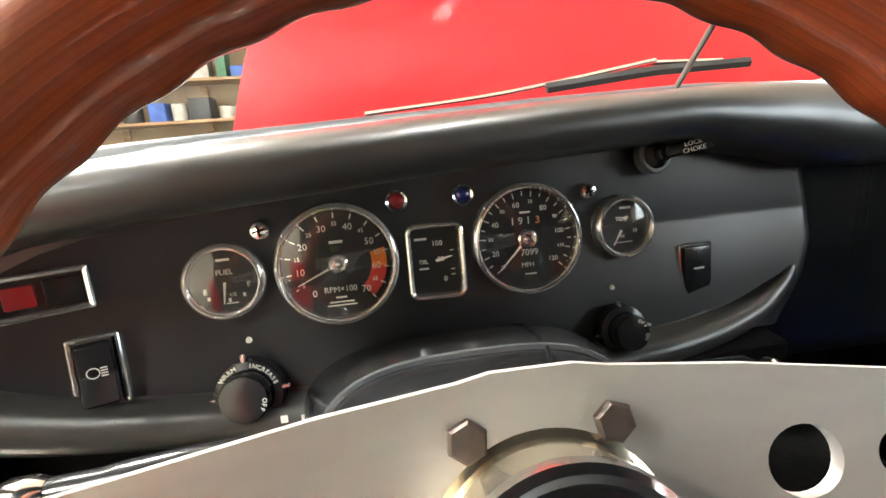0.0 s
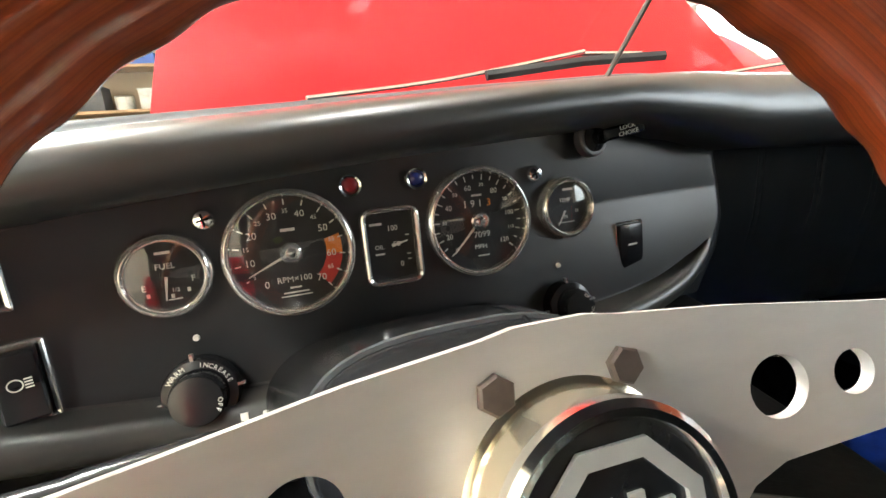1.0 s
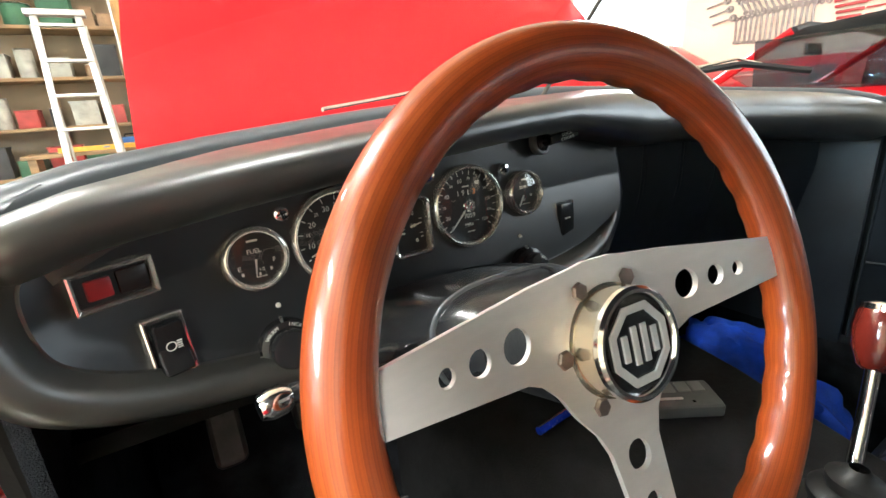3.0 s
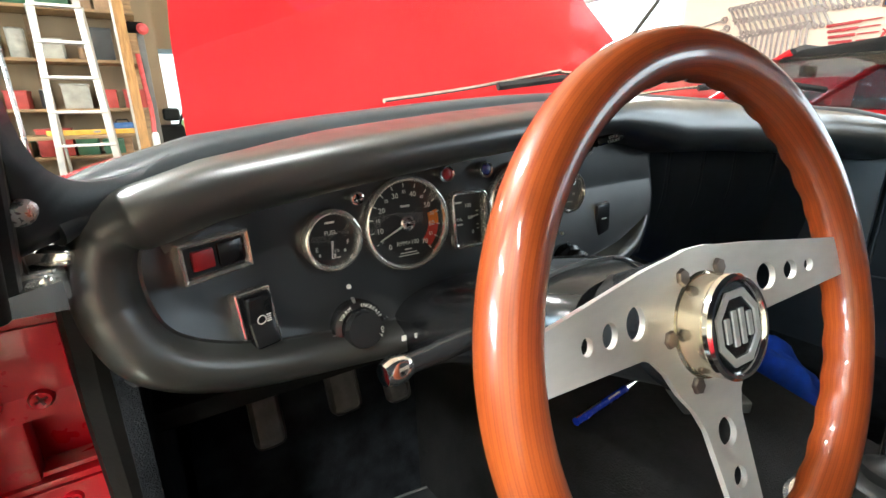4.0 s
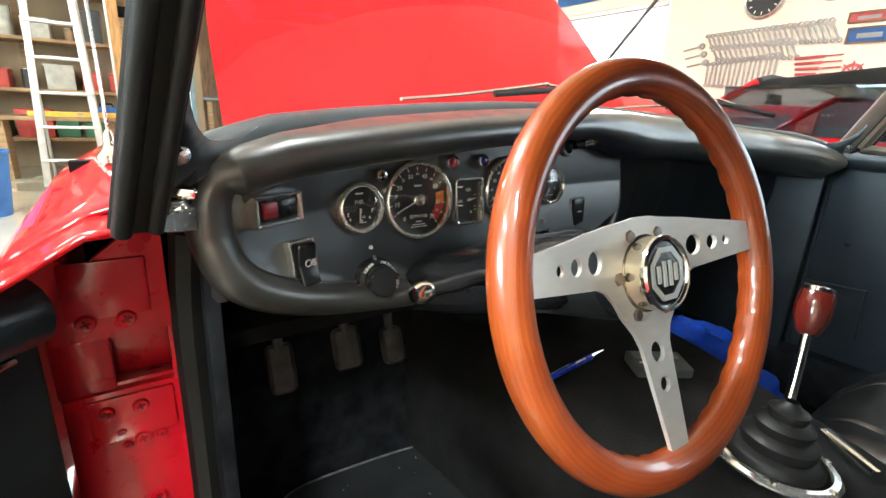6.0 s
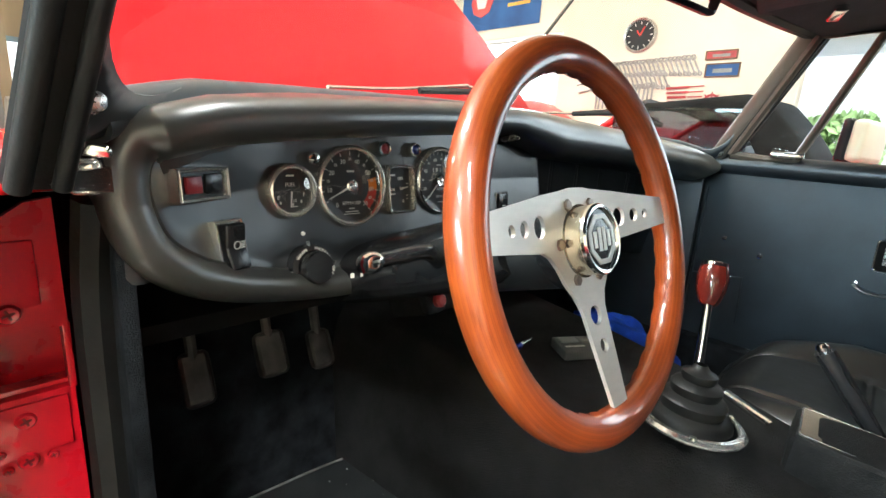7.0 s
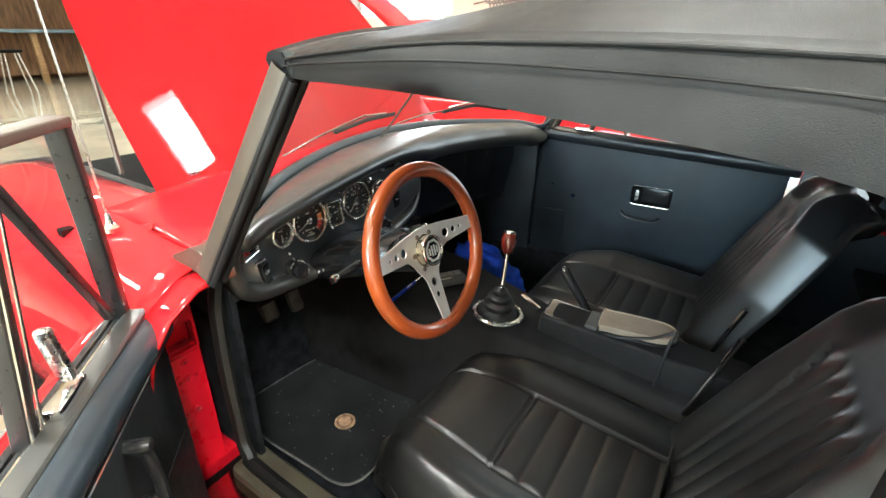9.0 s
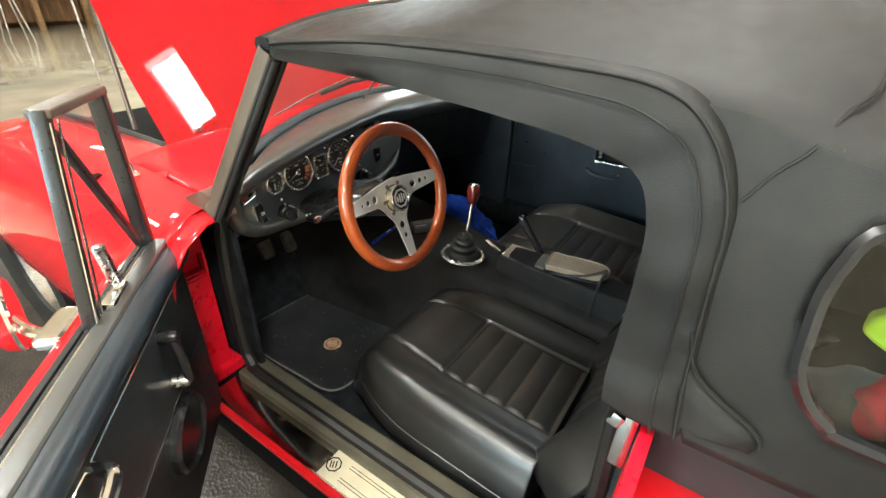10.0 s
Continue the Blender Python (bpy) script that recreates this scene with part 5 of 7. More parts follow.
        w = part("road_wheel", add_lathe(B(), [(0.17, -0.06), (0.25, -0.078), (0.285, -0.07), (0.292, 0), (0.285, 0.07), (0.25, 0.078), (0.17, 0.06)], 40, mm, True), RUBBER, car, "black tyre on a steel wheel")
        part("rim", add_lathe(B(), [(0, 0.02), (0.05, 0.03), (0.13, 0.02), (0.172, 0.05), (0.172, -0.05), (0.13, -0.02), (0.05, -0.03), (0, -0.02)], 32, mm), STEEL, w)


VINYL_SILL = material("sill_vinyl", (0.055, 0.050, 0.036), 0.42, 0, 0.2, 9, 0.12, 500, second=(0.10, 0.092, 0.064))
TREADPLATE = material("scuffed_plate", (0.55, 0.53, 0.48), 0.14, 1.0, 0.10, 14, 0.05, 60, rough_vary=0.10)
LABEL = material("cream_label", (0.66, 0.60, 0.44), 0.32, 0.2, 0.05, 30)
BONNET = 46.5
build_body()


# ---- floor, tunnel, console, pedals ----
def build_floor():
    part("floor_pan", box((CX, -0.15, 0.245), (1.18, 1.50, 0.02)), CARPET, car, "black carpeted floor")
    part("toe_board", box((CX, 0.585, 0.42), (1.12, 0.02, 0.42), (-14, 0, 0)), CARPET, car)
    bm = B()
    rows = []
    for y in np.linspace(0.58, -0.95, 32):
        zt = interp(y, [-0.95, -0.30, -0.05, 0.06, 0.15, 0.30, 0.58], [0.40, 0.44, 0.472, 0.497, 0.501, 0.501, 0.52])
        hw = interp(y, [-0.95, -0.2, 0.10, 0.25, 0.58], [0.075, 0.080, 0.125, 0.165, 0.20])
        cx = interp(y, [-0.2, 0.1, 0.3], [0.345, 0.315, 0.33])
        row = [(cx - hw - 0.035, y, 0.25), (cx - hw - 0.012, y, zt - 0.09)]
        row += [(cx - hw + 0.025 * k - 0.0, y, zt - 0.03 * (1 - k) ** 2) for k in (0, 0.5, 1)]
        row += [(cx, y, zt + 0.003)]
        row += [(cx + hw - 0.025 * k, y, zt - 0.03 * (1 - k) ** 2) for k in (1, 0.5, 0)]
        row += [(cx + hw + 0.012, y, zt - 0.09), (cx + hw + 0.035, y, 0.25)]
        rows.append(row)
    add_grid(bm, rows)
    tun = part("transmission_tunnel", bm, TUNNEL, car, "black carpeted transmission tunnel", angle=60)
    # gear lever
    rm = Matrix.Translation((0.273, 0.058, 0.502)) @ Euler((radians(1), radians(4), 0)).to_matrix().to_4x4() @ Matrix.Diagonal((0.92, 0.92, 0.84, 1))
    gl = part("gear_lever", add_tube(B(), [(0.282, 0.060, 0.53), (0.310, 0.068, 0.585), (0.336, 0.076, 0.640)], [0.0062, 0.0052, 0.0050], 12), CHROME, car, "chrome gear lever with a dark red wooden knob")
    kd = (Vector((0.351, 0.080, 0.678)) - Vector((0.335, 0.0755, 0.632)))
    km = Matrix.Translation((0.3335, 0.0752, 0.626)) @ kd.to_track_quat("Z", "Y").to_matrix().to_4x4()
    part("knob", add_lathe(B(), [(0.007, 0), (0.011, 0.003), (0.0165, 0.018), (0.0185, 0.034), (0.0165, 0.048), (0.0155, 0.050)], 28, km), KNOB_WOOD, gl, "dark red varnished wooden knob")
    part("knob_cap", add_lathe(B(), [(0.0160, 0.0495), (0.0155, 0.054), (0.010, 0.0565), (0, 0.057)], 28, km), CHROME, gl)
    part("boot", add_lathe(B(), [(0.050, 0.004), (0.049, 0.011), (0.045, 0.016), (0.037, 0.019), (0.039, 0.026), (0.0395, 0.033), (0.036, 0.038), (0.028, 0.041), (0.030, 0.048), (0.0305, 0.053), (0.027, 0.058), (0.019, 0.061), (0.021, 0.067), (0.0205, 0.072), (0.012, 0.076), (0.007, 0.084)], 36, rm), RUBBER, gl, "black rubber bellows boot")
    part("boot_ring", add_lathe(B(), [(0.066, 0.0), (0.066, 0.003), (0.062, 0.007), (0.056, 0.007), (0.054, 0.004)], 48, rm), BEZEL, gl)
    for k in range(6):
        a_ = radians(60 * k + 20)
        part("ring_screw", add_lathe(B(), [(0.0042, 0.006), (0.0036, 0.0088), (0, 0.0092)], 10, rm @ Matrix.Translation((0.0605 * math.cos(a_), 0.0605 * math.sin(a_), 0))), STEEL, gl)
    # centre console with an open tray and a padded lid
    c = part("console", add_box(B(), (0.352, -0.24, 0.470), (0.086, 0.42, 0.085), (2, 0, 3), 0.010, 3), TUNNEL, car, "black centre console with tray and padded lid")
    mm = pose(0.348, -0.084, 0.503, 4, 0, 4)
    bm = B()
    add_prism(bm, rounded(0.074, 0.095, 0.006), [rounded(0.054, 0.062, 0.005)], 0.014, mm)
    part("tray_frame", bm, LID, c)
    part("tray_trim", frame_ring(B(), 0.0745, 0.0955, 0.006, 0.0022, mm @ Matrix.Translation((0, 0, 0.0115)), -0.004, 0.0035), BEZEL, c, "thin chrome tray edge")
    part("hinge_block", add_box(B(), (0.350, -0.143, 0.510), (0.070, 0.026, 0.026), (2, 0, 4), 0.005, 3), GREY_TRIM, c)
    part("tray_floor", add_box(B(), (0, 0, -0.012), (0.058, 0.066, 0.004), m=mm), DARK, c)
    lid = [(p.x, p.y) for p in smooth_path([(-0.031, 0.070, 0), (0.031, 0.070, 0), (0.034, 0.055, 0), (0.034, -0.030, 0), (0.025, -0.066, 0), (0.0, -0.080, 0), (-0.025, -0.066, 0), (-0.034, -0.030, 0), (-0.034, 0.055, 0)], 4, True)]
    lm = pose(0.355, -0.230, 0.520, -3, 0, 5)
    part("lid", add_prism(B(), lid, [], 0.019, lm), LID, c, "grey-brown padded console lid")
    part("lid_edge", add_tube(B(), [lm @ Vector((x, y, 0.001)) for x, y in lid], 0.0045, 8, closed=True), PLASTIC, c)
    part("lid_piping", add_tube(B(), [lm @ Vector((x, y, 0.0185)) for x, y in lid], 0.0026, 8, closed=True), LID, c)
    # handbrake
    hb = part("handbrake", add_tube(B(), [(0.424, -0.110, 0.490), (0.422, -0.080, 0.530), (0.418, -0.040, 0.583)], [0.009, 0.0105, 0.0115], 14), PLASTIC, car, "black handbrake lever with a chrome button")
    part("button", add_lathe(B(), [(0.007, 0), (0.0075, 0.006), (0.005, 0.010), (0, 0.011)], 16, Matrix.Translation((0.418, -0.040, 0.583)) @ Vector((-0.004, 0.040, 0.053)).to_track_quat("Z", "Y").to_matrix().to_4x4()), CHROME, hb)
    # small chrome wedge by the ring
    part("console_trim", add_box(B(), (0.372, 0.018, 0.497), (0.014, 0.062, 0.006), (8, 0, -24), 0.002), CHROME, c)
    # radio under the dash on the tunnel front
    r = part("radio", add_box(B(), (0.20, 0.375, 0.600), (0.20, 0.08, 0.060), (-20, 0, 0), 0.006), PLASTIC, car, "black radio with chrome knobs under the dash")
    for x in (0.12, 0.17, 0.22, 0.27):
        part("radio_knob", add_lathe(B(), [(0.009, 0), (0.009, 0.010), (0.006, 0.013), (0, 0.013)], 18, facing(x, 0.336, 0.600, -20)), CHROME if x > 0.13 else RED_LENS, r)
    # pedals
    for x, y, z, w, h in ((-0.122, 0.500, 0.501, 0.036, 0.068), (-0.027, 0.500, 0.506, 0.040, 0.062), (0.048, 0.500, 0.491, 0.034, 0.058)):
        p = part("pedal", add_box(B(), (x, y, z), (w, 0.012, h), (-24, 0, 0), 0.012, 3), PEDAL, car, "worn black foot pedal")
        part("pedal_arm", add_tube(B(), [(x, y + 0.01, z + 0.02), (x, y + 0.045, z + 0.16)], 0.007, 8), PEDAL, p)


TUNNEL = material("tunnel_cover", (0.010, 0.010, 0.0105), 0.75, 0, 0.3, 25, 0.5, 500, spec=0.3)
LID = material("lid_vinyl", (0.24, 0.195, 0.15), 0.55, 0, 0.12, 15, 0.3, 300)
PEDAL = material("pedal_rubber", (0.06, 0.055, 0.05), 0.6, 0, 0.3, 40, 0.3, 200)
build_floor()

# ---- seats ----
def build_seat(dx, lift, label, back_shift=0.0, plump=0.0):
    bm = B()
    rows = []
    ny, nx = 150, 113
    for i in range(ny):
        y = 0.105 - 0.46 * i / (ny - 1)
        row = []
        for j in range(nx):
            u = -1 + 2 * j / (nx - 1)
            hw = 0.228 - 0.078 * max(0.0, min(1.0, (y + 0.16) / 0.265)) ** 2.6
            hw += 0.030 * plump
            x = 0.045 + dx + u * hw
            z = 0.440 + lift - 0.03 * max(0, (-y) / 0.44)
            # rounded front and sides
            f = max(0.0, (y - 0.035) / 0.07)
            z -= 0.055 * f ** 2.2
            s = max(0.0, (abs(u) - 0.78) / 0.22)
            z += (0.020 + 0.022 * plump) * math.exp(-((abs(u) - 0.74 + 0.03 * plump) / (0.16 + 0.05 * plump)) ** 2) * min(1, (0.08 - y) / 0.15 if y < 0.08 else 0)
            z -= 0.070 * s ** 2.0
            # pleated middle and its seams
            if abs(u) < 0.42 and -0.41 < y < -0.105:
                ph = ((-0.105 - y) / 0.048) % 1.0
                z += 0.008 * math.sin(math.pi * ph) ** 0.45 - 0.008
            # stitched seams: along both bolsters, across the front of the ribs, round the top edge
            z -= 0.0075 * math.exp(-((abs(u) - 0.44 - 0.10 * max(0.0, y)) / 0.016) ** 2)
            if abs(u) < 0.46:
                z -= 0.006 * math.exp(-((y + 0.098) / 0.004) ** 2)
                z += 0.006 * math.exp(-((y + 0.03) / 0.05) ** 2)
            z -= 0.003 * math.exp(-((abs(u) - 0.90) / 0.014) ** 2)
            row.append((x, y, z))
        rows.append(row)
    add_grid(bm, rows)
    # skirt
    edge = [rows[0][j] for j in range(nx)] + [rows[i][nx - 1] for i in range(1, ny)] + [rows[ny - 1][j] for j in range(nx - 2, -1, -1)] + [rows[i][0] for i in range(ny - 2, 0, -1)]
    def ring(k, fwd, dz, floor=None):
        return [(0.045 + dx + (x - 0.045 - dx) * k, y + fwd * max(0.0, (y + 0.05) / 0.155), (z + dz) if floor is None else floor) for x, y, z in edge]
    skirt = [edge, ring(1.012, 0.007, -0.006), ring(1.022, 0.012, -0.014), ring(1.026, 0.014, -0.024), ring(1.022, 0.012, -0.034), ring(1.008, 0.006, -0.044), ring(0.985, -0.004, -0.053), ring(0.955, -0.016, 0, 0.335), ring(0.92, -0.03, 0, 0.285)]
    seat = part("seat", bm, LEATHER, car, label, angle=80)
    bm = B()
    add_grid(bm, skirt, False, True)
    part("cushion_side", bm, LEATHER, seat, angle=70)
    part("piping", add_tube(B(), edge, 0.0018, 6, closed=True), LEATHER, seat)
    part("seat_runner", box((0.045 + dx, -0.17, 0.275), (0.30, 0.40, 0.04), (0, 0, 0), 0.01), DARK, seat)
    # backrest with upright flutes
    bm = B()
    rows, back = [], []
    for i in range(60):
        f = i / 59
        row = []
        for j in range(113):
            u = -1 + 2 * j / 112
            hw = 0.210 * interp(f, [0, 0.5, 0.8, 0.93, 1.0], [1.0, 1.0, 0.86, 0.62, 0.40])
            s = max(0.0, (abs(u) - 0.80) / 0.20)
            n = 0.03 * math.exp(-((abs(u) - 0.76) / 0.16) ** 2) - 0.055 * s ** 2.4 - 0.05 * max(0, (f - 0.88) / 0.12) ** 2.2
            if abs(u * hw) < 0.1149 and 0.04 < f < 0.74:
                ph = ((u * hw + 0.115) / 0.0383) % 1.0
                n += (0.019 * math.sin(math.pi * ph) ** 0.6 - 0.014) * min(1.0, (0.74 - f) / 0.05)
            L = 0.48 * f
            y = -0.318 - back_shift - L * 0.40 + n * 0.92
            z = 0.400 + min(lift, 0.03) + L * 0.915 + n * 0.39
            row.append((0.045 + dx + u * hw, y, z))
        rows.append(row)
    add_grid(bm, rows)
    br = part("backrest", bm, LEATHER, seat, "black leather backrest with upright flutes", angle=80)
    thick(br, 0.07)
    part("recliner_lever", add_tube(B(), [(0.045 + dx + (0.235 if dx < 0.1 else -0.235), -0.36, 0.42), (0.045 + dx + (0.245 if dx < 0.1 else -0.245), -0.395, 0.56), (0.045 + dx + (0.25 if dx < 0.1 else -0.25), -0.41, 0.615)], [0.007, 0.005, 0.006], 10), CHROME, seat)
    return seat


build_seat(0.0, 0.0, "black leather bucket seat with ribbed centre", 0.045)
build_seat(0.617, 0.0, "black leather passenger bucket seat with ribbed centre", 0.0, 1.0)


# ---- doors ----
# flat cream that paints what the passenger's door mirror reflects
CREAM_REFLECTION = material("painted_cream_reflection", (0.75, 0.68, 0.50), 0.4, 0, 0.05, 10)


def build_right_door():
    XD = 0.962
    d = part("passenger_door", add_box(B(), (XD + 0.026, -0.085, 0.565), (0.050, 0.73, 0.46), bevel=0.008), CARD, car, "closed passenger door with black vinyl trim")
    part("trim_roll", add_tube(B(), [(XD + 0.008, 0.275, 0.792), (XD + 0.010, 0.0, 0.788), (XD + 0.012, -0.47, 0.784)], 0.024, 14), VINYL, d, "padded black door top")
    bm = B()
    add_grid(bm, [[(XD + 0.02, y, 0.775), (XD + 0.05, y, 0.775), (1.045, y, 0.745), (1.080, y, 0.67), (1.100, y, 0.55), (1.085, y, 0.36), (1.065, y, 0.30)] for y in np.linspace(0.29, -0.455, 8)])
    part("outer_skin", bm, RED_PAINT, d)
    mm = Matrix.Translation((XD, -0.119, 0.636)) @ Euler((radians(90), 0, radians(-90))).to_matrix().to_4x4() @ pose(0, 0, 0, 0, 0, 2)
    h = part("inner_handle", frame_ring(B(), 0.122, 0.066, 0.010, 0.0035, mm, -0.004, 0.003), CHROME, d, "recessed interior door handle in a chrome frame")
    part("recess", add_box(B(), (0, 0, -0.001), (0.115, 0.060, 0.003), bevel=0.001, m=mm), DARK, h)
    part("lever", add_box(B(), (0.012, 0.004, 0.002), (0.080, 0.044, 0.006), bevel=0.003, m=mm), PLASTIC, h)
    part("lever_post", add_box(B(), (-0.042, 0, 0.004), (0.010, 0.034, 0.006), bevel=0.002, m=mm), STEEL, h)
    for y, z in ((-0.042, 0.571), (-0.153, 0.570), (0.128, 0.590), (0.205, 0.618)):
        part("trim_screw", add_lathe(B(), [(0.0065, 0), (0.0055, 0.004), (0, 0.005)], 14, Matrix.Translation((XD, y, z)) @ Euler((0, radians(-90), 0)).to_matrix().to_4x4()), CHROME, d)
    part("pull_strap", add_tube(B(), smooth_path([(XD - 0.004, -0.042, 0.569), (XD - 0.016, -0.065, 0.559), (XD - 0.018, -0.13, 0.560), (XD - 0.004, -0.153, 0.568)], 5), 0.006, 8, flat=0.6), VINYL, d)
    # quarter light frame
    q = part("quarter_light_frame", add_tube(B(), [(0.950, 0.225, 0.812), (0.957, 0.16, 0.806), (0.957, 0.105, 0.808), (0.912, 0.010, 1.045), (0.906, 0.105, 1.045), (0.950, 0.225, 0.812)], 0.009, 8), STEEL_DARK, d)
    part("catch", add_box(B(), (0.950, 0.12, 0.818), (0.030, 0.060, 0.012), (0, 0, 10), 0.004), CHROME, q)
    bm = B()
    bm.faces.new([bm.verts.new(p) for p in ((0.950, 0.225, 0.812), (0.957, 0.105, 0.808), (0.912, 0.010, 1.045), (0.906, 0.105, 1.045))])
    g = part("quarter_glass", bm, CLEAR, q)
    g.visible_shadow = False
    dm = part("door_mirror", add_box(B(), (1.096, 0.004, 0.856), (0.096, 0.030, 0.090), (0, 4, -24), 0.014, 4), CREAM_REFLECTION, d, "square door mirror, its cream reflection painted as a plain colour")
    part("mirror_shell", add_box(B(), (1.104, 0.024, 0.856), (0.100, 0.022, 0.094), (0, 4, -24), 0.010, 3), PLASTIC, dm)
    part("mirror_stem", add_tube(B(), [(1.09, 0.012, 0.82), (1.075, 0.02, 0.785), (1.05, 0.022, 0.745)], [0.010, 0.009, 0.014], 10), CHROME, dm)
    # speaker badge low on the trim
    for y, z, w in ((-0.176, 0.366, 0.026), (-0.210, 0.358, 0.014)):
        part("trim_badge", add_box(B(), (XD, y, z), (0.004, w, 0.020), bevel=0.0015), GREY_TRIM, d)
    part("footwell_side", box((0.936, 0.44, 0.50), (0.012, 0.35, 0.52), (0, 0, 0), 0.004), CARD, car)
    # map pocket in the kick panel
    part("kick_moulding", add_tube(B(), [(XD - 0.001, 0.262, 0.735), (XD - 0.001, 0.262, 0.36)], 0.003, 6), CARD, d)
    part("kick_moulding", add_tube(B(), [(XD - 0.001, 0.258, 0.520), (XD - 0.001, 0.154, 0.530), (XD - 0.001, 0.148, 0.42)], 0.003, 6), CARD, d)


build_right_door()


def build_left_door():
    """Built shut along -y from its hinge, then swung out."""
    D = Matrix.Translation((-0.296, 0.320, 0.006)) @ Matrix.Rotation(radians(-DOOR_OPEN), 4, "Z")
    # local x: inwards, local y: towards the front (the door runs to -0.76)
    d = part("driver_door", add_box(B(), (-0.035, -0.40, 0.505), (0.050, 0.74, 0.40), bevel=0.010, m=D), VINYL, car, "open driver's door with black vinyl trim")
    part("outer_skin", add_box(B(), (-0.076, -0.395, 0.500), (0.028, 0.80, 0.45), bevel=0.010, m=D), RED_PAINT, d)
    part("top_pad", add_tube(B(), [D @ Vector(p) for p in ((-0.019, -0.030, 0.700), (-0.019, -0.20, 0.706), (-0.019, -0.78, 0.706))], 0.024, 16), VINYL_DOOR, d, "padded door top")
    part("top_flat", add_box(B(), (-0.035, -0.405, 0.724), (0.028, 0.75, 0.020), bevel=0.007, seg=3, m=D), PADTOP, d)
    part("waist_trim", add_tube(B(), [D @ Vector(p) for p in ((-0.049, -0.05, 0.729), (-0.049, -0.77, 0.729))], 0.0024, 6), CHROME, d, "chrome waist strip")
    for x, w in ((-0.0555, 0.009), (-0.0675, 0.010)):
        part("window_seal", add_box(B(), (x, -0.40, 0.720), (w, 0.75, 0.014), bevel=0.003, m=D), RUBBER, d)
    part("chrome_strip", add_tube(B(), [D @ Vector(p) for p in ((-0.0085, -0.05, 0.676), (-0.0085, -0.74, 0.664))], 0.0022, 6), CHROME, d)
    part("chrome_strip", add_tube(B(), [D @ Vector(p) for p in ((-0.0085, -0.05, 0.526), (-0.0085, -0.74, 0.514))], 0.0018, 6), CHROME, d)
    # winder
    wc, we = Vector((0, -0.199, 0.645)), Vector((0, -0.207, 0.557))
    w = part("window_winder", add_tube(B(), [D @ Vector((0.006, wc.y, wc.z)), D @ Vector((0.014, (wc.y + we.y) / 2, (wc.z + we.z) / 2)), D @ Vector((0.016, we.y, we.z))], [0.009, 0.008, 0.007], 12), PLASTIC, d, "black window winder with a chrome boss")
    for (yy, zz), mat_, nm in (((wc.y, wc.z), PLASTIC, "winder_boss"), ((we.y, we.z), STEEL, "winder_knob")):
        part(nm, add_lathe(B(), [(0.011, -0.012), (0.011, 0.008), (0.009, 0.016), (0.005, 0.018), (0, 0.0185)], 20, D @ Matrix.Translation((0.0, yy, zz)) @ Euler((0, radians(90), 0)).to_matrix().to_4x4()), mat_, w)
    # oval speaker under it
    sp = part("door_speaker", add_lathe(B(), [(1.0, 0), (1.0, 0.010), (0.93, 0.016), (0.86, 0.010), (0.0, 0.008)], 36, D @ Matrix.Translation((-0.010, we.y - 0.02, 0.455)) @ Euler((0, radians(90), 0)).to_matrix().to_4x4() @ Matrix.Diagonal((0.060, 0.072, 1, 1))), PLASTIC, d, "black oval speaker cover")
    part("inner_handle", add_tube(B(), smooth_path([D @ Vector(p) for p in ((-0.008, -0.44, 0.665), (0.022, -0.455, 0.665), (0.024, -0.54, 0.66), (-0.008, -0.56, 0.66))], 5), 0.009, 10), CHROME, d, "chrome door pull")
    # quarter light: front post, rear post, top bar
    fb, ft = (-0.055, -0.036, 0.725), (-0.050, -0.048, 0.990)
    rb, rt = (-0.055, -0.258, 0.725), (-0.050, -0.194, 0.994)
    q = part("quarter_light_frame", B(), STEEL_DARK, d, "dark metal quarter-light frame")
    def bar(name, a, b, wx, wy, mat):
        a, b = Vector(a), Vector(b)
        d_ = (b - a).normalized()
        side = Vector((0, 1, 0)) - d_ * d_.y if abs(d_.y) < 0.9 else Vector((0, 0, 1)) - d_ * d_.z
        side.normalize()
        out_ = side.cross(d_).normalized()
        M = Matrix.Identity(4)
        for r_, v_ in enumerate((out_, side, d_)):
            for q_ in range(3):
                M[q_][r_] = v_[q_]
        M.translation = (a + b) / 2
        return part(name, add_box(B(), (0, 0, 0), (wx, wy, (b - a).length + 0.010), bevel=0.0035, seg=3, m=D @ M), mat, q)
    bar("frame_bar", fb, ft, 0.024, 0.016, VENT)
    bar("frame_bar", rb, rt, 0.018, 0.017, VENT)
    bar("frame_bar", ft, rt, 0.030, 0.012, STEEL_DARK)
    bar("glass_post", (-0.052, -0.180, 0.965), (-0.055, -0.062, 0.745), 0.012, 0.012, VENT)
    for a_, b_ in (((-0.043, -0.249, 0.735), (-0.038, -0.185, 0.985)), ((-0.043, -0.266, 0.735), (-0.038, -0.203, 0.985))):
        part("edge_bead", add_tube(B(), [D @ Vector(a_), D @ Vector(b_)], 0.0016, 6), CHROME, q)
    bm = B()
    bm.faces.new([bm.verts.new(D @ Vector(p)) for p in (fb, rb, rt, ft)])
    g = part("quarter_glass", bm, CLEAR, q)
    g.visible_shadow = False
    part("catch", add_box(B(), (-0.040, -0.200, 0.785), (0.016, 0.012, 0.070), (8, 0, 0), 0.005, 2, m=D), STEEL, q)
    part("catch_base", add_box(B(), (-0.040, -0.21, 0.738), (0.020, 0.060, 0.016), (0, 0, 0), 0.005, 2, m=D), CHROME, q)
    # wing mirror
    MD = D @ Matrix.Translation((-0.2095, -0.172, 0.694)) @ Euler((radians(90), 0, radians(118))).to_matrix().to_4x4()
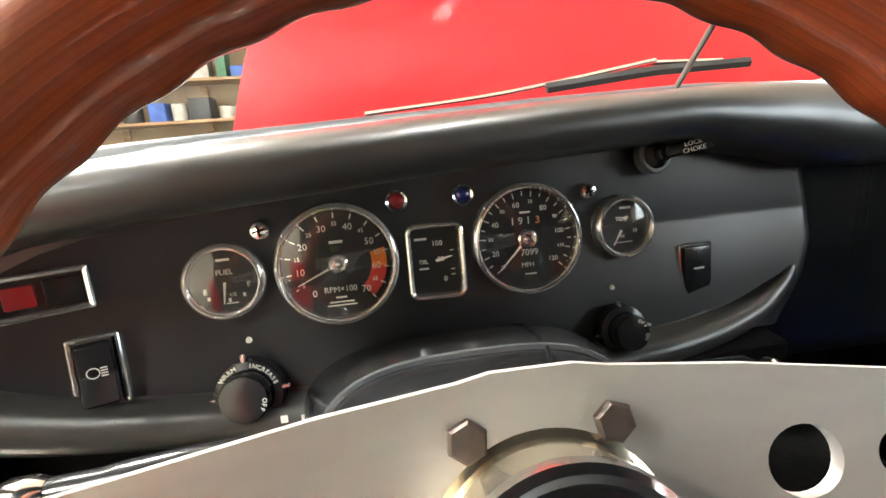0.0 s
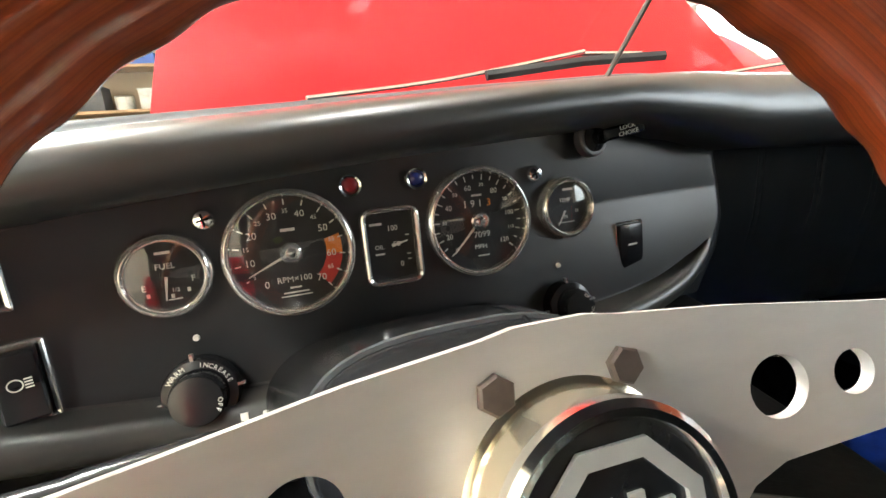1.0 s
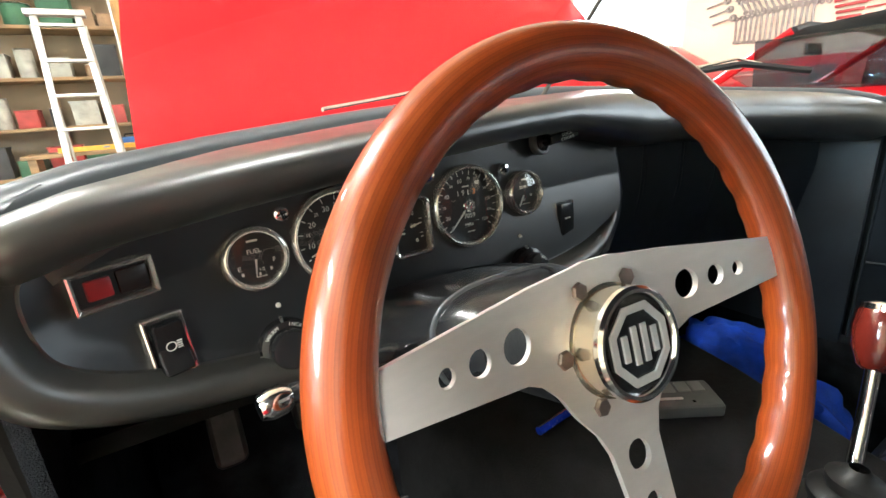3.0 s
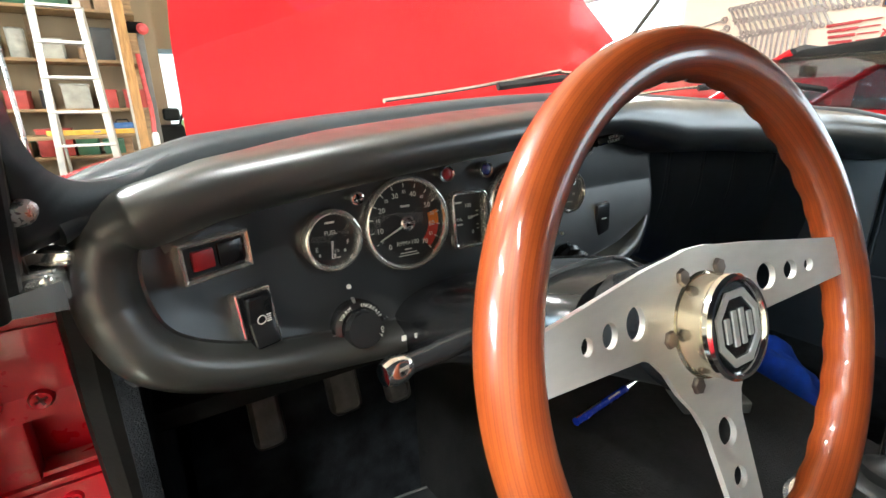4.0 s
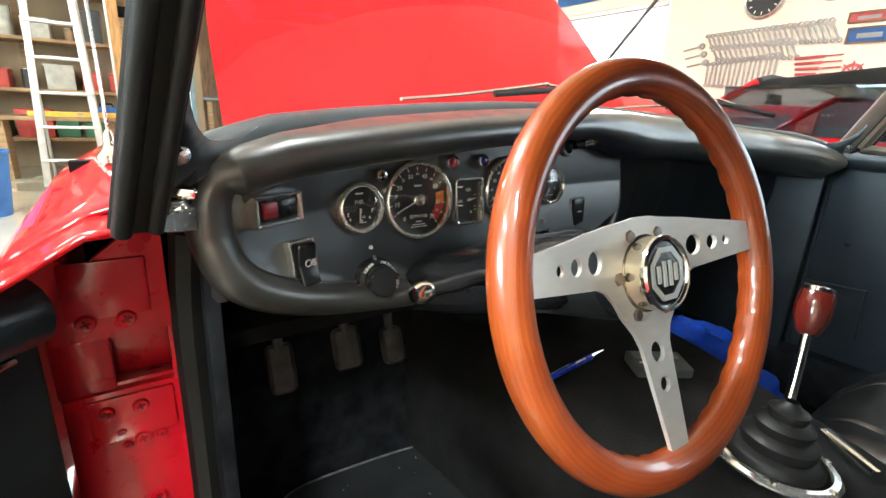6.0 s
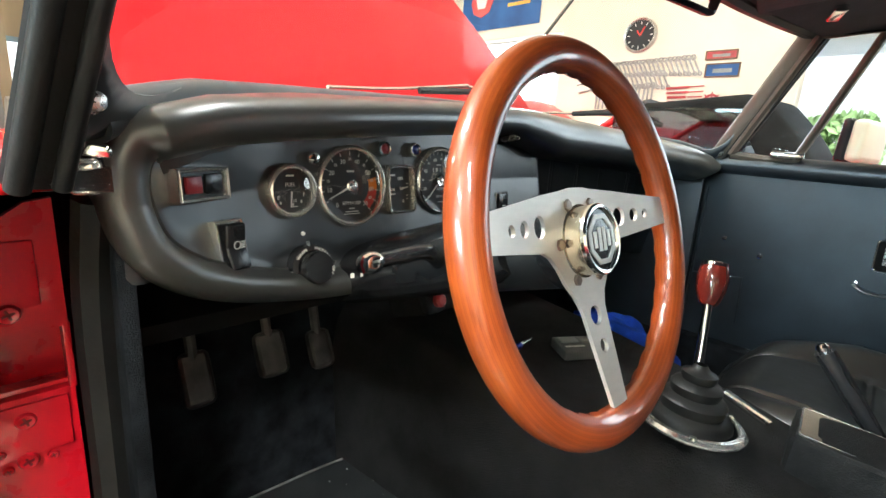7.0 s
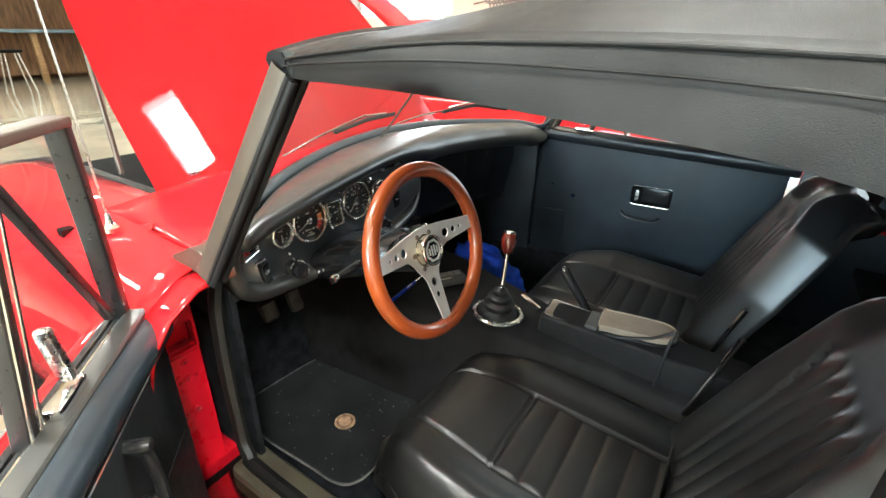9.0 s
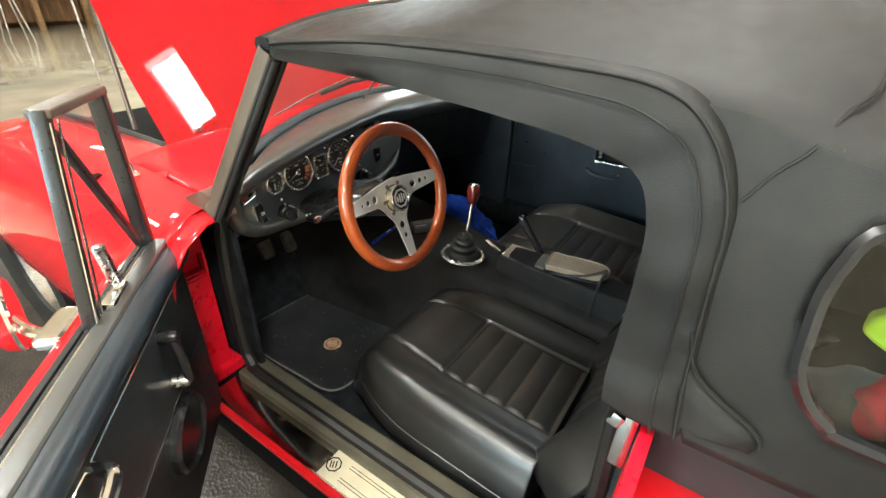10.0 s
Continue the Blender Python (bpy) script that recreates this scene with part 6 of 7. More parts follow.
    mm = part("door_mirror", add_lathe(B(), [(0, -0.035), (0.03, -0.03), (0.052, -0.012), (0.058, 0.004)], 32, MD), RED_PAINT, d, "round red door mirror on a chrome arm")
    part("mirror_rim", add_lathe(B(), [(0.0585, 0.003), (0.0590, 0.008), (0.056, 0.011), (0.050, 0.009)], 32, MD), CHROME, mm)
    part("mirror_arm", add_tube(B(), smooth_path([D @ Vector(p) for p in ((-0.09, -0.25, 0.712), (-0.14, -0.235, 0.706), (-0.195, -0.185, 0.694))], 4), 0.009, 10), CHROME, mm)
    part("mirror_base", add_box(B(), (-0.098, -0.25, 0.722), (0.034, 0.075, 0.020), (0, 0, 0), 0.008, 3, m=D), CHROME, mm)
    part("mirror_glass", add_lathe(B(), [(0.0505, 0.009), (0, 0.009)], 32, MD), MIRROR, mm)


DOOR_OPEN = 44.0
VENT = material("gloss_black_metal", (0.012, 0.011, 0.011), 0.30, 0, 0.1, 30, coat=0.15, rough_vary=0.08)
VINYL_DOOR = material("blue_black_vinyl", (0.020, 0.027, 0.034), 0.32, 0, 0.15, 12, 0.08, 900, voronoi=True, dist=0.0003, coat=0.5, coat_rough=0.25)
build_left_door()


# ---- loose things in the car ----
def build_loose():
    # floor mat with a bound edge and round medallion
    fm = thing("floor_mat", "black rubber-backed floor mat with bound edge and tan medallion", "floor mat")
    pts = [(p.x, p.y) for p in smooth_path([(-0.142, 0.26, 0), (-0.139, 0.195, 0), (-0.116, 0.162, 0), (-0.06, 0.153, 0), (0.10, 0.158, 0), (0.185, 0.185, 0), (0.213, 0.25, 0), (0.198, 0.33, 0), (0.166, 0.41, 0), (0.155, 0.50, 0), (0.0, 0.53, 0), (-0.13, 0.52, 0), (-0.147, 0.40, 0)], 5, True)]
    part("mat_sheet", add_prism(B(), pts, [], 0.006, Matrix.Translation((0, 0, 0.2555))), MAT_VINYL, fm)
    part("binding", add_tube(B(), [(x, y, 0.260) for x, y in pts], 0.0030, 6, closed=True), BINDING, fm, "grey bound edge")
    part("medallion", add_lathe(B(), [(0.024, 0.2615), (0.024, 0.2635), (0.019, 0.2640), (0, 0.2640)], 28, Matrix.Translation((-0.012, 0.292, 0))), MEDAL, fm, "tan round medallion")
    part("medallion_ring", add_lathe(B(), [(0.0185, 0.2642), (0.0170, 0.2652), (0.0155, 0.2642)], 28, Matrix.Translation((-0.012, 0.292, 0)), True), DARKTAN, fm)
    # crumbs and dust trodden into the mat and the carpet
    bm, rng = B(), random.Random(5)
    for k in range(90):
        x, y = rng.uniform(-0.14, 0.20), rng.uniform(0.16, 0.50) if k < 60 else rng.uniform(0.155, 0.27)
        r = rng.uniform(0.0005, 0.0016)
        add_box(bm, (x, y, 0.2622), (r * rng.uniform(1, 3), r, r), (0, 0, rng.uniform(0, 180)))
    tagged(obj("dust", bm, LGREY, smooth=False), "pale crumbs and dust specks on the floor mat", "dust", kind="stuff")
    # garage remote
    m = pose(0.3325, 0.2285, 0.511, 2, 0, -32.5) @ Matrix.Diagonal((0.97, 0.97, 0.95, 1))
    rc = thing("remote_control", "grey garage door remote with three buttons on the tunnel", "remote")
    part("case", add_box(B(), (0, 0, 0), (0.082, 0.050, 0.018), bevel=0.005, seg=3, m=m), GREYPL, rc)
    for x, w in ((-0.020, 0.030), (0.006, 0.014), (0.023, 0.014)):
        part("button", add_box(B(), (x, 0.010, 0.0095), (w, 0.018, 0.003), bevel=0.001, m=m), LGREY, rc, "pale grey button")
    part("print_bar", add_box(B(), (-0.018, -0.010, 0.0092), (0.032, 0.004, 0.0008), m=m), WHITE_INK, rc, smooth=False)
    part("lamp_hole", add_lathe(B(), [(0.002, 0.0088), (0.002, 0.0095), (0, 0.0095)], 10, m @ Matrix.Translation((0.008, -0.016, 0))), DARK, rc)
    # blue pen
    pn = thing("pen", "blue ball-point pen lying on the tunnel", "pen")
    a, b = Vector((0.165, 0.284, 0.511)), Vector((0.297, 0.296, 0.511))
    part("barrel", add_tube(B(), [a, a.lerp(b, 0.75)], 0.0048, 10), BLUE_PEN, pn)
    part("tip", add_tube(B(), [a.lerp(b, 0.75), b], [0.0048, 0.0018], 10), CHROME, pn)
    part("clip", add_tube(B(), [a + Vector((0, 0, 0.006)), a.lerp(b, 0.35) + Vector((0, 0, 0.006))], 0.0014, 6), CHROME, pn)
    part("print_bar", add_tube(B(), [a.lerp(b, 0.45) + Vector((0, -0.002, 0.0044)), a.lerp(b, 0.62) + Vector((0, -0.002, 0.0044))], 0.0012, 6), WHITE_INK, pn)
    # crumpled blue cloth in the passenger footwell
    bm = B()
    bmesh.ops.create_icosphere(bm, subdivisions=5, radius=1.0)
    for v in bm.verts:
        c = v.co.copy()
        k = 1 + 0.22 * noise.noise(c * 2.2) + 0.10 * noise.noise(c * 5 + Vector((3, 1, 2))) + 0.14 * abs(noise.noise(c * 3.4 + Vector((7, 2, 5))))
        v.co = Vector((c.x * 0.074 * k, c.y * 0.150 * k, c.z * 0.088 * k))
    bmesh.ops.transform(bm, matrix=pose(0.662, 0.288, 0.352, 12, 0, -20), verts=bm.verts[:])
    tagged(obj("cloth", bm, BLUE_CLOTH), "crumpled bright blue cloth beside the gear lever", "cloth")
    # cable over the console lid
    tagged(obj("cable", add_tube(B(), smooth_path([(0.318, -0.165, 0.515), (0.312, -0.205, 0.522), (0.318, -0.26, 0.538), (0.335, -0.295, 0.553), (0.335, -0.305, 0.560), (0.318, -0.300, 0.53), (0.305, -0.295, 0.45), (0.30, -0.29, 0.40)], 6), 0.0035, 8), RUBBER), "thin black cable draped over the console", "cable")
    # things behind the seats seen through the side light
    bg = thing("luggage_pile", "hi-vis yellow and red bundles behind the seats", "bundle")
    for c, s, mt, nm in (((-0.10, -0.708, 0.775), (0.06, 0.065, 0.065), RED_CLOTH, "red_bundle"), ((-0.10, -0.690, 0.868), (0.06, 0.080, 0.045), HIVIS, "yellow_vest"), ((-0.05, -0.72, 0.63), (0.24, 0.20, 0.20), GREYPL, "grey_bundle")):
        bm = B()
        bmesh.ops.create_icosphere(bm, subdivisions=4, radius=0.6)
        for v in bm.verts:
            q = v.co.copy()
            k = 1 + 0.30 * noise.noise(q * 2.6 + Vector(c) * 9)
            v.co = Vector((c[0] + q.x * s[0] * k, c[1] + q.y * s[1] * k, c[2] + q.z * s[2] * k))
        part(nm, bm, mt, bg)


MAT_VINYL = material("dusty_mat", (0.010, 0.011, 0.012), 0.45, 0, 0.4, 12, 0.5, 500, dist=0.001, second=(0.03, 0.032, 0.033))
BINDING = material("grey_binding", (0.12, 0.12, 0.115), 0.6, 0, 0.2, 60)
MEDAL = material("tan_medallion", (0.36, 0.22, 0.13), 0.6, 0, 0.3, 90, 0.4, 300)
DARKTAN = material("brown_ring", (0.18, 0.09, 0.05), 0.6, 0, 0.3, 90)
GREYPL = material("grey_plastic", (0.13, 0.135, 0.13), 0.45, 0, 0.08, 40)
LGREY = material("pale_grey_plastic", (0.26, 0.27, 0.25), 0.45, 0, 0.08, 40)
BLUE_PEN = material("blue_pen_plastic", (0.01, 0.04, 0.5), 0.25, 0, 0.1, 40, coat=0.5)
RED_CLOTH = material("red_cloth", (0.35, 0.02, 0.03), 0.8, 0, 0.2, 20)
HIVIS = material("yellow_cloth", (0.30, 0.48, 0.01), 0.7, 0, 0.1, 20)
build_loose()

# ---- the garage ----
PLY = material("plywood", (0.26, 0.19, 0.11), 0.7, 0, 0.15, 2, 0.1, 40, stretch=(1, 1, 0.2))

def structure(name, bm, mat, label, cat, smooth=False):
    return tagged(obj(name, bm, mat, smooth=smooth), label, cat, kind="structure")


X0, X1, Y0, Y1, ZC = -5.0, 4.2, -4.2, 12.0, 3.15
structure("floor", box(((X0 + X1) / 2, (Y0 + Y1) / 2, -0.05), (X1 - X0 + 0.4, Y1 - Y0 + 0.4, 0.10)), CONCRETE, "pale sealed concrete garage floor", "floor")
# unseen ceiling openings, added so the sun throws bright patches on the floor
SUN_HOLES = [(-0.55, 6.62), (-0.50, 6.12), (-0.46, 5.16)]
rect = lambda x, y, w, l: [(x - w / 2, y - l / 2), (x + w / 2, y - l / 2), (x + w / 2, y + l / 2), (x - w / 2, y + l / 2)]
structure("ceiling", add_prism(B(), rect((X0 + X1) / 2, (Y0 + Y1) / 2, X1 - X0 + 0.4, Y1 - Y0 + 0.4), [rect(x, y, 0.36, 0.40) for x, y in SUN_HOLES], 0.10, Matrix.Translation((0, 0, ZC))), CREAM, "cream garage ceiling with small holes added to let sun patches in", "ceiling")
for x, y in SUN_HOLES:
    rl = tagged(obj("rooflight", box((x, y, ZC + 0.11), (0.44, 0.48, 0.008)), CLEAR), "small clear pane over an added, unseen ceiling hole", "rooflight", "rooflights in the garage ceiling", kind="structure")
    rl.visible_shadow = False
# west wall, with a made-up window where the fill lamp stands
bm = B()
for y0, y1, z0, z1 in ((Y0, -0.75, 0, ZC), (-0.75, 1.55, 0, 1.15), (-0.75, 1.55, 2.35, ZC), (1.55, Y1, 0, ZC)):
    add_box(bm, (X0 - 0.1, (y0 + y1) / 2, (z0 + z1) / 2), (0.2, y1 - y0, z1 - z0))
structure("wall_west", bm, CREAM, "cream painted garage wall with an added window opening", "wall")
w3 = thing("added_window", "wide white framed window, unseen, added behind the west fill lamp", "window", kind="structure")
for c, s_ in (((X0 - 0.05, -0.73, 1.75), (0.08, 0.04, 1.2)), ((X0 - 0.05, 0.4, 1.75), (0.08, 0.04, 1.11)), ((X0 - 0.05, 1.53, 1.75), (0.08, 0.04, 1.2)), ((X0 - 0.05, 0.4, 1.17), (0.08, 2.22, 0.04)), ((X0 - 0.05, 0.4, 2.33), (0.08, 2.22, 0.04))):
    part("window_frame", box(c, s_, (0, 0, 0), 0.006), WHITE_WALL, w3)
structure("wall_south", box(((X0 + X1) / 2, Y0 - 0.1, ZC / 2), (X1 - X0 + 0.4, 0.2, ZC)), CREAM, "cream painted garage wall", "wall")
structure("wall_north", box(((X0 + X1) / 2, Y1 + 0.1, ZC / 2), (X1 - X0 + 0.4, 0.2, ZC)), DARK_WOOD, "dark boarded end wall", "wall")
# east wall with the wide door opening and a window
DY0, DY1, DZ = -3.3, 0.62, 2.55
WY0, WY1, WZ0, WZ1 = 2.70, 4.22, 1.20, 1.96
bm = B()
for y0, y1, z0, z1 in ((Y0, DY0, 0, ZC), (DY0, DY1, DZ, ZC), (DY1, WY0, 0, ZC), (WY0, WY1, 0, WZ0), (WY0, WY1, WZ1, ZC), (WY1, Y1, 0, ZC)):
    add_box(bm, (X1 + 0.1, (y0 + y1) / 2, (z0 + z1) / 2), (0.2, y1 - y0, z1 - z0))
structure("wall_east", bm, CREAM, "cream garage wall with door opening and window", "wall")
wf = thing("window_1", "white framed garage window, blown out by daylight", "window", kind="structure")
for c, s in (((X1 + 0.05, WY0 + 0.02, (WZ0 + WZ1) / 2), (0.08, 0.04, WZ1 - WZ0)), ((X1 + 0.05, WY1 - 0.02, (WZ0 + WZ1) / 2), (0.08, 0.04, WZ1 - WZ0)),
             ((X1 + 0.05, (WY0 + WY1) / 2, WZ0 + 0.02), (0.08, WY1 - WY0 - 0.09, 0.04)), ((X1 + 0.05, (WY0 + WY1) / 2, WZ1 - 0.02), (0.08, WY1 - WY0 - 0.09, 0.04))):
    part("window_frame", box(c, s, (0, 0, 0), 0.006), WHITE_WALL, wf)
g = part("pane", box((X1 + 0.06, (WY0 + WY1) / 2, (WZ0 + WZ1) / 2), (0.006, WY1 - WY0 - 0.1, WZ1 - WZ0 - 0.1)), CLEAR, wf)
g.visible_shadow = False

# outside: bright drive, hedge, pale house
structure("ground", box((30, 0, -0.07), (51, 90, 0.04)), ASPHALT, "pale sunlit drive", "ground")
# emissive sheet added behind the house, glowing in place of overexposed daylight
GLARE = material("glowing_sheet", (1.0, 1.0, 0.98), 1.0, emit=GLARE_W)
PANE_GLOW = material("glowing_pane", (0.9, 0.97, 1.0), 1.0, 0, 0.12, 5, emit=0.9)
structure("backdrop", box((13.0, 1.0, 3.2), (0.1, 26, 7.0)), GLARE, "self-lit white sheet standing in for bright daylight beyond the drive", "backdrop")


def build_bush(x, y, z, sx, sy, sz, n, seed):
    rnd = random.Random(seed)
    t = thing("bush", "sunlit green bush outside the garage door", "bush")
    part("trunk", add_tube(B(), [(x, y, 0), (x, y + 0.05, z * 0.5), (x + 0.1, y, z)], [0.06, 0.05, 0.02], 8), DARK_WOOD, t)
    bm = B()
    for k in range(n):
        a, b, r = rnd.uniform(0, 6.28), rnd.uniform(-1, 1), rnd.uniform(0.3, 1.0) ** 0.5
        q = math.sqrt(1 - b * b)
        c = Vector((x + sx * r * q * math.cos(a), y + sy * r * q * math.sin(a), z + sz * r * b))
        d = Euler((rnd.uniform(0, 6), rnd.uniform(0, 6), rnd.uniform(0, 6))).to_matrix()
        s = rnd.uniform(0.05, 0.11)
        bm.faces.new([bm.verts.new(c + d @ Vector(p) * s) for p in ((-1, 0, 0), (0, -0.5, 0.1), (1, 0, 0), (0, 0.5, 0.1))])
    part("crown", bm, FOLIAGE, t, smooth=False)


build_bush(8.6, 0.66, 1.14, 0.5, 0.60, 0.42, 1100, 3)
tagged(obj("street_pole", add_tube(B(), [(9.0, -1.53, 0), (9.0, -1.50, 4.5)], 0.05, 10), ASPHALT), "pale slim pole at the edge of the drive", "pole")
ho = thing("house", "pale sunlit house across the road with two windows", "house")
part("wall", box((12.2, -0.2, 1.6), (0.9, 11.0, 3.2)), WHITE_WALL, ho)
part("roof", add_prism(B(), [(-0.7, 0), (0.7, 0), (0, 0.8)], [], 11.4, pose(12.2, 5.5, 3.2, 90, 0, 0)), ASPHALT, ho, smooth=False)
for y in (-0.32, -0.63):
    w = part("window", box((11.74, y, 1.37), (0.03, 0.24, 0.36), (0, 0, 0), 0.006), LGREY, ho)
    part("sill", box((11.72, y, 1.17), (0.06, 0.30, 0.03)), WHITE_WALL, w)
PALE_LEAF = material("sunlit_hedge", (0.42, 0.50, 0.32), 0.7, 0, 0.25, 6)
rnd = random.Random(21)
hedge = B()
for k in range(1500):
    c = Vector((11.3 + rnd.uniform(-0.2, 0.2), rnd.uniform(-4.5, 2.2), 0.61 + rnd.uniform(-0.06, 0.05)))
    d = Euler((rnd.uniform(0, 6), rnd.uniform(0, 6), rnd.uniform(0, 6))).to_matrix()
    hedge.faces.new([hedge.verts.new(c + d @ Vector(p) * rnd.uniform(0.04, 0.09)) for p in ((-1, 0, 0), (0, -0.5, 0.1), (1, 0, 0), (0, 0.5, 0.1))])
for k in range(12):
    add_tube(hedge, [(11.3, -4.4 + 0.58 * k, 0), (11.32, -4.35 + 0.58 * k, 0.62)], 0.015, 5)
tagged(obj("hedge", hedge, PALE_LEAF, smooth=False), "low green hedge along the sunlit drive", "hedge", kind="stuff")


# wall hangings and tools on the east wall
def on_wall(y, z, turn=0):
    """Local x runs to -y along the wall, y up, z into the room."""
    return Matrix.Translation((X1 - 0.004, y, z)) @ Euler((radians(90), 0, radians(-90))).to_matrix().to_4x4() @ pose(0, 0, 0, 0, 0, turn)


m = on_wall(1.888, 1.835)
ck = thing("wall_clock", "round dark wall clock with a pale rim and red centre mark", "clock")
part("rim", add_lathe(B(), [(0.150, 0), (0.150, 0.03), (0.142, 0.04), (0.130, 0.034), (0.128, 0.02)], 40, m), STEEL, ck)
part("face", add_lathe(B(), [(0.13, 0.02), (0, 0.021)], 36, m), DIAL, ck)
bm = B()
for k in range(12):
    add_box(bm, (0.105, 0, 0.022), (0.024, 0.008, 0.002), m=m @ pose(0, 0, 0, 0, 0, 30 * k))
part("hour_marks", bm, WHITE_INK, ck, smooth=False)
bm = B()
add_box(bm, (0.02, 0.035, 0.024), (0.014, 0.08, 0.002), (0, 0, -25), m=m)
add_box(bm, (-0.015, 0.02, 0.025), (0.012, 0.055, 0.002), (0, 0, 35), m=m)
part("clock_hand", bm, RED_INK, ck, smooth=False)

BANNER_Z = 2.38
bn = thing("banner", "dark blue banner with a red and white roundel on the wall", "banner")
part("sheet", add_box(B(), (0, 0, 0.006), (1.12, 0.62, 0.008), bevel=0.002, m=on_wall(3.57, BANNER_Z)), BANNER_BLUE, bn)
part("roundel", add_lathe(B(), [(0.17, 0.012), (0.165, 0.016), (0, 0.016)], 8, on_wall(3.83, BANNER_Z)), RED_INK, bn)
part("roundel_middle", add_prism(B(), [(0.09 * math.cos(radians(90 + 72 * i)), 0.09 * math.sin(radians(90 + 72 * i))) for i in range(5)], [], 0.003, on_wall(3.83, BANNER_Z) @ Matrix.Translation((0, 0, 0.0165))), WHITE_INK, bn)
bm = B()
for k, w in ((0.10, 0.34), (0.02, 0.40), (-0.08, 0.30)):
    add_box(bm, (0.30, k, 0.012), (w, 0.035, 0.003), m=on_wall(3.60, BANNER_Z))
part("print_bars", bm, YELLOW, bn, smooth=False)

# lift post
lp = thing("lift_post", "blue-grey steel vehicle lift post", "lift post")
part("column", box((3.95, 4.46, 1.5), (0.22, 0.24, 3.0), (0, 0, 0), 0.01), GREY_PAINT, lp)
part("base_plate", box((3.95, 4.46, 0.012), (0.40, 0.45, 0.024), (0, 0, 0), 0.004), GREY_PAINT, lp)
part("arm_carriage", box((3.80, 4.46, 1.0), (0.12, 0.30, 0.40), (0, 0, 0), 0.01), GREY_PAINT, lp)


# tool board: spanners in rows, red-handled tools, pictures
TOOL = material("tool_steel", (0.30, 0.27, 0.25), 0.4, 0.7, 0.2, 20)
REDTOOL = material("red_handles", (0.42, 0.05, 0.05), 0.5, 0, 0.2, 20)


def spanner(L):
    bm = B()
    add_box(bm, (0, 0, 0.006), (0.016, L, 0.010), bevel=0.003)
    add_lathe(bm, [(0.012, 0), (0.022, 0.001), (0.022, 0.012), (0.012, 0.012)], 14, Matrix.Translation((0, L / 2, 0)), True)
    add_lathe(bm, [(0.008, 0), (0.018, 0.001), (0.018, 0.012), (0.008, 0.012)], 14, Matrix.Translation((0, -L / 2, 0)), True)
    return bm


def hang(name, bm, mat, label, cat, group, mm):
    o = tagged(obj(name, bm, mat), label, cat, group)
    o.matrix_world = mm
    return o


first = None
for row, (z, y0, y1, n, L, tilt) in enumerate(((1.55, 2.27, 1.36, 24, 0.13, 28), (1.44, 2.20, 1.60, 15, 0.12, 28), (1.27, 2.24, 1.70, 15, 0.22, 0))):
    for k in range(n):
        mm = on_wall(y0 + (y1 - y0) * k / (n - 1), z, tilt + 3 * math.sin(k * 2.3 + row))
        mm = mm @ Matrix.Diagonal((1, 0.8 + 0.4 * k / n, 1, 1))
        if first is None or k == 0:
            first = hang("spanner", spanner(L), TOOL, "steel spanner hanging on the wall", "spanner", "spanners on the tool wall", mm)
        else:
            o = first.copy()
            scene.collection.objects.link(o)
            o.matrix_world = mm
for k in range(4):
    bm = B()
    add_box(bm, (0, 0, 0.012), (0.20 - 0.02 * k, 0.020, 0.020), bevel=0.006)
    add_box(bm, (0.15, 0, 0.010), (0.12, 0.010, 0.008), bevel=0.003)
    hang("screwdriver", bm, REDTOOL, "red-handled screwdriver in a wall rack", "screwdriver", "red-handled tools", on_wall(1.48, 1.37 - 0.04 * k, 3 - k))
for k in range(3):
    bm = B()
    add_box(bm, (0, 0, 0.010), (0.16, 0.014, 0.014), bevel=0.004)
    add_lathe(bm, [(0.010, 0), (0.028, 0.002), (0.028, 0.018), (0.010, 0.018)], 14, Matrix.Translation((0.09, 0, 0)), True)
    hang("ratchet", bm, TOOL, "steel ratchet hanging on the wall", "ratchet", "ratchets on the tool wall", on_wall(2.42 - 0.03 * k, 1.50 - 0.07 * k, 10))
for (y, z, w, h), c in (((1.183, 1.622, 0.24, 0.075), 0), ((1.157, 1.502, 0.26, 0.11), 1)):
    p = thing("picture", "small dark framed car picture on the wall", "picture")
    part("frame", add_prism(B(), rounded(w, h, 0.004), [rounded(w - 0.02, h - 0.02, 0.003)], 0.015, on_wall(y, z)), DARK_WOOD, p)
    part("print", add_box(B(), (0, 0, 0.004), (w - 0.02, h - 0.02, 0.004), m=on_wall(y, z)), REDTOOL if not c else BANNER_BLUE, p)
    part("light_patch", add_box(B(), (0, -0.004, 0.0075), (w * 0.55, h * 0.30, 0.002), bevel=0.0008, m=on_wall(y, z)), LGREY, p)
wr = thing("wheel_ornament", "small ship's wheel ornament on the wall", "ornament")
part("ring", add_lathe(B(), [(0.045, 0.004), (0.062, 0.002), (0.062, 0.018), (0.045, 0.016)], 24, on_wall(1.197, 1.252), True), REDTOOL, wr)
bm = B()
for k in range(4):
    add_box(bm, (0, 0, 0.012), (0.16, 0.009, 0.010), m=on_wall(1.197, 1.252, 45 * k))
part("wheel_spokes", bm, REDTOOL, wr)
tb = thing("parts_chest", "low red and grey parts chest against the tool wall", "tool chest")
part("chest_body", box((3.95, 1.9, 0.50), (0.42, 1.2, 1.0), (0, 0, 0), 0.01), RED_INNER, tb)
